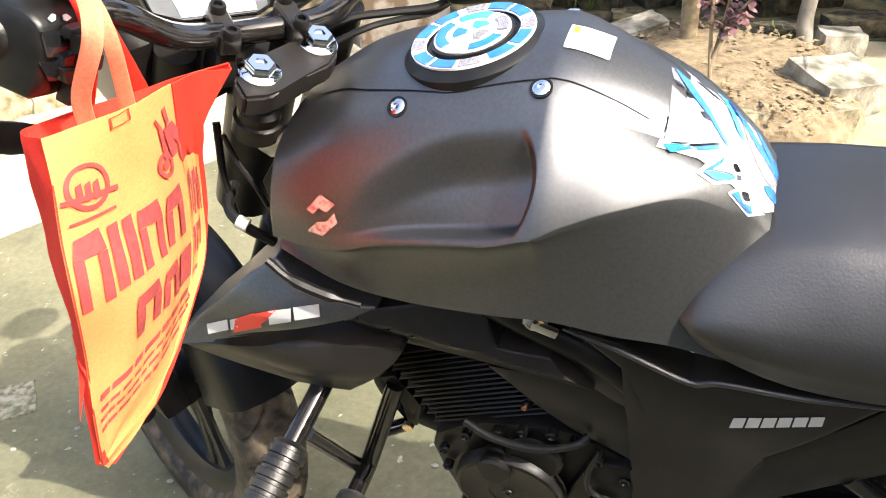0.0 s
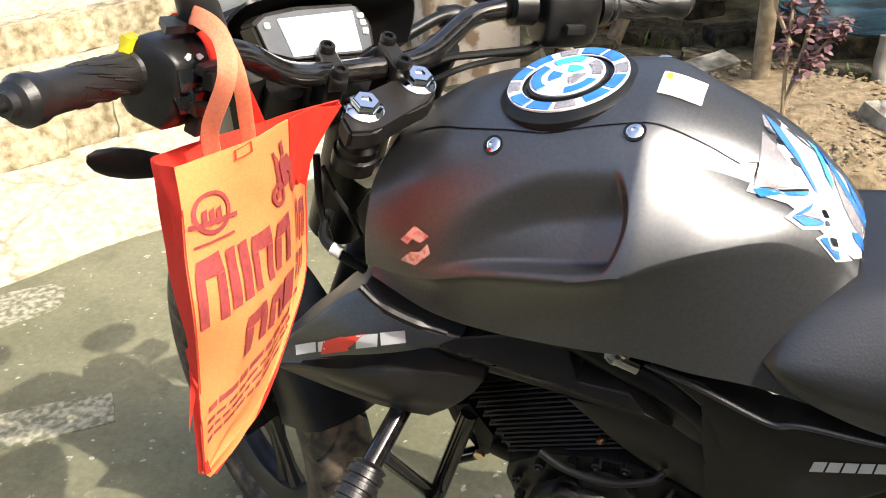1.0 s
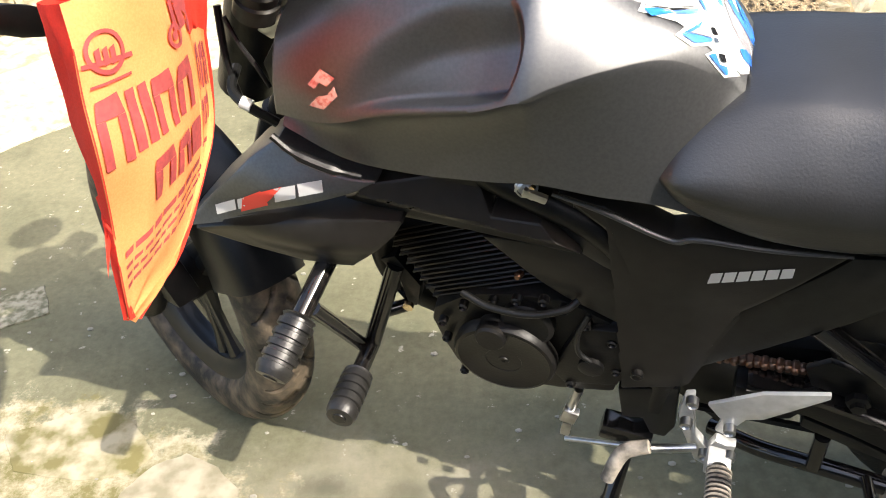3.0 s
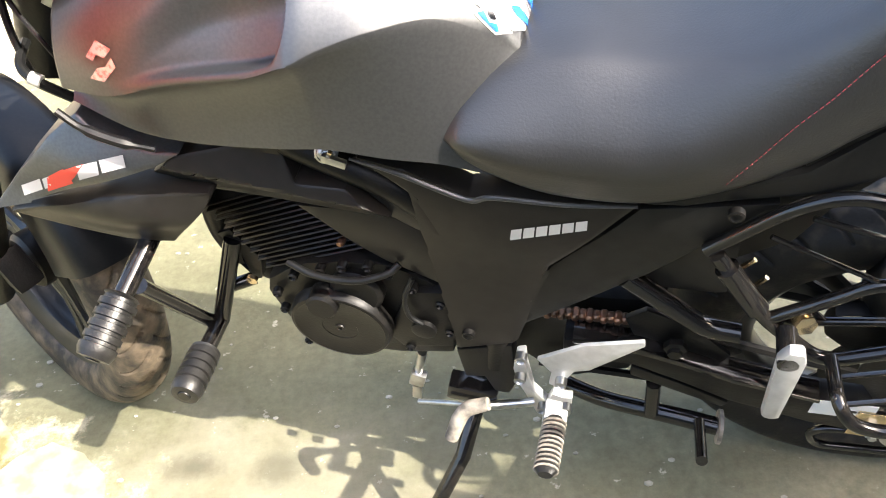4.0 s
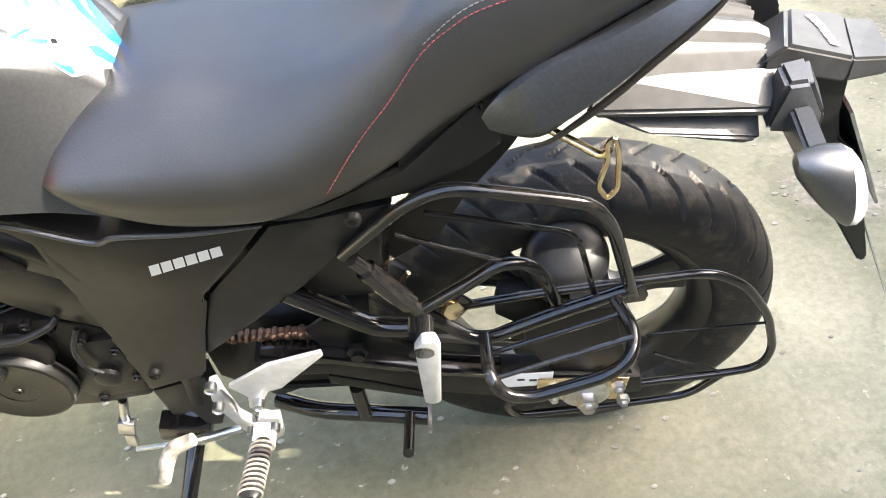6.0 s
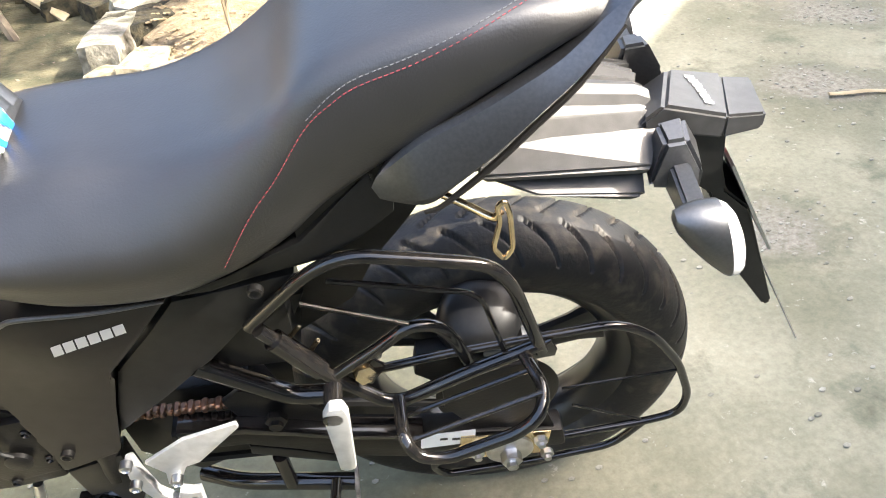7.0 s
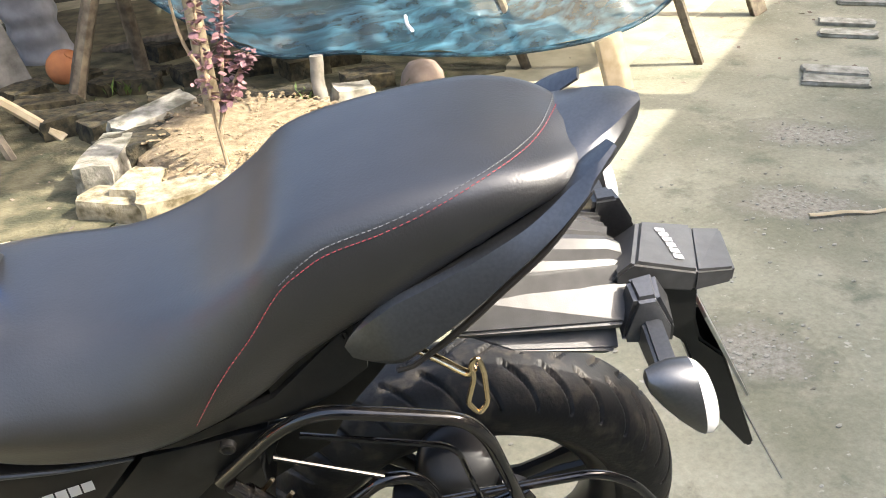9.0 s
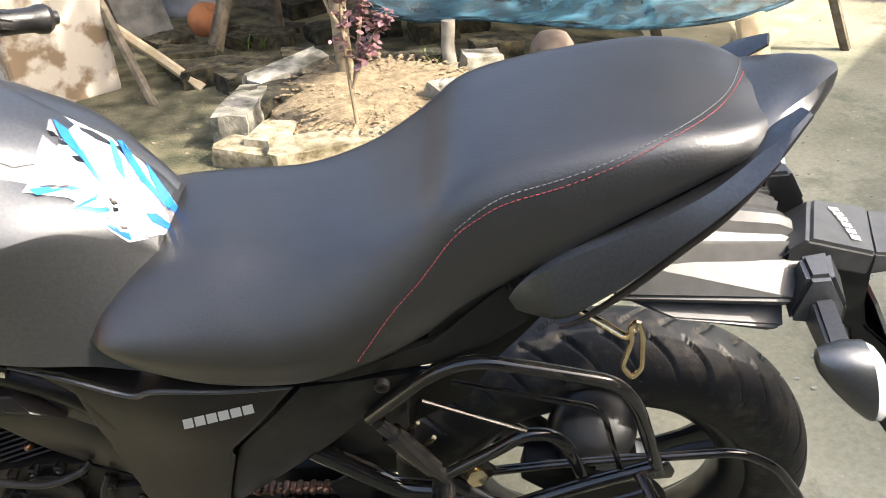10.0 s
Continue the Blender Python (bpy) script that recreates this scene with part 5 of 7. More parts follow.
part("stand_kick_peg", sweep([(0.433, -0.090, 0.256), (0.433, -0.165, 0.295)], .0075, 12), M_tube, mst)
part("stand_cross_tube", sweep([(0.367, -0.080, 0.326), (0.370, -0.080, 0.248)], .010, 12), M_tube, mst)

# swing arm, chain, rear parts
arm = part("swing_arm", slab([(.250, .425), (.342, .418), (.404, .400), (.460, .380), (.561, .358), (.648, .350), (.745, .332), (.752, .292), (.650, .288), (.560, .300), (.458, .328), (.390, .362), (.336, .385), (.250, .385)], -.094, .035, .006), M_engine, bike, "black box-section swing arm")
part("swing_arm", sweep(spline([(.235, .085, .375), (.50, .09, .352), (.70, .092, .305)], 4), .026, 12, flat=.6), M_engine, bike)
part("chain_case", slab([(.262, .440), (.342, .432), (.404, .411), (.460, .389), (.560, .367), (.560, .360), (.460, .381), (.404, .402), (.342, .421), (.262, .428)], -.100, .03, .002), M_tube, arm)
part("dropout_plate", slab([(.587, .470), (.692, .490), (.716, .392), (.735, .330), (.640, .335), (.589, .412)], -.088, .006, .002), M_engine, arm)
part("lower_chain_case", slab([(.336, .372), (.400, .345), (.462, .312), (.455, .300), (.395, .325), (.335, .352)], -.088, .02, .003), M_plastic, arm)
part("chain_guard_plate", slab([(0.322, 0.465), (0.345, 0.486), (0.399, 0.465), (0.450, 0.410), (0.432, 0.378), (0.339, 0.418)], -.08, .008, .002), M_engine, bike)
part("warning_label", slab([(0.556, 0.361), (0.627, 0.362), (0.626, 0.330), (0.554, 0.329)], -.0955, .001, 0), M_white, arm, "white label with unreadable print")
for k in range(4):
    part("print_bar", block((.585 + k * .016, -.0962, .348 - k * .003), (.010, .0008, .004), (0, 3, 0)), M_greyplastic, arm)
adj = part("chain_adjuster", lathe([(.032, -.01), (.032, .006), (.024, .010), (.0, .010)], (.672, -.098, .312), (0, -1, 0), 24), M_steel, arm)
part("axle_nut", lathe([(.014, 0), (.014, .014), (.008, .015), (.008, .022), (.0, .022)], (.672, -.108, .312), (0, -1, 0), 6), M_steel, adj)
part("adjuster_plate", block((.665, -.098, .320), (.12, .004, .055), (0, 4, 0), .002), M_brass, arm)
for p in ((.712, -.103, .335), (.722, -.103, .300), (.628, -.103, .32)):
    part("adjuster_bolt", lathe([(.009, 0), (.009, .008), (.005, .009), (.005, .014), (.0, .014)], p, (0, -1, 0), 6), M_steel, adj)
chain = part("drive_chain", sweep([(0.195, -0.065, 0.437), (0.331, -0.065, 0.447)], .003, 6), M_copper, bike, "oily drive chain")
for k in range(15):
    c = Vector((0.211, -0.067, 0.443)) + (Vector((0.331, -0.067, 0.447)) - Vector((0.211, -0.067, 0.443))) * (k / 14)
    part("chain_link", block(c, (.0105, .014 if k % 2 else .018, .012), (0, 3, 0), .003, seg=1), M_copper, chain)
part("chain_run", sweep([(0.331, -0.065, 0.447), (.66, -.066, .37)], .006, 6), M_engine, chain)
part("lower_chain_run", sweep([(0.214, -0.060, 0.309), (0.430, -0.060, 0.304)], .006, 6), M_engine, chain)
part("rear_sprocket", lathe([(.03, -.003), (.085, -.003), (.09, 0), (.085, .003), (.03, .003), (.03, -.003)], (.672, .005, .285), (0, 1, 0), 40), M_engine, bike)
part("rear_frame_tube", sweep(rounded([(0.316, -0.090, 0.562), (0.345, -0.090, 0.537), (0.411, -0.092, 0.484), (0.449, -0.095, 0.485)], .03), .0125, 12), M_tube, bike, "gloss black rear frame tube")
part("frame_nut", lathe([(.014, 0), (.014, .008), (.009, .010), (.009, .016), (.0, .016)], (0.383, -0.090, 0.438), (0, -1, 0), 6), M_engine, bike)
part("frame_gusset", slab([(0.332, 0.459), (0.426, 0.455), (0.464, 0.405), (0.432, 0.372), (0.325, 0.394)], -.070, .01, .002), M_engine, bike)
part("shock_spring", sweep([(.36 + .022 * math.cos(q) - .0000 * q, .022 * math.sin(q), .46 + .0042 * q) for q in (k * .35 for k in range(110))], .005, 6), M_engine, bike)
unit = part("rear_brake_unit", lathe([(.053, -.05), (.053, -.004), (.050, .010), (.041, .019), (.025, .024), (.0, .026)], (.645, -.016, .500), (.06, -.45, .89), 44), M_panel, bike, "satin black domed cover over the rear hub")
part("unit_slot", block((.662, -.064, .494), (.046, .016, .020), (62, 4, 0), .007), M_glassblack, unit)
part("unit_lug", block((.706, -.040, .474), (.044, .022, .014), (0, 35, 0), .006), M_tank, unit)
part("hub_carrier", slab([(.560, .455), (.700, .470), (.720, .400), (.600, .380), (.555, .420)], -.040, .03, .004), M_engine, bike)
part("wheel_shield", slab([(.449, .606), (.480, .650), (.509, .690), (.560, .716), (.588, .716), (.574, .690), (.556, .663), (.525, .621), (.494, .555), (.420, .500), (.385, .520), (.400, .600)], -.012, .006, .002), M_plastic, bike, "black splash shield ahead of the rear wheel")
# dark plate added to block bright ground showing between the parts
part("filler_plate", slab([(0.169, 0.448), (0.278, 0.452), (0.350, 0.459), (0.372, 0.380), (0.333, 0.295), (0.246, 0.251), (0.177, 0.317)], -.045, .05, .004), M_plastic, bike, "black filler plate added behind the foot rest")
# pillion foot rest and the side guard
pr = part("pillion_foot_rest", slab([(0.462, 0.606), (0.470, 0.622), (0.484, 0.622), (0.488, 0.606), (0.484, 0.502), (0.480, 0.497), (0.470, 0.497), (0.466, 0.502)], -.206, .014, .004), M_alu, bike, "folded aluminium pillion foot rest")
part("pillion_pivot", lathe([(.010, -.02), (.010, .02)], (0.472, -0.186, 0.603), (0, 1, 0), 16), M_tube, pr)
A1, A2, A3 = (0.402, -0.113, 0.642), (0.465, -0.112, 0.541), (0.519, -0.125, 0.503)
guard2 = part("side_guard", sweep(rounded([A1, A2, A3, (0.542, -0.125, 0.499), (0.617, -0.122, 0.537), (0.699, -0.115, 0.566)], .02), .0082, 12), M_tube, bike, "black tubular guard beside the rear wheel")
part("guard_sleeve", sweep([(0.414, -0.113, 0.623), (0.454, -0.112, 0.559)], .0125, 14), M_tube, guard2)
part("guard_top_tube", sweep(rounded([(0.392, -0.108, 0.641), (0.458, -0.108, 0.712), (0.501, -0.110, 0.738), (0.572, -0.115, 0.727), (0.641, -0.118, 0.711), (0.664, -0.118, 0.676), (0.700, -0.115, 0.552)], .03), .0074, 12), M_tube, guard2)
part("guard_loop", sweep(rounded([A2, (0.524, -0.110, 0.587), (0.555, -0.108, 0.615), (0.585, -0.105, 0.608), (0.604, -0.105, 0.579), (0.623, -0.105, 0.516)], .02), .0074, 12), M_tube, guard2)
part("guard_foot_board", sweep(rounded([(0.536, -0.130, 0.510), (0.537, -0.185, 0.517), (0.551, -0.200, 0.500), (0.582, -0.200, 0.490), (0.661, -0.200, 0.528), (0.685, -0.195, 0.550), (0.693, -0.165, 0.557), (0.678, -0.125, 0.562)], .02), .0074, 12), M_tube, guard2)
for a, b in (((0.540, -0.150, 0.504), (0.678, -0.145, 0.561)), ((0.541, -0.185, 0.509), (0.689, -0.175, 0.562))):
    part("board_rod", sweep([a, b], .0030, 8), M_tube, guard2)
part("guard_rod", sweep([(0.448, -0.105, 0.667), (0.555, -0.108, 0.618)], .0028, 8), M_tube, guard2)
part("guard_rod", sweep(rounded([(0.479, -0.105, 0.698), (0.622, -0.110, 0.662), (0.635, -0.110, 0.646), (0.660, -0.110, 0.547)], .012), .0032, 8), M_tube, guard2)
part("wheel_guard_loop", sweep(rounded([(0.489, -0.085, 0.503), (0.591, -0.090, 0.530), (0.706, -0.095, 0.551), (0.792, -0.095, 0.560), (0.838, -0.093, 0.526), (0.881, -0.090, 0.457), (0.910, -0.085, 0.372), (0.908, -0.080, 0.319), (0.860, -0.080, 0.306), (0.745, -0.085, 0.302), (0.581, -0.090, 0.285), (0.568, -0.090, 0.270), (0.581, -0.085, 0.230), (0.711, -0.080, 0.232), (0.824, -0.080, 0.252), (0.860, -0.080, 0.306)], .025), .0055, 10), M_tube, guard2)
part("guard_rod", sweep([(0.734, -0.100, 0.445), (0.881, -0.090, 0.442)], .0020, 6), M_tube, guard2)
part("guard_rod", sweep([(0.754, -0.090, 0.387), (0.856, -0.080, 0.312)], .0020, 6), M_tube, guard2)
part("guard_end_plate", slab([(0.682, 0.542), (0.711, 0.562), (0.719, 0.546), (0.717, 0.535), (0.690, 0.531)], -.112, .005, .001), M_tube, guard2)
for p, q in (((0.427, -0.100, 0.606), (0.441, -0.100, 0.624)), ((0.444, -0.100, 0.575), (0.457, -0.100, 0.597))):
    part("brass_stud", sweep([p, q], .0028, 10), M_brass, guard2)
part("brass_nut", lathe([(.012, -.006), (.012, .007), (.006, .008), (.0, .008)], (0.501, -0.118, 0.552), (.3, -1, .3), 6), M_brass, guard2)
part("guard_bracket", slab([(0.485, 0.553), (0.510, 0.558), (0.526, 0.541), (0.507, 0.508), (0.488, 0.518)], -.105, .004, .001), M_tube, guard2)
part("inner_case", slab([(0.356, 0.565), (0.405, 0.622), (0.447, 0.630), (0.396, 0.509), (0.356, 0.511)], -.06, .03, .004), M_plastic, bike)
part("battery_box", block((.35, -.02, .60), (.16, .12, .14), (0, 0, 0), .015), M_plastic, bike)
part("tail_frame", sweep([(.30, -.075, .70), (.42, -.08, .73), (.60, -.07, .80)], .011, 12), M_engine, bike)
part("tail_frame", sweep([(.30, .075, .70), (.42, .08, .73), (.60, .07, .80)], .011, 12), M_engine, bike)

# ---------------- shopping bag ----------------


def cloth(name, c1, c2):
    m = mat(name, c1, 0.85, 0.0, c2, 500, 0.25, 900)
    nt = m.node_tree
    b = nt.nodes["Principled BSDF"]
    tr = nt.nodes.new("ShaderNodeBsdfTranslucent")
    mx = nt.nodes.new("ShaderNodeMixShader")
    mx.inputs[0].default_value = 0.45
    src = b.inputs["Base Color"].links[0].from_socket
    nt.links.new(src, tr.inputs["Color"])
    nt.links.new(b.outputs[0], mx.inputs[1])
    nt.links.new(tr.outputs[0], mx.inputs[2])
    nt.links.new(mx.outputs[0], nt.nodes["Material Output"].inputs["Surface"])
    return m


M_bag = cloth("orange_bag_cloth", (0.88, 0.375, 0.135), (0.83, 0.33, 0.11))
# straps in a paler, pinker tone than the bag
M_strap = cloth("pale_strap_cloth", (0.95, 0.42, 0.25), (0.92, 0.34, 0.18))
M_bagred = cloth("red_bag_cloth", (0.82, 0.050, 0.025), (0.74, 0.040, 0.020))
M_print = mat("maroon_print", (0.20, 0.028, 0.03), 0.7, 0.0, (0.30, 0.045, 0.04), 220, contrast=(0.3, 0.7))
bag = thing("shopping_bag", "orange non-woven shopping bag with dark red print, hung on the handlebar", "bag", BIKE.copy())
BAG_A = [(-0.324, -0.240, 1.012), (-0.292, -0.280, 1.003), (-0.308, -0.280, 0.946), (-0.289, -0.305, 0.925), (-0.279, -0.320, 0.892), (-0.263, -0.340, 0.882), (-0.271, -0.370, 0.786)]
BAG_B = [(-0.256, -0.285, 1.043), (-0.249, -0.300, 1.018), (-0.246, -0.318, 0.984), (-0.238, -0.338, 0.951), (-0.253, -0.345, 0.890), (-0.259, -0.360, 0.842), (-0.268, -0.372, 0.790)]
BAG_C = [(-0.227, -0.185, 1.023), (-0.237, -0.190, 0.973), (-0.247, -0.195, 0.917), (-0.254, -0.210, 0.866), (-0.254, -0.240, 0.834), (-0.252, -0.300, 0.807), (-0.268, -0.371, 0.788)]
BAG_D = [(-0.215, -0.130, 1.003), (-0.242, -0.145, 0.953), (-0.258, -0.155, 0.895), (-0.261, -0.170, 0.852), (-0.260, -0.205, 0.829), (-0.253, -0.285, 0.807), (-0.270, -0.369, 0.785)]


def strip(P, Q, nu=18, nv=30, bulge=0.0, way=(0, -1, 0), seed=0):
    """Cloth between two edges, with soft folds."""
    p, q = spline(P, 6), spline(Q, 6)
    rows = []
    for k in range(len(p)):
        row = []
        for j in range(nu + 1):
            u = j / nu
            c = p[k].lerp(q[k], u)
            f = bulge * math.sin(math.pi * u) * min(1, (len(p) - 1 - k) / 12)
            w = noise.noise(Vector((u * 3 + seed, k * .12, seed * 1.7))) * .007 + noise.noise(Vector((u * 8, k * .3 + seed, 3))) * .0022
            row.append(c + Vector(way) * (f + w * math.sin(math.pi * min(1, u * 1.0))))
        rows.append(row)
    return rows


def sheet(rows, t=.0012):
    bm = skin(bmesh.new(), rows, closed_ring=False)
    bmesh.ops.recalc_face_normals(bm, faces=bm.faces)
    bmesh.ops.solidify(bm, geom=list(bm.faces), thickness=t)
    return bm


front_rows = strip(BAG_B, BAG_C, 18, 30, .010, (1, -.2, .1), 2)
front = part("front_panel", sheet(front_rows), M_bag, bag, "orange front panel with dark red print", sharp=80)
part("left_gusset", sheet(strip(BAG_A, BAG_B, 8, 30, .004, (-1, -.4, 0), 5)), M_bagred, bag, "bright red side gusset", sharp=80)
BAG_E = [tuple(Vector(c).lerp(Vector(d), 1 if k < 1 else .66)) for k, (c, d) in enumerate(zip(BAG_C, BAG_D))]
BAG_G = [tuple(Vector(e) + Vector((-.030, .050, 0)) * w) for e, w in zip(BAG_E, (.15, .7, 1, .8, .5, .25, .12))]
gus = strip(BAG_C, BAG_E, 10, 30, -.010, (.6, -.6, 0), 7)
part("back_gusset", sheet(strip(BAG_E, BAG_G, 8, 30, .0, (1, 0, 0), 8)), M_bagred, bag, "red side gusset turned to the tank", sharp=80)
part("right_gusset_top", sheet(gus[:9]), M_bagred, bag, "red upper side gusset", sharp=80)
part("right_gusset", sheet(gus[8:]), M_bag, bag, "orange side gusset with print", sharp=80)
back_rows = strip(BAG_G, BAG_A, 16, 30, .006, (.2, 1, 0), 9)
part("back_panel", sheet(back_rows), M_bagred, bag, "red back panel", sharp=80)
NK = len(front_rows) - 1
FRONT = front_rows


def on_front(u, v, off=.0019):
    """A place on the front panel, or past its edge on the side gusset: u across, v down."""
    front_rows = FRONT
    n_u = 18
    if u > 1:
        front_rows, n_u, u = gus, 10, (u - 1) * 2.2
    u, v = min(max(u, 0.0), .999), min(max(v, 0.0), .999)
    a, b = u * n_u, v * NK
    i, j = int(a), int(b)
    fu, fv = a - i, b - j
    p = front_rows[j][i].lerp(front_rows[j][i + 1], fu).lerp(front_rows[j + 1][i].lerp(front_rows[j + 1][i + 1], fu), fv)
    e1 = front_rows[j][i + 1] - front_rows[j][i]
    e2 = front_rows[j + 1][i] - front_rows[j][i]
    n = e1.cross(e2).normalized()
    if n.dot(SEEN - p) < 0:
        n = -n
    return p + n * off


def printed(pts, nm="print_block", steps=4, material=None):
    """A printed patch: a quad in panel coordinates."""
    (a, b, c, d) = [Vector((p[0], p[1], 0)) for p in pts]
    rows = [[on_front(*(a.lerp(b, i / steps).lerp(d.lerp(c, i / steps), j / steps)).xy) for i in range(steps + 1)] for j in range(steps + 1)]
    return part(nm, skin(bmesh.new(), rows, closed_ring=False), material or M_print, front)


def printed_disc(u, v, ru, rv, hole=0.0, nm="print_disc"):
    rows = []
    for r in (hole, (1 + hole) / 2, 1.0):
        rows.append([on_front(u + ru * max(r, .02) * math.cos(q), v + rv * max(r, .02) * math.sin(q)) for q in (2 * math.pi * k / 28 for k in range(28))])
    return part(nm, skin(bmesh.new(), rows, cap=False), M_print, front)


def bar_q(u0, v0, u1, v1, h, slant=0.0):
    return [(u0, v0), (u1, v1), (u1 + slant, v1 + h), (u0 + slant, v0 + h)]


# emblem and motorcycle pictogram
printed_disc(.20, .195, .15, .070, .80, "emblem_ring")
for k in range(3):
    printed(bar_q(.115 + k * .058, .190, .155 + k * .058, .182, .050, .0), "emblem_stripe", 2)
printed(bar_q(.02, .225, .40, .215, .014), "emblem_band", 3)
printed(bar_q(.05, .292, .36, .270, .008), "emblem_band", 3)
printed_disc(.79, .205, .080, .036, .66, "pictogram_wheel")
printed_disc(.79, .205, .030, .013, .0, "pictogram_hub")
printed_disc(.985, .185, .014, .030, .0, "pictogram_wheel")
printed([(.775, .100), (.815, .094), (.835, .190), (.795, .205)], "pictogram_fork", 3)
printed([(.82, .108), (.93, .092), (.99, .120), (.985, .165)], "pictogram_body", 4)
printed([(.835, .120), (.90, .120), (.96, .185), (.87, .195)], "pictogram_body", 4)
printed([(.745, .072), (.765, .066), (.815, .098), (.795, .106)], "pictogram_fork", 2)
printed([(.855, .050), (.885, .044), (.90, .092), (.87, .100)], "pictogram_mirror", 2)
# two lines of heavy lettering as plain blocks, then small print as bars
def glyph(u, w, v, h, dv, slot):
    """A heavy printed mark: a rounded block, open below when slot is set; dv is its rise across the width."""
    t = w * .30
    if not slot:
        printed([(u, v - h), (u + w, v - h - dv), (u + w, v + h - dv), (u, v + h)], "letter_block", 8)
        return
    printed([(u + t * .4, v - h), (u + w - t * .4, v - h - dv), (u + w, v - h * .35 - dv), (u, v - h * .35)], "letter_block", 6)
    printed([(u, v - h * .34), (u + t, v - h * .34 - dv * .3), (u + t, v + h - dv * .3), (u, v + h)], "letter_block", 6)
    printed([(u + w - t, v - h * .34 - dv * .7), (u + w, v - h * .34 - dv), (u + w, v + h - dv), (u + w - t, v + h - dv * .7)], "letter_block", 6)


LINE1 = ((.03, .21, True), (.27, .075, False), (.375, .075, False), (.48, .20, True), (.715, .20, True), (1.02, .13, True), (1.17, .11, True), (1.30, .12, True))
for u, w, slot in LINE1:
    glyph(u, w, .445 - .115 * min(u, 1.0), .102 - .040 * min(u, 1.0), .115 * w, slot)
LINE2 = ((.36, .23, True), (.62, .17, True), (.82, .15, False), (1.02, .13, True), (1.18, .12, True))
for u, w, slot in LINE2:
    glyph(u, w, .592 - .155 * (u - .38), .062 - .012 * u, .155 * w, slot)
rp = random.Random(8)
for k, (h, v0, end) in enumerate(((.020, .795, 1.25), (.012, .838, 1.10), (.012, .868, 1.05), (.014, .900, .95))):
    u = .08
    while u < end:
        w = rp.uniform(.05, .12) * (1.35 if k == 0 else 1.0)
        printed(bar_q(u, v0 - .215 * min(u, 1.05), u + w, v0 - .215 * min(u + w, 1.05), h), "small_print_bar", 3)
        u += w + .022
# handles: two flat straps looped over the bar
def strap(pts, w, way, nm, mt):
    P = spline(pts, 6)
    way = Vector(way).normalized()
    rows = []
    for i, p in enumerate(P):
        t = (P[min(i + 1, len(P) - 1)] - P[max(i - 1, 0)]).normalized()
        s = t.cross(way).normalized()
        rows.append([p - s * w / 2, p - s * w / 4 + way * .001, p, p + s * w / 4 + way * .001, p + s * w / 2])
    return part(nm, sheet(rows, .0018), mt, bag, "", sharp=80)


LOOKW = (.35, -.75, .55)
strap([(-0.258, -0.245, 1.020), (-0.250, -0.245, 1.050), (-0.222, -0.240, 1.094), (-0.240, -0.215, 1.111), (-0.276, -0.195, 1.113), (-0.313, -0.165, 1.091)], .014, LOOKW, "front_strap", M_strap)
strap([(-0.248, -0.215, 1.009), (-0.241, -0.215, 1.042), (-0.235, -0.215, 1.078), (-0.248, -0.205, 1.100), (-0.280, -0.190, 1.109), (-0.321, -0.160, 1.085)], .012, LOOKW, "front_strap", M_strap)
strap([(-0.307, -0.200, 0.996), (-0.279, -0.200, 1.044), (-0.267, -0.195, 1.079), (-0.282, -0.185, 1.099), (-0.311, -0.180, 1.098), (-0.323, -0.165, 1.079)], .013, LOOKW, "back_strap", M_bagred)
strap([(-0.270, -0.170, 0.999), (-0.270, -0.175, 1.036), (-0.272, -0.180, 1.073), (-0.284, -0.180, 1.094)], .012, LOOKW, "back_strap", M_bagred)
for k in range(2):
    printed(bar_q(.42, .012 + k * .030, .56, .000 + k * .030, .003), "stitch_line", 2, M_bagred)
for k in range(2):
    printed(bar_q(.42 + k * .13, .012 - k * .01, .435 + k * .13, .010 - k * .01, .033), "stitch_line", 2, M_bagred)

# ---------------- surroundings ----------------


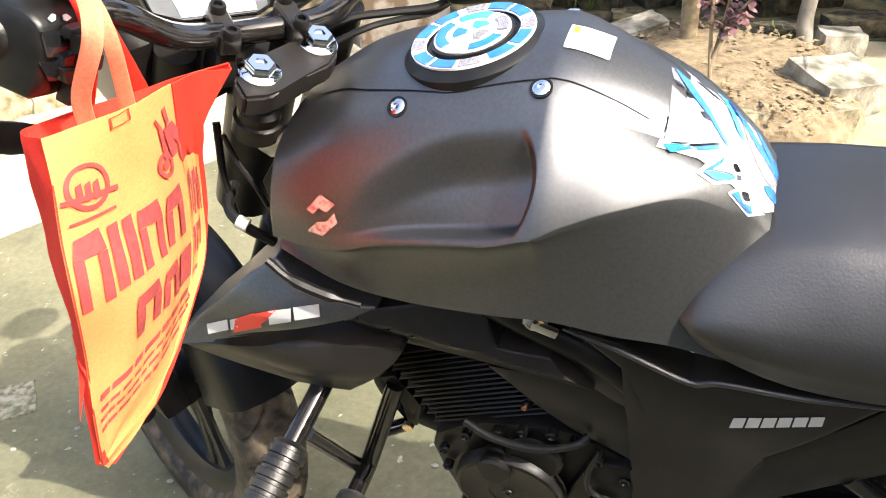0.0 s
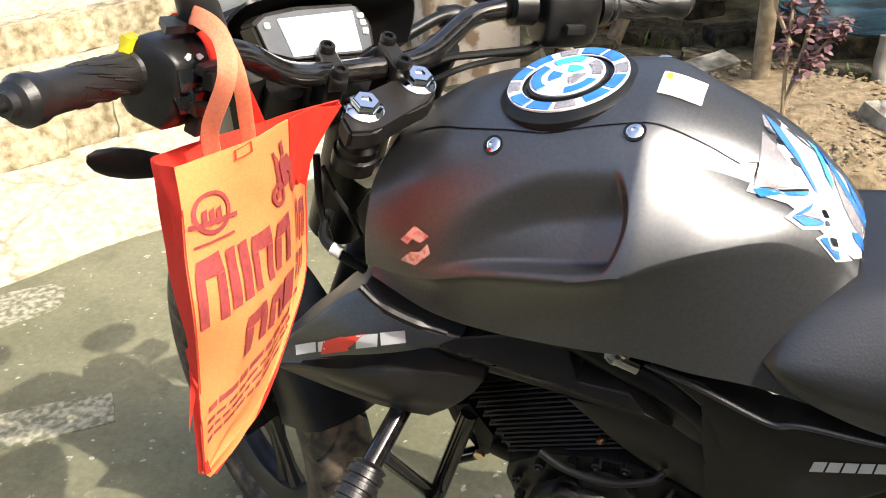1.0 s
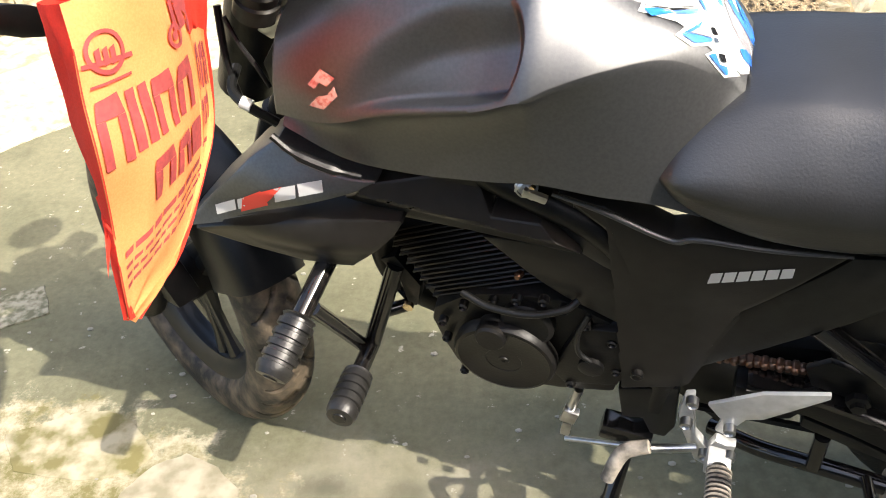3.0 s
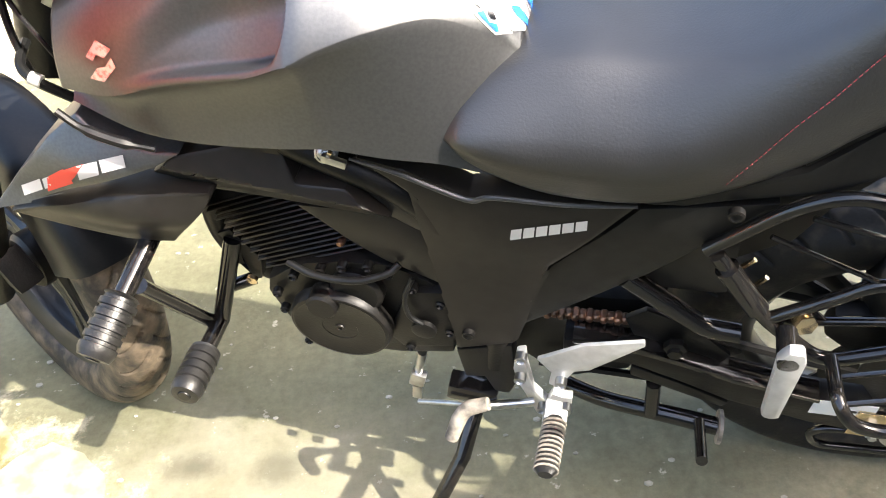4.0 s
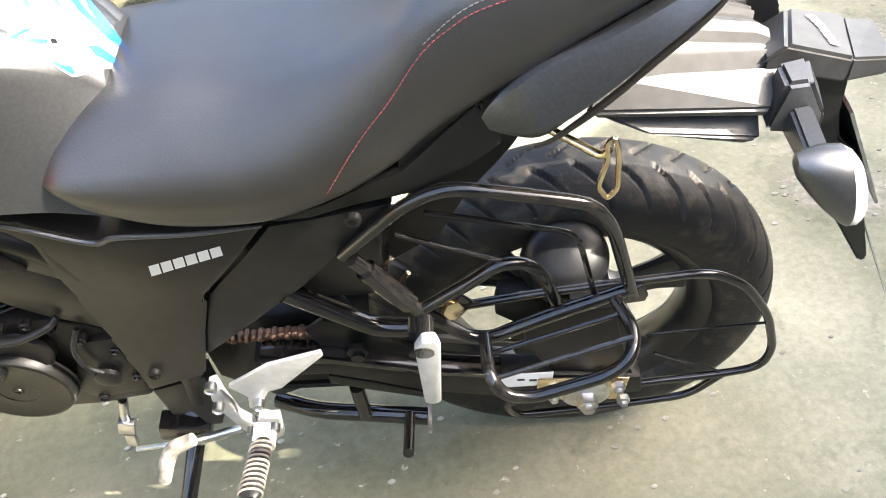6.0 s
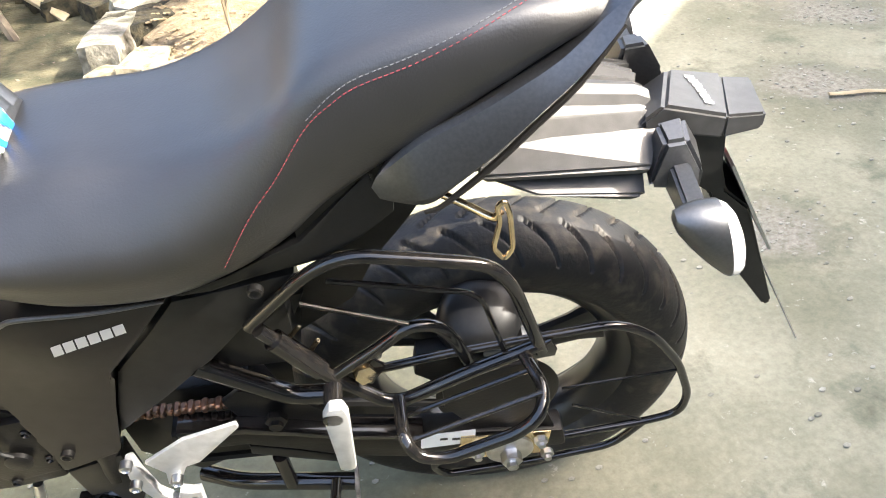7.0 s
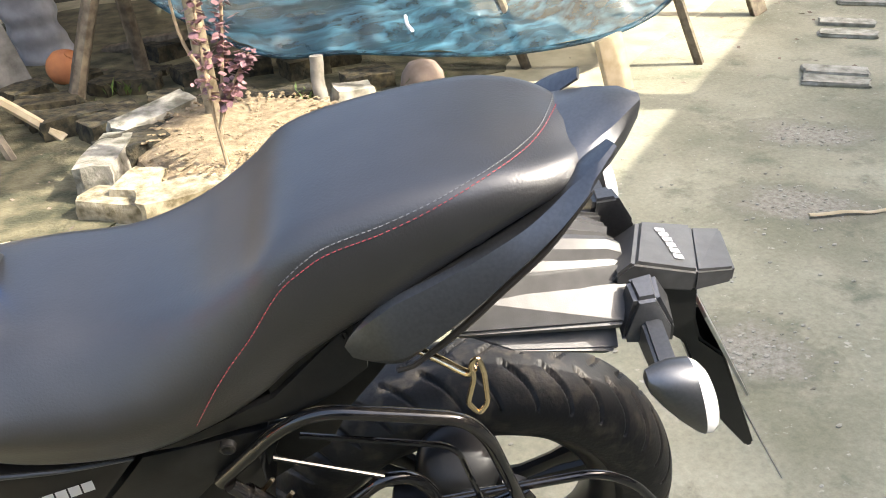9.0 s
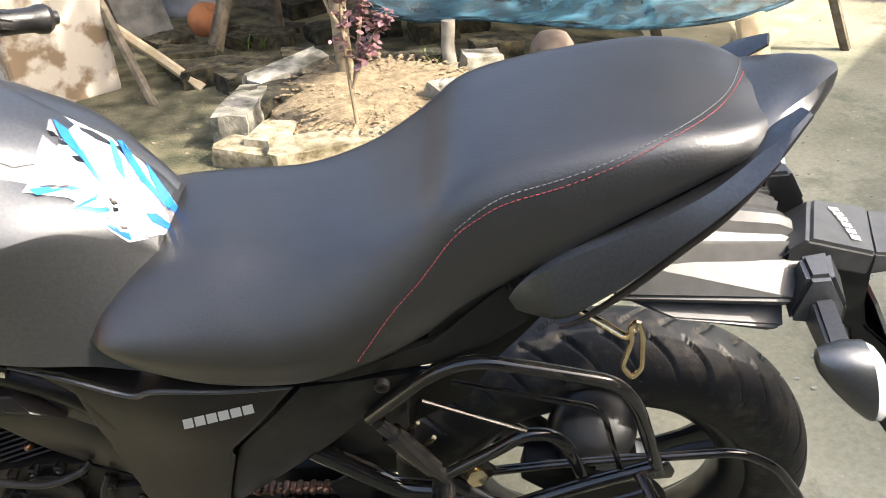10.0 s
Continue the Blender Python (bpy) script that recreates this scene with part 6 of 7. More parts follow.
def ground_mat():
    """Mossy concrete: broad blotches, fine grain, pale worn flecks."""
    m = bpy.data.materials.new("mossy_concrete")
    m.use_nodes = True
    nt = m.node_tree
    b = nt.nodes["Principled BSDF"]
    b.inputs["Roughness"].default_value = 0.88
    tc = nt.nodes.new("ShaderNodeTexCoord")

    def noise_ramp(scale, detail, lo, hi, c0, c1, rough=0.6):
        n = nt.nodes.new("ShaderNodeTexNoise")
        n.inputs["Scale"].default_value, n.inputs["Detail"].default_value, n.inputs["Roughness"].default_value = scale, detail, rough
        nt.links.new(tc.outputs["Object"], n.inputs["Vector"])
        r = nt.nodes.new("ShaderNodeValToRGB")
        r.color_ramp.elements[0].position, r.color_ramp.elements[1].position = lo, hi
        r.color_ramp.elements[0].color, r.color_ramp.elements[1].color = (*c0, 1), (*c1, 1)
        nt.links.new(n.outputs["Fac"], r.inputs["Fac"])
        return n, r

    def mixed(fac, a, c, mode="MIX"):
        x = nt.nodes.new("ShaderNodeMixRGB")
        x.blend_type = mode
        nt.links.new(fac, x.inputs[0]) if not isinstance(fac, float) else setattr(x.inputs[0], "default_value", fac)
        nt.links.new(a, x.inputs[1])
        nt.links.new(c, x.inputs[2])
        return x.outputs[0]

    _, base = noise_ramp(1.7, 8, .35, .68, (0.165, 0.162, 0.108), (0.320, 0.302, 0.222))
    _, fine = noise_ramp(60, 12, .32, .70, (0.78, 0.78, 0.76), (1.20, 1.20, 1.19), .75)
    col = mixed(1.0, base.outputs[0], fine.outputs[0], "MULTIPLY")
    # mossy tint and shade painted in towards the steps, paler concrete away from them
    sx = nt.nodes.new("ShaderNodeSeparateXYZ")
    nt.links.new(tc.outputs["Object"], sx.inputs[0])
    edge, _ = noise_ramp(2.3, 6, 0, 1, (0, 0, 0), (1, 1, 1))
    ad = nt.nodes.new("ShaderNodeMath")
    ad.operation = "MULTIPLY_ADD"
    ad.inputs[1].default_value = 1.6
    nt.links.new(edge.outputs["Fac"], ad.inputs[0])
    nt.links.new(sx.outputs["X"], ad.inputs[2])
    shade_mask = nt.nodes.new("ShaderNodeMapRange")
    shade_mask.interpolation_type = "SMOOTHSTEP"
    for nm, val in (("From Min", 2.1), ("From Max", .7), ("To Min", 0.0), ("To Max", 0.8)):
        shade_mask.inputs[nm].default_value = val
    nt.links.new(ad.outputs[0], shade_mask.inputs["Value"])
    shade_tint = nt.nodes.new("ShaderNodeRGB")
    shade_tint.outputs[0].default_value = (0.47, 0.47, 0.345, 1)
    shade_col = mixed(1.0, col, shade_tint.outputs[0], "MULTIPLY")
    col = mixed(shade_mask.outputs["Result"], col, shade_col)
    _, fl = noise_ramp(26, 6, .635, .665, (0, 0, 0), (1, 1, 1), .7)
    pale = nt.nodes.new("ShaderNodeRGB")
    pale.outputs[0].default_value = (0.36, 0.34, 0.27, 1)
    col = mixed(fl.outputs[0], col, pale.outputs[0])
    _, dk = noise_ramp(5.5, 12, .54, .72, (0, 0, 0), (0.75, 0.75, 0.75), .7)
    moss = nt.nodes.new("ShaderNodeRGB")
    moss.outputs[0].default_value = (0.062, 0.070, 0.040, 1)
    col = mixed(dk.outputs[0], col, moss.outputs[0])
    rag, _ = noise_ramp(7, 12, 0, 1, (0, 0, 0), (1, 1, 1), .72)

    def stain(c, radii, turn, lo, hi, most):
        """Mask of an oval with a crumbling edge on the ground."""
        mp = nt.nodes.new("ShaderNodeMapping")
        mp.vector_type = "TEXTURE"
        mp.inputs["Location"].default_value = (*c, 0)
        mp.inputs["Rotation"].default_value = (0, 0, radians(turn))
        mp.inputs["Scale"].default_value = (*radii, 1)
        nt.links.new(tc.outputs["Object"], mp.inputs["Vector"])
        ln = nt.nodes.new("ShaderNodeVectorMath")
        ln.operation = "LENGTH"
        nt.links.new(mp.outputs[0], ln.inputs[0])
        am = nt.nodes.new("ShaderNodeMath")
        am.operation = "MULTIPLY_ADD"
        am.inputs[1].default_value = 2.2
        nt.links.new(rag.outputs["Fac"], am.inputs[0])
        nt.links.new(ln.outputs["Value"], am.inputs[2])
        r = nt.nodes.new("ShaderNodeMapRange")
        r.interpolation_type = "SMOOTHSTEP"
        for nm, val in (("From Min", 1.1 + lo), ("From Max", 1.1 + hi), ("To Min", most), ("To Max", 0.0)):
            r.inputs[nm].default_value = val
        nt.links.new(am.outputs[0], r.inputs["Value"])
        return r.outputs["Result"]

    # pale mossy stone in front of the wheel, a paler tone of concrete beside it
    _, stone = noise_ramp(15, 14, .42, .60, (0.135, 0.118, 0.042), (0.36, 0.325, 0.225), .72)
    _, dry = noise_ramp(9, 12, .36, .66, (0.17, 0.152, 0.100), (0.27, 0.245, 0.185), .7)
    col = mixed(stain((-.10, .70), (.42, .26), -10, .60, 1.25, .55), col, dry.outputs[0])
    col = mixed(stain((-.72, .78), (.50, .28), -12, .80, 1.02, 1.0), col, stone.outputs[0])
    # oil spots
    oil = nt.nodes.new("ShaderNodeRGB")
    oil.outputs[0].default_value = (0.055, 0.055, 0.032, 1)
    col = mixed(stain((-.20, .845), (.060, .035), 0, .1, 1.3, .75), col, oil.outputs[0])
    col = mixed(stain((-.06, .825), (.050, .035), 0, .1, 1.3, .60), col, oil.outputs[0])
    # crumbled patches, darker round the edge
    _, crumb = noise_ramp(55, 14, .36, .66, (0.12, 0.108, 0.075), (0.35, 0.33, 0.275), .75)
    for c, r, turn in (((2.79, 2.02), (.27, .15), -35), ((2.36, 1.62), (.25, .17), -35), ((1.72, 1.10), (.19, .15), -35)):
        col = mixed(stain(c, r, turn, .90, 1.10, .28), col, oil.outputs[0])
        col = mixed(stain(c, (r[0] * .8, r[1] * .8), turn, .45, 1.15, .80), col, crumb.outputs[0])
    nt.links.new(col, b.inputs["Base Color"])
    n, _ = noise_ramp(70, 9, 0, 1, (0, 0, 0), (1, 1, 1), .7)
    bp = nt.nodes.new("ShaderNodeBump")
    bp.inputs["Strength"].default_value, bp.inputs["Distance"].default_value = 0.45, 0.003
    nt.links.new(n.outputs["Fac"], bp.inputs["Height"])
    nt.links.new(bp.outputs["Normal"], b.inputs["Normal"])
    return m


M_ground = ground_mat()
M_step = mat("worn_plaster", (0.25, 0.225, 0.145), 0.92, 0.0, (0.46, 0.415, 0.315), 34.0, 1.0, 48, detail=15, contrast=(.30, .66))
M_brick = mat("old_brick", (0.13, 0.105, 0.055), 0.92, 0.0, (0.40, 0.345, 0.235), 26.0, 0.9, 70, detail=12, contrast=(.34, .66), random_tint=.18)
# moss tones pulled darker to carry the shade these bricks lie in
M_shadebrick = mat("mossy_shade_dark_brick", (0.010, 0.010, 0.005), 0.95, 0.0, (0.085, 0.068, 0.034), 26.0, 0.95, 60, detail=14, contrast=(.38, .72), random_tint=.35)
M_stone = mat("weathered_block", (0.085, 0.08, 0.055), 0.92, 0.0, (0.36, 0.335, 0.275), 14.0, 0.9, 60, detail=10, random_tint=.15)
M_house = mat("house_plaster", (0.10, 0.095, 0.085), 0.9, 0.0, (0.14, 0.132, 0.115), 3.0, 0.3, 60)
M_soil = mat("dry_soil", (0.15, 0.11, 0.06), 0.95, 0.0, (0.28, 0.215, 0.13), 26, 1.0, 70, detail=10)
M_yard = mat("sandy_yard", (0.22, 0.198, 0.128), 0.95, 0.0, (0.36, 0.32, 0.222), 6, 0.8, 90, detail=15, contrast=(.34, .68))
M_patch = mat("mossy_pale_stone", (0.135, 0.118, 0.042), 0.9, 0.0, (0.36, 0.325, 0.225), 15, 0.7, 80, detail=14, contrast=(.42, .60))
M_scored = mat("pale_scored_stone", (0.20, 0.178, 0.115), 0.9, 0.0, (0.33, 0.30, 0.22), 24, 0.6, 90, detail=14, contrast=(.34, .60))
M_paver = mat("weathered_pale_brick", (0.17, 0.165, 0.125), 0.92, 0.0, (0.36, 0.345, 0.285), 20, 0.9, 80, detail=14, random_tint=.12)


def cracked(m, scale, width, col, warp=.12):
    """Adds thin dark cracks, warped so that they wander, to a material."""
    nt = m.node_tree
    b = nt.nodes["Principled BSDF"]
    src = b.inputs["Base Color"].links[0].from_socket
    tc = nt.nodes.new("ShaderNodeTexCoord")
    n = nt.nodes.new("ShaderNodeTexNoise")
    n.inputs["Scale"].default_value, n.inputs["Detail"].default_value = scale * 1.6, 8
    nt.links.new(tc.outputs["Object"], n.inputs["Vector"])
    mx = nt.nodes.new("ShaderNodeMixRGB")
    mx.blend_type = "ADD"
    mx.inputs[0].default_value = warp * 4
    nt.links.new(tc.outputs["Object"], mx.inputs[1])
    nt.links.new(n.outputs["Color"], mx.inputs[2])
    v = nt.nodes.new("ShaderNodeTexVoronoi")
    v.feature = "DISTANCE_TO_EDGE"
    v.inputs["Scale"].default_value = scale
    nt.links.new(mx.outputs[0], v.inputs["Vector"])
    r = nt.nodes.new("ShaderNodeMapRange")
    r.inputs["From Min"].default_value, r.inputs["From Max"].default_value = width * .3, width
    r.inputs["To Min"].default_value, r.inputs["To Max"].default_value = .55, 0.0
    nt.links.new(v.outputs["Distance"], r.inputs["Value"])
    c = nt.nodes.new("ShaderNodeMixRGB")
    c.inputs[2].default_value = (*col, 1)
    nt.links.new(r.outputs["Result"], c.inputs[0])
    nt.links.new(src, c.inputs[1])
    nt.links.new(c.outputs[0], b.inputs["Base Color"])
    return m


cracked(M_step, 1.5, .014, (0.16, 0.14, 0.08))
M_chalk = mat("flaking_white_cement", (0.11, 0.108, 0.062), 0.9, 0.0, (0.29, 0.275, 0.205), 60, 0.8, 60, detail=9, contrast=(.40, .62))
M_wood = mat("grey_timber", (0.08, 0.063, 0.042), 0.85, 0.0, (0.19, 0.155, 0.105), 22, 0.6, 90)
M_greyboard = mat("weathered_grey_board", (0.12, 0.108, 0.085), 0.85, 0.0, (0.26, 0.24, 0.20), 14, 0.6, 90, detail=10)
M_palewood = mat("pale_sawn_board", (0.36, 0.29, 0.17), 0.8, 0.0, (0.46, 0.38, 0.25), 20, 0.4, 90)
M_pole = mat("peeled_pole", (0.17, 0.135, 0.08), 0.8, 0.0, (0.32, 0.26, 0.17), 30, 0.6, 120)
M_clay = mat("orange_clay", (0.52, 0.20, 0.07), 0.8, 0.0, (0.40, 0.15, 0.06), 14, 0.4, 80)
M_oldclay = mat("old_clay", (0.13, 0.098, 0.072), 0.9, 0.0, (0.23, 0.175, 0.135), 14, 0.5, 80)
M_sack = mat("grey_plastic_sack", (0.20, 0.20, 0.21), 0.5, 0.0, (0.32, 0.32, 0.33), 9, 0.4, 60)
M_leafp = mat("purple_leaf", (0.13, 0.055, 0.06), 0.5, 0.0, (0.30, 0.17, 0.17), 30, random_tint=.3)
M_leafg = mat("green_leaf", (0.05, 0.10, 0.015), 0.55, 0.0, (0.12, 0.17, 0.03), 30)
M_bark = mat("thin_bark", (0.20, 0.15, 0.09), 0.85, 0.0, (0.30, 0.23, 0.15), 40, 0.4, 120)
M_plasterwall = mat("peeling_whitewash", (0.20, 0.145, 0.09), 0.9, 0.0, (0.46, 0.42, 0.35), 9.0, 0.7, 50, detail=10, contrast=(.42, .52))
# board tone kept dark to stand in for shade behind the bed
M_darkback = mat("shade_toned_boards", (0.035, 0.030, 0.022), 0.9, 0.0, (0.08, 0.07, 0.05), 6, 0.5, 60)
M_roof = mat("rusty_sheet", (0.16, 0.11, 0.08), 0.7, 0.3, (0.26, 0.20, 0.16), 6)


def net_mat():
    # stretched pale and dark streaks paint lit and shaded folds into the cloth
    m = mat("blue_net_cloth", (0.006, 0.034, 0.050), 0.5, 0.0, (0.075, 0.215, 0.29), 3.4, 0.6, 160, detail=14, contrast=(.46, .80))
    nt = m.node_tree
    b = nt.nodes["Principled BSDF"]
    b.inputs["Alpha"].default_value = 0.82
    mp = nt.nodes.new("ShaderNodeMapping")
    mp.inputs["Scale"].default_value = (0.5, 7.0, 7.0)
    tc = [n for n in nt.nodes if n.bl_idname == "ShaderNodeTexCoord"][0]
    for n in nt.nodes:
        if n.bl_idname == "ShaderNodeTexNoise" and n.inputs["Scale"].default_value < 10:
            nt.links.new(mp.outputs[0], n.inputs["Vector"])
    nt.links.new(tc.outputs["Object"], mp.inputs["Vector"])
    return m


M_net = net_mat()

bm = bmesh.new()
bmesh.ops.create_grid(bm, x_segments=2, y_segments=2, size=60)
ground = tagged(part("ground", bm, M_ground), "mossy grey-green concrete yard", "ground", kind="structure")


def ragged(outline, z, h, seed, n=10, amp=.05):
    """A flat patch with a broken edge, h thick, on the ground."""
    P = spline(outline, n, True)
    bm = bmesh.new()
    c = sum(P, Vector((0, 0, 0))) / len(P)
    top, low = [], []
    for i, p in enumerate(P):
        k = 1 + amp * noise.noise(Vector((p.x * 9, p.y * 9, seed))) + amp * .8 * noise.noise(Vector((p.x * 31, p.y * 31, seed)))
        q = c + (p - c) * k
        top.append(bm.verts.new((q.x, q.y, z + h)))
        low.append(bm.verts.new((c.x + (q.x - c.x) * 1.01, c.y + (q.y - c.y) * 1.01, z - .004)))
    f = bm.faces.new(top)
    for i in range(len(P)):
        j = (i + 1) % len(P)
        bm.faces.new((low[i], low[j], top[j], top[i]))
    bmesh.ops.triangulate(bm, faces=[f])
    return bm


def broken(outline, z, h, seed, amp=.035):
    """A flat slab with straight sides and chipped edges."""
    O = [Vector(p) for p in outline]
    P = []
    for a, c in zip(O, O[1:] + O[:1]):
        n = max(2, int((c - a).length / .012))
        P += [a.lerp(c, k / n) for k in range(n)]
    c = sum(P, Vector((0, 0, 0))) / len(P)
    bm = bmesh.new()
    rings = []
    for s_, zz in ((1.0, z - .003), (1.0, z + h * .4), (.985, z + h), (.5, z + h * 1.1), (.02, z + h * 1.1)):
        ring = []
        for p in P:
            k = 1 + amp * noise.noise(Vector((p.x * 14, p.y * 14, seed))) + amp * .7 * noise.noise(Vector((p.x * 50, p.y * 50, seed)))
            ring.append((c.x + (p.x - c.x) * k * s_, c.y + (p.y - c.y) * k * s_, zz))
        rings.append(ring)
    return skin(bm, rings)


yard = tagged(part("yard_soil", ragged([(-.55, 3.0, 0), (.1, 2.55, 0), (.9, 2.1, 0), (1.6, 2.18, 0), (2.1, 2.52, 0), (3.0, 3.25, 0), (5.0, 4.8, 0), (5, 7, 0), (1, 8, 0), (-1.2, 6, 0)], 0, .005, 1, 8, .04), M_yard), "dry sandy soil round the plant bed", "soil", kind="structure")
# mossy soil with the shade round the bed darkened into its colour
M_shadesoil = mat("mossy_shade_soil", (0.035, 0.036, 0.016), 0.95, 0.0, (0.135, 0.118, 0.066), 9, 1.0, 80, detail=15, contrast=(.36, .64))
tagged(part("shade_soil", ragged([(-.75, 3.25, 0), (-.30, 2.80, 0), (.28, 2.50, 0), (.44, 2.62, 0), (.42, 2.95, 0), (.58, 3.30, 0), (1.0, 3.45, 0), (1.9, 3.25, 0), (2.3, 3.5, 0), (2.6, 5.2, 0), (.8, 5.9, 0), (-.7, 5.2, 0)], 0, .010, 6, 8, .05), M_shadesoil), "mossy soil behind and beside the plant bed, darkened for shade", "soil", kind="structure")
tagged(part("cement_patch", ragged([(-1.147, 1.324, 0.000), (-1.140, 1.336, 0.000), (-1.037, 1.380, 0.000), (-0.927, 1.416, 0.000), (-0.911, 1.412, 0.000), (-0.874, 1.339, 0.000), (-0.876, 1.320, 0.000), (-0.983, 1.274, 0.000), (-1.079, 1.232, 0.000), (-1.094, 1.235, 0.000)], 0, .004, 4, 8, .05), M_chalk), "flaking white cement patch flush with the yard", "patch", kind="structure")
tagged(part("cement_patch", ragged([(-1.478, 1.713, 0), (-1.465, 1.798, 0), (-1.287, 1.872, 0), (-1.230, 1.777, 0), (-1.301, 1.693, 0), (-1.416, 1.636, 0)], 0, .004, 9, 8, .10), M_chalk), "flaking white cement patch near the steps", "patch", kind="structure")
PAVE = ([(-0.823, 0.991, 0), (-0.767, 1.010, 0), (-0.702, 1.037, 0), (-0.638, 1.040, 0), (-0.585, 1.015, 0), (-0.520, 0.930, 0), (-0.545, 0.890, 0), (-0.640, 0.880, 0), (-0.770, 0.905, 0)],
        [(-0.515, 0.905, 0), (-0.460, 0.930, 0), (-0.395, 0.900, 0), (-0.350, 0.850, 0), (-0.330, 0.760, 0), (-0.560, 0.770, 0), (-0.555, 0.850, 0)])
for k, o in enumerate(PAVE):
    tagged(part("stone_slab", broken(o, 0, .0022, 7 + k, .05), (M_patch, M_scored)[k]), ("mossy cream stone slab let into the yard", "pale scored stone slab let into the yard")[k], "slab", kind="structure")


def rock(c, size, rz, mt, nm="stone", seed=0, tilt=(0, 0), label="", cat="stone", group=""):
    """A rough block: broken edges and uneven faces."""
    bm = bmesh.new()
    bmesh.ops.create_cube(bm, size=1.0)
    bmesh.ops.subdivide_edges(bm, edges=bm.edges, cuts=3, use_grid_fill=True)
    m = Matrix.Translation(c) @ Matrix.Rotation(radians(rz), 4, "Z") @ Matrix.Rotation(radians(tilt[0]), 4, "X") @ Matrix.Rotation(radians(tilt[1]), 4, "Y")
    for v in bm.verts:
        r = Vector(v.co)
        k = max(abs(r.x), abs(r.y), abs(r.z)) * 2
        s = r.normalized() * .5 * 1.25
        q = r.lerp(s, .10)
        d = noise.noise_vector(r * 2.3 + Vector((seed * 3.1, seed, 7))) * .07
        q = q + d
        v.co = m @ Vector((q.x * size[0], q.y * size[1], q.z * size[2]))
    ob = part(nm, bm, mt, None, sharp=28)
    return tagged(ob, label, cat, group)


# steps: a worn apron and two brick courses with plastered treads
SA = math.degrees(math.atan2(.62, .68))
SD = Vector((math.cos(radians(SA)), math.sin(radians(SA)), 0))
SN = Vector((-SD.y, SD.x, 0))
S0 = Vector((-1.34, 1.98, 0))
steps = thing("steps", "worn plastered brick steps in full sun", "steps", kind="structure")


def sloped(a0, z0, a1, z1, thick, nm, mt, n=60, m=14, amp=.012, l0=-4.0, l1=1.6):
    """A worn sheet between two lines parallel to the steps."""
    bm = bmesh.new()
    rows = []
    for i in range(n + 1):
        s = l0 + (l1 - l0) * i / n
        row = []
        for j in range(m + 1):
            t = j / m
            p = S0 + SD * s + SN * (a0 + (a1 - a0) * t + .03 * noise.noise(Vector((s * 3, t * 2, a0))) * (1 if j == 0 else .3))
            z = z0 + (z1 - z0) * t + amp * noise.noise(Vector((s * 4, t * 6, a0 * 5 + 1))) + amp * .6 * noise.noise(Vector((s * 13, t * 15, 2)))
            row.append((p.x, p.y, z))
        rows.append(row)
    skin(bm, rows, closed_ring=False)
    bmesh.ops.recalc_face_normals(bm, faces=bm.faces)
    r = bmesh.ops.extrude_face_region(bm, geom=list(bm.faces))
    bmesh.ops.translate(bm, verts=[v for v in r["geom"] if isinstance(v, bmesh.types.BMVert)], vec=(0, 0, -thick))
    return part(nm, bm, mt, steps)


sloped(0.0, .006, .62, .10, .12, "apron", M_step)
sloped(.66, .235, 1.28, .25, .22, "tread", M_step)
sloped(1.32, .395, 2.2, .41, .38, "tread", M_step)
sloped(2.2, .60, 4.5, .62, .6, "tread", M_step)


def course(a, z, h, depth, seed):
    s = -3.4
    rnd = random.Random(seed)
    while s < 1.6:
        l = rnd.uniform(.16, .42)
        p = S0 + SD * (s + l / 2) + SN * (a + depth / 2 + rnd.uniform(-.012, .012))
        bm = bmesh.new()
        bmesh.ops.create_cube(bm, size=1.0)
        bmesh.ops.subdivide_edges(bm, edges=bm.edges, cuts=2, use_grid_fill=True)
        m = Matrix.Translation((p.x, p.y, z)) @ Matrix.Rotation(radians(SA + rnd.uniform(-2, 2)), 4, "Z")
        for v in bm.verts:
            q = Vector(v.co).lerp(Vector(v.co).normalized() * .62, .14) + noise.noise_vector(Vector(v.co) * 2 + Vector((s, seed, 0))) * .07
            v.co = m @ Vector((q.x * 1.14 * l, q.y * depth, q.z * h))
        part("brick", bm, M_brick, steps, sharp=30)
        s += l


course(.60, .165, .15, .12, 3)
course(1.27, .325, .16, .12, 5)
course(2.15, .50, .19, .12, 8)

# old whitewashed pillar; behind the plant bed an added wall coloured dark for shade
tagged(part("pillar", block((-.30, 3.62, .9), (.42, .34, 1.8), (0, 0, 28), .03, seg=3), M_plasterwall), "old pillar with peeling whitewash", "pillar", kind="structure")
tagged(part("wall_back", block((1.6, 6.3, 1.2), (9, .12, 2.4), (0, 0, 4), .01), M_darkback), "board wall added behind the bed, coloured dark for shade", "wall", kind="structure")
tagged(part("wall_side", block((-4.3, 6.5, 1.5), (5.5, .2, 3.0), (0, 0, 42), .01), M_plasterwall), "old plastered wall above the steps", "wall", kind="structure")
# unseen roof slab, added overhead to make shade at the back
tagged(part("shade_roof", block((1.9, 5.6, 2.15), (6.5, 2.6, .05), (8, 0, 4), .005), M_roof), "unseen rusty sheet roof added for shade", "roof", kind="structure")
# house behind the viewer, unseen, set so that its eave shades the yard
HD = Vector((.80, .60, 0))
HN = Vector((.60, -.80, 0))
E0 = Vector((2.39, 2.25, 0)) + Vector((.92, -.60, 0)) * 3.0
hc = E0 + HN * .9
house = thing("house", "plain plastered house with a deep eave", "house", kind="structure")
# wall and roof run on leftwards to keep low sky out of reflections
hw = hc - HD * 6
part("wall", block((hw.x, hw.y, 1.5), (28, .25, 3.0), (0, 0, 36.87), .01), M_house, house)
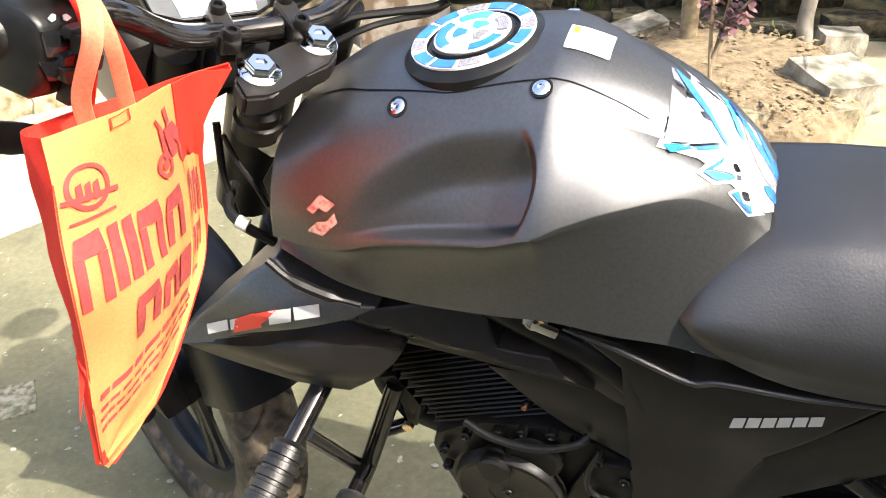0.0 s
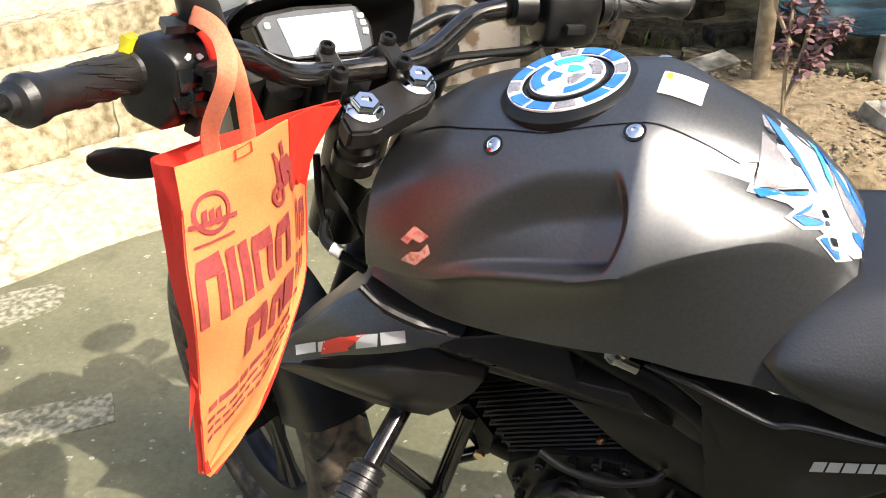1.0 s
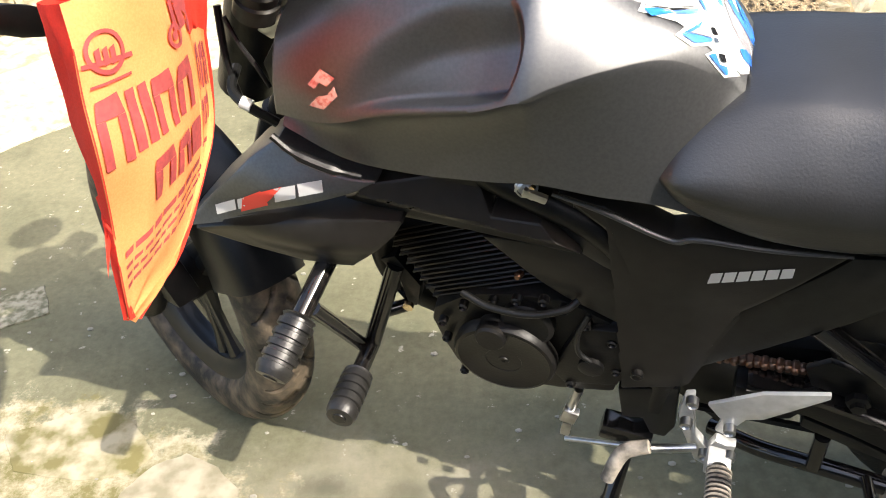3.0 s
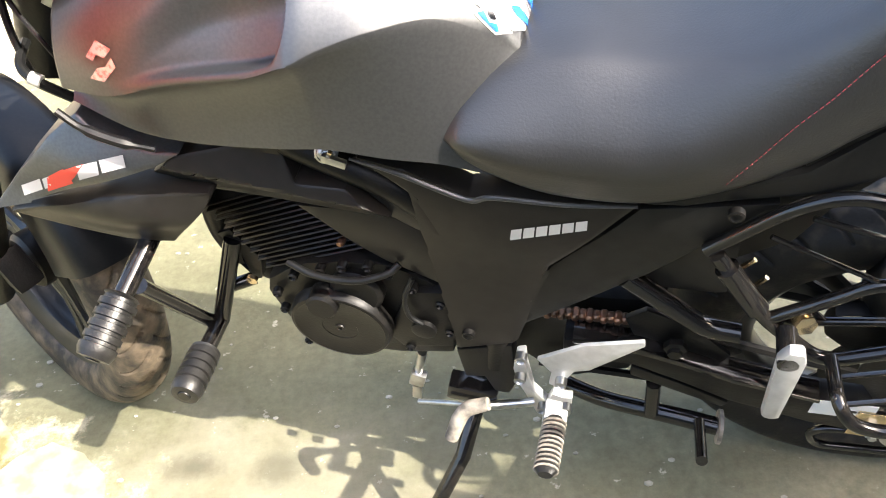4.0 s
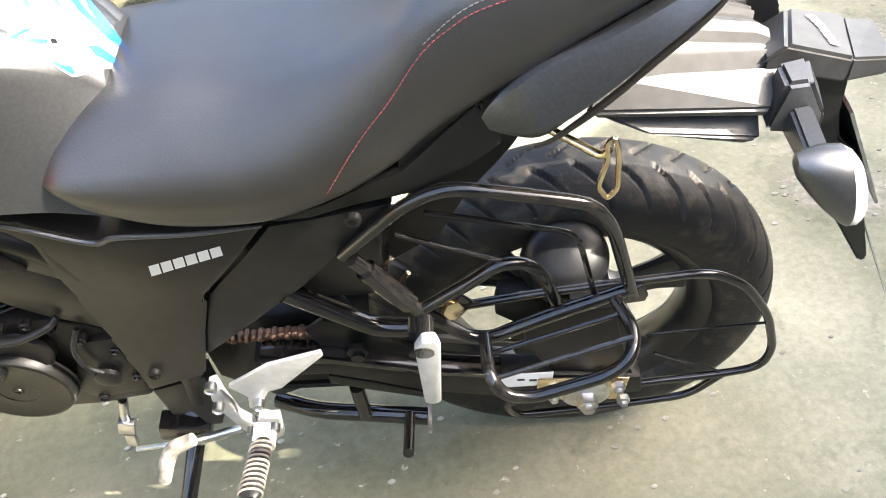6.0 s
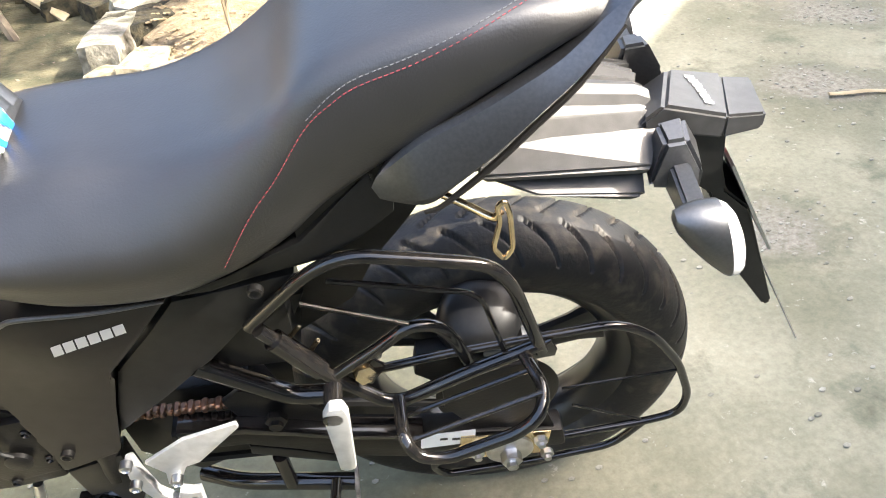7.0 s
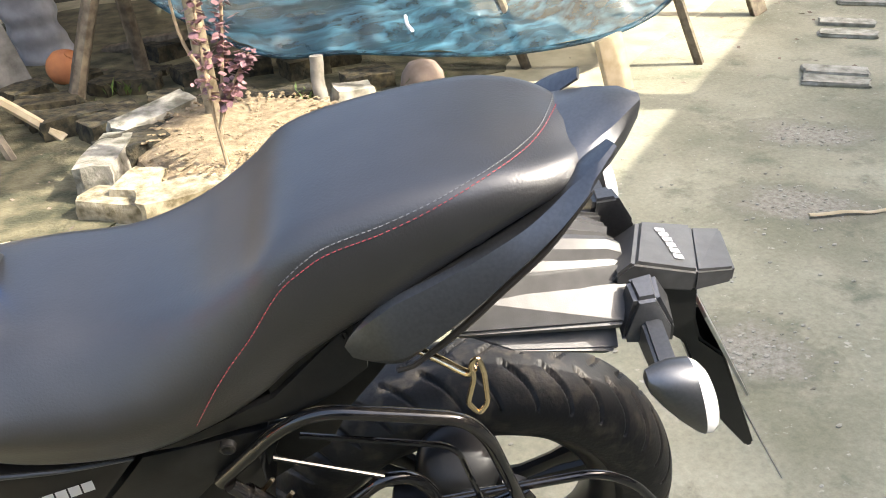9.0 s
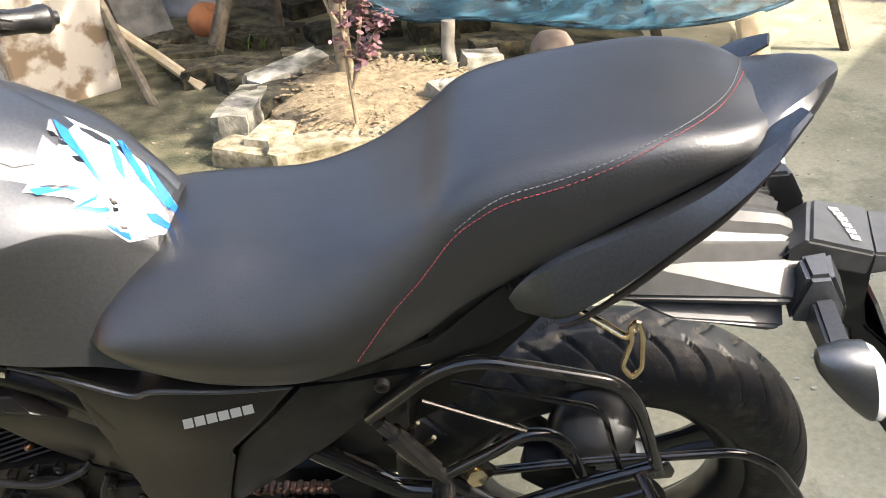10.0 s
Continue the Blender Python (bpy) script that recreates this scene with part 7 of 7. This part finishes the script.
rc = E0 + HN * 2.0 - HD * 6
part("roof", block((rc.x, rc.y, 3.04), (29, 4.0, .08), (0, 0, 36.87), .01), M_roof, house)

# unseen tree added beside the house; its crown dapples the bed and the bricks
tre = thing("tree", "unseen broad-leaved tree added to dapple the bed", "tree")
T0 = Vector((5.1, .95, 0))
part("trunk", sweep(spline([T0, T0 + Vector((-.1, .05, 1.0)), T0 + Vector((-.35, .2, 2.0)), T0 + Vector((-.9, .55, 2.7))], 6), [.13, .10, .085, .06], 12), M_bark, tre)
for e in ((-2.2, 1.6, 3.2), (-2.9, 1.1, 3.1), (-1.4, 2.1, 3.2), (-2.6, 2.2, 3.3)):
    part("limb", sweep(spline([T0 + Vector((-.35, .2, 2.0)), T0 + Vector((-.9, .55, 2.7)), T0 + Vector(e)], 5), [.07, .05, .015], 8), M_bark, tre)
bm = bmesh.new()
rt = random.Random(31)
for k in range(6400):
    a, r = rt.uniform(0, 6.2832), rt.random() ** .5
    q = Vector((2.70 + 1.55 * r * math.cos(a), 2.55 + 1.45 * r * math.sin(a), 3.1 + rt.uniform(-.45, .45) * (1.1 - r)))
    if noise.noise(q * 2.1) < -.22:
        continue
    d = Vector((rt.gauss(0, 1), rt.gauss(0, 1), rt.gauss(0, .5))).normalized() * rt.uniform(.05, .085)
    w = d.cross(Vector((rt.gauss(0, .5), rt.gauss(0, .5), 1))).normalized() * d.length * .48
    bm.faces.new([bm.verts.new(v) for v in (q - d, q - d * .1 - w, q + d, q - d * .1 + w)])
part("crown", bm, M_leafg, tre)

# plant bed: soil mound, border blocks, plant, poles
bed_o = [(0.518, 3.033, 0.000), (0.821, 3.418, 0.000), (1.132, 3.296, 0.000), (1.360, 2.999, 0.000), (1.300, 2.555, 0.000), (1.064, 2.335, 0.000), (0.819, 2.410, 0.000), (0.589, 2.569, 0.000)]
bm = bmesh.new()
rings = []
P = spline(bed_o, 6, True)
c = sum(P, Vector((0, 0, 0))) / len(P)
for s_, z in ((1.0, .01), (.93, .075), (.8, .10), (.6, .115), (.4, .12), (.2, .12), (.02, .12)):
    rings.append([(c.x + (p.x - c.x) * s_, c.y + (p.y - c.y) * s_, z + .022 * noise.noise(Vector((p.x * 9 * s_, p.y * 9 * s_, s_ * 3)))) for p in P])
skin(bm, rings)
bed = thing("plant_bed", "raised bed of dry crumbly soil", "plant bed")
part("soil", bm, M_soil, bed)
bm = bmesh.new()
rnd = random.Random(4)
for k in range(1500):
    a, r = rnd.uniform(0, 6.283), math.sqrt(rnd.random()) * .95
    p = P[int(a / 6.283 * len(P)) % len(P)]
    q = Vector((c.x + (p.x - c.x) * r, c.y + (p.y - c.y) * r, .118 - .10 * max(0, r - .85) / .15))
    s_ = rnd.uniform(.002, .007) + .006 * (rnd.random() < .08)
    made = bmesh.ops.create_icosphere(bm, subdivisions=1, radius=s_)["verts"]
    for v in made:
        v.co = q + Vector((v.co.x * rnd.uniform(.6, 1.9), v.co.y * rnd.uniform(.6, 1.9), v.co.z * rnd.uniform(.2, .7)))
clods = part("clod_litter", bm, M_soil, bed, smooth=False)
clods["kind"] = "stuff"
STN = "weathered block at the border of the plant bed"
G1 = "blocks round the bed"


def ground_block(px, size, rz, mt, seed, tilt=(0, 0), label=STN, z=0.0, cat="block", group=G1, nm="border_block"):
    return rock((px[0], px[1], z + size[2] * .46), size, rz, mt, nm, seed, tilt, label, cat, group)


ground_block((0.440, 2.930, 0.000), (.40, .13, .13), 72, M_stone, 1, (0, 4))
ground_block((0.640, 3.270, 0.000), (.34, .13, .13), 24, M_stone, 2, (6, -6))
ground_block((0.708, 2.508, 0.000), (.42, .14, .11), 5, M_brick, 3)
ground_block((0.517, 2.650, 0.000), (.18, .12, .11), 55, M_brick, 4)
ground_block((0.449, 2.606, 0.000), (.26, .13, .08), -38, M_brick, 5)
ground_block((1.047, 2.536, 0.000), (.36, .20, .10), 2, M_brick, 6, (-4, 0))
ground_block((1.230, 2.683, 0.000), (.26, .22, .15), 20, M_stone, 7, (8, 6))
ground_block((1.435, 3.180, 0.000), (.17, .12, .10), 0, M_stone, 9, (0, 5))
ground_block((0.530, 3.013, 0.000), (.24, .16, .12), 20, M_shadebrick, 30)
G2 = "old bricks behind the bed"
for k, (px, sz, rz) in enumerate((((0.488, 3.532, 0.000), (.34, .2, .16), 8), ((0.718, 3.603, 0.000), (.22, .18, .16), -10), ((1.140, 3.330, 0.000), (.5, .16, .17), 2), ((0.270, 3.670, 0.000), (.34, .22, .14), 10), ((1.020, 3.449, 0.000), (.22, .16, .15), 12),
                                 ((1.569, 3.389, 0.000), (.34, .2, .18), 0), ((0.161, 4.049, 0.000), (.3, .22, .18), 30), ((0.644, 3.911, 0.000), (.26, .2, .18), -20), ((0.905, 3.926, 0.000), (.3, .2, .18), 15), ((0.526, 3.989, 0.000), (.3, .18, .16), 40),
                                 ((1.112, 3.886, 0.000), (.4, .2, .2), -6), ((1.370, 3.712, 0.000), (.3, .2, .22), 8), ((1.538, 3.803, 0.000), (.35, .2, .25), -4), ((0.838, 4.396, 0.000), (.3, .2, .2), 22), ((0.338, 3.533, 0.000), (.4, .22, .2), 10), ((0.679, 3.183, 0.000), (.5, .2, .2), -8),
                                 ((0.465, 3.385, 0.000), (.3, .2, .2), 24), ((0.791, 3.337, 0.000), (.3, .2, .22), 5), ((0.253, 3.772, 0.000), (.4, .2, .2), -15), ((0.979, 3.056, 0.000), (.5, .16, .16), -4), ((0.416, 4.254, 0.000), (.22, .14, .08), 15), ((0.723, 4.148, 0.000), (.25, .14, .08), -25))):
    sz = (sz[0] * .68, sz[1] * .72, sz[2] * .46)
    ground_block(px, sz, rz, M_shadebrick, 11 + k, (0, 0), "mossy old brick coloured dark for shade, lying behind the plant bed", 0, "brick", G2, "old_brick")


def stick(a, b, r0, r1, mt, nm, label, cat, bend=.02, seg=10, seed=0, flat=1.0):
    a, b = Vector(a), Vector(b)
    P = []
    for k in range(9):
        t = k / 8
        w = noise.noise_vector(Vector((t * 2.2, seed, 1))) * bend * math.sin(math.pi * t)
        P.append(a.lerp(b, t) + w)
    return tagged(part(nm, sweep(P, [r0 + (r1 - r0) * k / 8 for k in range(9)], seg, flat=flat), mt), label, cat)


stick((0.860, 3.140, 0.000), (.80, 3.02, 1.9), .034, .026, M_pole, "pole", "peeled grey wooden pole standing in the plant bed", "pole", .03, 12, 1)
stick((1.285, 3.128, 0.000), (1.295, 3.17, .25), .030, .028, M_greyboard, "short_pole", "whitish wooden pole under the net", "pole", .01, 12, 2)
stick((0.344, 3.804, 0.000), (.93, 3.86, 1.5), .060, .055, M_wood, "post", "grey leaning timber post", "post", .02, 8, 3, .6)
stick((0.680, 4.097, 0.000), (.63, 4.0, 1.3), .035, .03, M_wood, "post", "thin grey leaning post", "post", .02, 8, 4)
stick((0.292, 3.434, 0.010), (-.30, 3.72, .52), .022, .020, M_palewood, "stick", "pale leaning stick against the pillar", "stick", .01, 6, 5)
stick((0.099, 3.315, 0.000), (-.25, 4.0, .9), .02, .02, M_wood, "stick", "thin brown leaning stick", "stick", .01, 6, 6)
stick((0.542, 4.721, 0.000), (0.912, 4.334, 0.120), .035, .03, M_wood, "log", "grey log lying on the soil", "log", .02, 8, 7)
for px, top, w, mt, lb in (((2.468, 2.740, 0.000), (2.425, 2.79, .235), .13, M_palewood, "pale sawn board propping the net"), ((3.767, 3.375, 0.000), (3.60, 3.5, .5), .10, M_wood, "grey board leaning at the net"), ((0.060, 4.330, 0.000), (-.06, 4.50, .48), .24, M_greyboard, "grey weathered board leaning behind the bed")):
    a, b = Vector(px), Vector(top)
    d = (b - a)
    x = Vector((1, .1, 0)).normalized()
    x = (x - d.normalized() * x.dot(d.normalized())).normalized()
    n = d.normalized().cross(x)
    bm = plate_on(a, x, d, n, [(-w / 2, 0), (w / 2, 0), (w / 2 * .97, 1), (-w / 2, 1)], -.015, .015, .003)
    tagged(part("board", bm, mt), lb, "board")
stick((2.985, 2.881, 0.000), (2.62, 2.95, .85), .022, .020, M_wood, "prop", "thin grey timber prop", "prop", .005, 6, 9)
stick((2.291, 3.236, 0.000), (2.0, 3.6, 1.1), .025, .025, M_wood, "prop", "grey pole under the net", "prop", .01, 8, 10)

# pots and sack
tagged(part("clay_pot", lathe([(.02, 0), (.060, .015), (.088, .05), (.094, .085), (.084, .125), (.055, .155), (.030, .165), (.028, .172), (.022, .172), (.0, .160)], (0.309, 4.305, 0.000), (0.5, -.5, 1), 28), M_clay), "round orange clay pot lying behind the bed", "pot")
tagged(part("clay_pot", lathe([(.102, 0), (.100, .035), (.090, .085), (.062, .125), (.022, .138), (.0, .138)], (1.766, 3.214, 0.000), (0, 0, 1), 28), M_oldclay), "old grey-brown clay pot turned upside down", "pot")
sk = bmesh.new()
rings = []
s0 = Vector((0.262, 4.720, 0.000))
for k in range(36):
    t = k / 35
    r = (.138 + .006 * math.sin(t * 34)) * (1 - .15 * t) * (1 - .75 * max(0, t - .85) / .15)
    rings.append([(s0.x + (r + .022 * noise.noise(Vector((math.cos(q) * 2, math.sin(q) * 2, t * 5)))) * math.cos(q) - .1 * t, s0.y + r * .8 * math.sin(q), .62 * t) for q in (6.2832 * j / 24 for j in range(24))])
tagged(part("sack", skin(sk, rings), M_sack), "grey plastic sack with horizontal creases", "sack")

# net sheet, sagging over its props
low = [(.45, 3.75, .78), (.80, 3.62, .42), (1.15, 3.50, .20), (1.52, 3.40, .17), (1.90, 3.22, .14), (2.20, 3.05, .15), (2.55, 2.93, .20), (2.85, 2.95, .30), (3.20, 3.10, .52), (3.6, 3.3, .9)]
LOW = spline(low, 12)
bm = bmesh.new()
rows = []
for i, p in enumerate(LOW):
    row = []
    for k in range(44):
        t = k / 43
        q = p + Vector((.0, 1.3 * t, .75 * t ** 1.4 + .10 * math.sin(t * 6) * (1 - t)))
        w = .05 * noise.noise(Vector((i * .10 + t * 2, t * 7 + i * .03, 3))) + .035 * noise.noise(Vector((i * .16, t * 22, 9))) + .012 * noise.noise(Vector((i * .5, t * 40, 5)))
        row.append(q + Vector((0, -w, w)))
    rows.append(row)
skin(bm, rows, closed_ring=False)
net = thing("net", "sagging blue net sheet propped on poles", "net")
part("net_sheet", bm, M_net, net, sharp=180)
part("net_hem", sweep([p + Vector((0, -.005, .0)) for p in LOW], .012, 8), M_net, net)
part("tie", sweep(spline([(1.481, 2.604, 0.500), (1.447, 2.497, 0.500), (1.435, 2.423, 0.500)], 5), .006, 6), M_white, net)

# young plant with purple leaves
pl = thing("plant", "young plant with purple leaves in the bed", "plant")
r0 = Vector((0.801, 2.561, 0.100))
stems = [[r0, r0 + Vector((-.01, .04, .25)), r0 + Vector((.0, .08, .55)), r0 + Vector((.02, .10, .95))],
         [r0 + Vector((0, .02, .12)), r0 + Vector((.05, .06, .34)), r0 + Vector((.10, .10, .62)), r0 + Vector((.12, .12, .9))],
         [r0 + Vector((0, .02, .14)), r0 + Vector((.05, .01, .26)), r0 + Vector((.13, .0, .38))],
         [r0 + Vector((0, .05, .3)), r0 + Vector((-.06, .08, .45)), r0 + Vector((-.07, .10, .75))]]
for s_ in stems:
    part("stem", sweep(spline(s_, 6), [.0075, .0055, .003], 7), M_bark, pl)
rnd = random.Random(11)
leaf_me = None
LEAF = ((0, .02), (.2, .24), (.45, .36), (.7, .28), (.9, .10), (1, .01))


def leaf_rows(m):
    return [[m @ Vector(p) for p in ((t, -w, .05 * t), (t, 0, .10 * t * (1 - t)), (t, w, .05 * t))] for t, w in LEAF]


rest = bmesh.new()
for k in range(620):
    s_ = spline(rnd.choice(stems[:3] + stems[:2]), 10)
    p = s_[rnd.randrange(int(len(s_) * .34), len(s_))] + Vector((rnd.gauss(0, .014), rnd.gauss(0, .014), rnd.gauss(0, .010)))
    L0 = rnd.uniform(.018, .036)
    m_ = Matrix.LocRotScale(p, Euler((rnd.uniform(-.6, .6), rnd.uniform(-.5, .9), rnd.uniform(0, 6.28))), (L0, L0, L0))
    if k >= 290:
        skin(rest, leaf_rows(m_), closed_ring=False)
    elif leaf_me is None:
        ob = part("leaf", skin(bmesh.new(), leaf_rows(Matrix()), closed_ring=False), M_leafp, pl, sharp=180)
        leaf_me = ob.data
        ob.matrix_local = m_
    else:
        ob = new("leaf", leaf_me)
        ob.parent = pl
        ob.matrix_local = m_
part("foliage", rest, M_leafp, pl, sharp=180)["kind"] = "stuff"
# weeds
bm = bmesh.new()
for k in range(150):
    base = rnd.choice([(1.231, 3.288, 0.020), (1.180, 3.281, 0.020), (1.263, 3.227, 0.020), (1.770, 3.143, 0.020), (0.706, 3.081, 0.020), (0.728, 3.086, 0.020), (1.730, 3.144, 0.020), (0.365, 3.649, 0.020), (0.568, 3.849, 0.020)])
    b = Vector(base) + Vector((rnd.gauss(0, .05), rnd.gauss(0, .04), 0))
    h, a = rnd.uniform(.03, .08), rnd.uniform(0, 6.28)
    d = Vector((math.cos(a), math.sin(a), 0))
    s_ = Vector((-d.y, d.x, 0)) * rnd.uniform(.004, .010)
    t = b + d * h * .6 + Vector((0, 0, h))
    m_ = b + d * h * .2 + Vector((0, 0, h * .6))
    vs = [bm.verts.new(q) for q in (b, m_ - s_, t, m_ + s_)]
    bm.faces.new(vs)
tagged(part("weeds", bm, M_leafg), "small green weeds between the bricks", "weeds", kind="stuff")
# litter of dry leaves and crumbs
bm = bmesh.new()
for k in range(300):
    x, y = rnd.uniform(-.4, 4.2), rnd.uniform(2.0, 4.6)
    if y < 1.9 + abs(x - 1.2) * .25:
        continue
    a, s_ = rnd.uniform(0, 6.28), rnd.uniform(.006, .017)
    d, e = Vector((math.cos(a), math.sin(a), 0)) * s_, Vector((-math.sin(a), math.cos(a), 0)) * s_ * .5
    b = Vector((x, y, .010))
    bm.faces.new([bm.verts.new(q) for q in (b - d, b - e + Vector((0, 0, s_ * .4)), b + d + Vector((0, 0, s_ * .2)), b + e)])
tagged(part("leaf_litter", bm, M_oldclay), "dry brown leaf litter on the soil", "litter", kind="stuff")
bm = bmesh.new()
for k in range(700):
    x, y = rnd.uniform(-1.4, 2.6), rnd.uniform(.3, 2.2)
    if k % 3 == 0:
        c = ((2.79, 2.02), (2.36, 1.62), (1.72, 1.10))[k // 3 % 3]
        x, y = rnd.gauss(c[0], .10), rnd.gauss(c[1], .08)
    s_ = rnd.uniform(.0015, .006)
    made = bmesh.ops.create_icosphere(bm, subdivisions=1, radius=s_)["verts"]
    for v in made:
        v.co = Vector((x + v.co.x * 1.5, y + v.co.y, s_ * .3 + v.co.z * .6))
tagged(part("grit", bm, M_paver), "pale grit scattered on the concrete", "grit", kind="stuff")
# pairs of stepping bricks on the shaded yard
for k, (p, rz) in enumerate((((3.980, 2.994, 0.000), -44), ((3.834, 2.846, 0.000), -44), ((3.371, 2.470, 0.000), -43), ((3.274, 2.374, 0.000), -43), ((4.351, 3.233, 0.000), -45))):
    rock((p[0], p[1], .010), (.26, .10, .020), rz, M_paver, "paving_brick", 60 + k, (0, 0), "weathered brick laid flat on the yard", "brick", "bricks on the yard")
# pale strip laid where a thin line of sunlight crosses the yard
stick((2.317, 1.535, 0.012), (2.585, 1.441, 0.012), .010, .008, M_palewood, "sun_streak_strip", "thin pale strip standing in for a streak of sunlight on the yard", "strip", .02, 6, 21, .4)
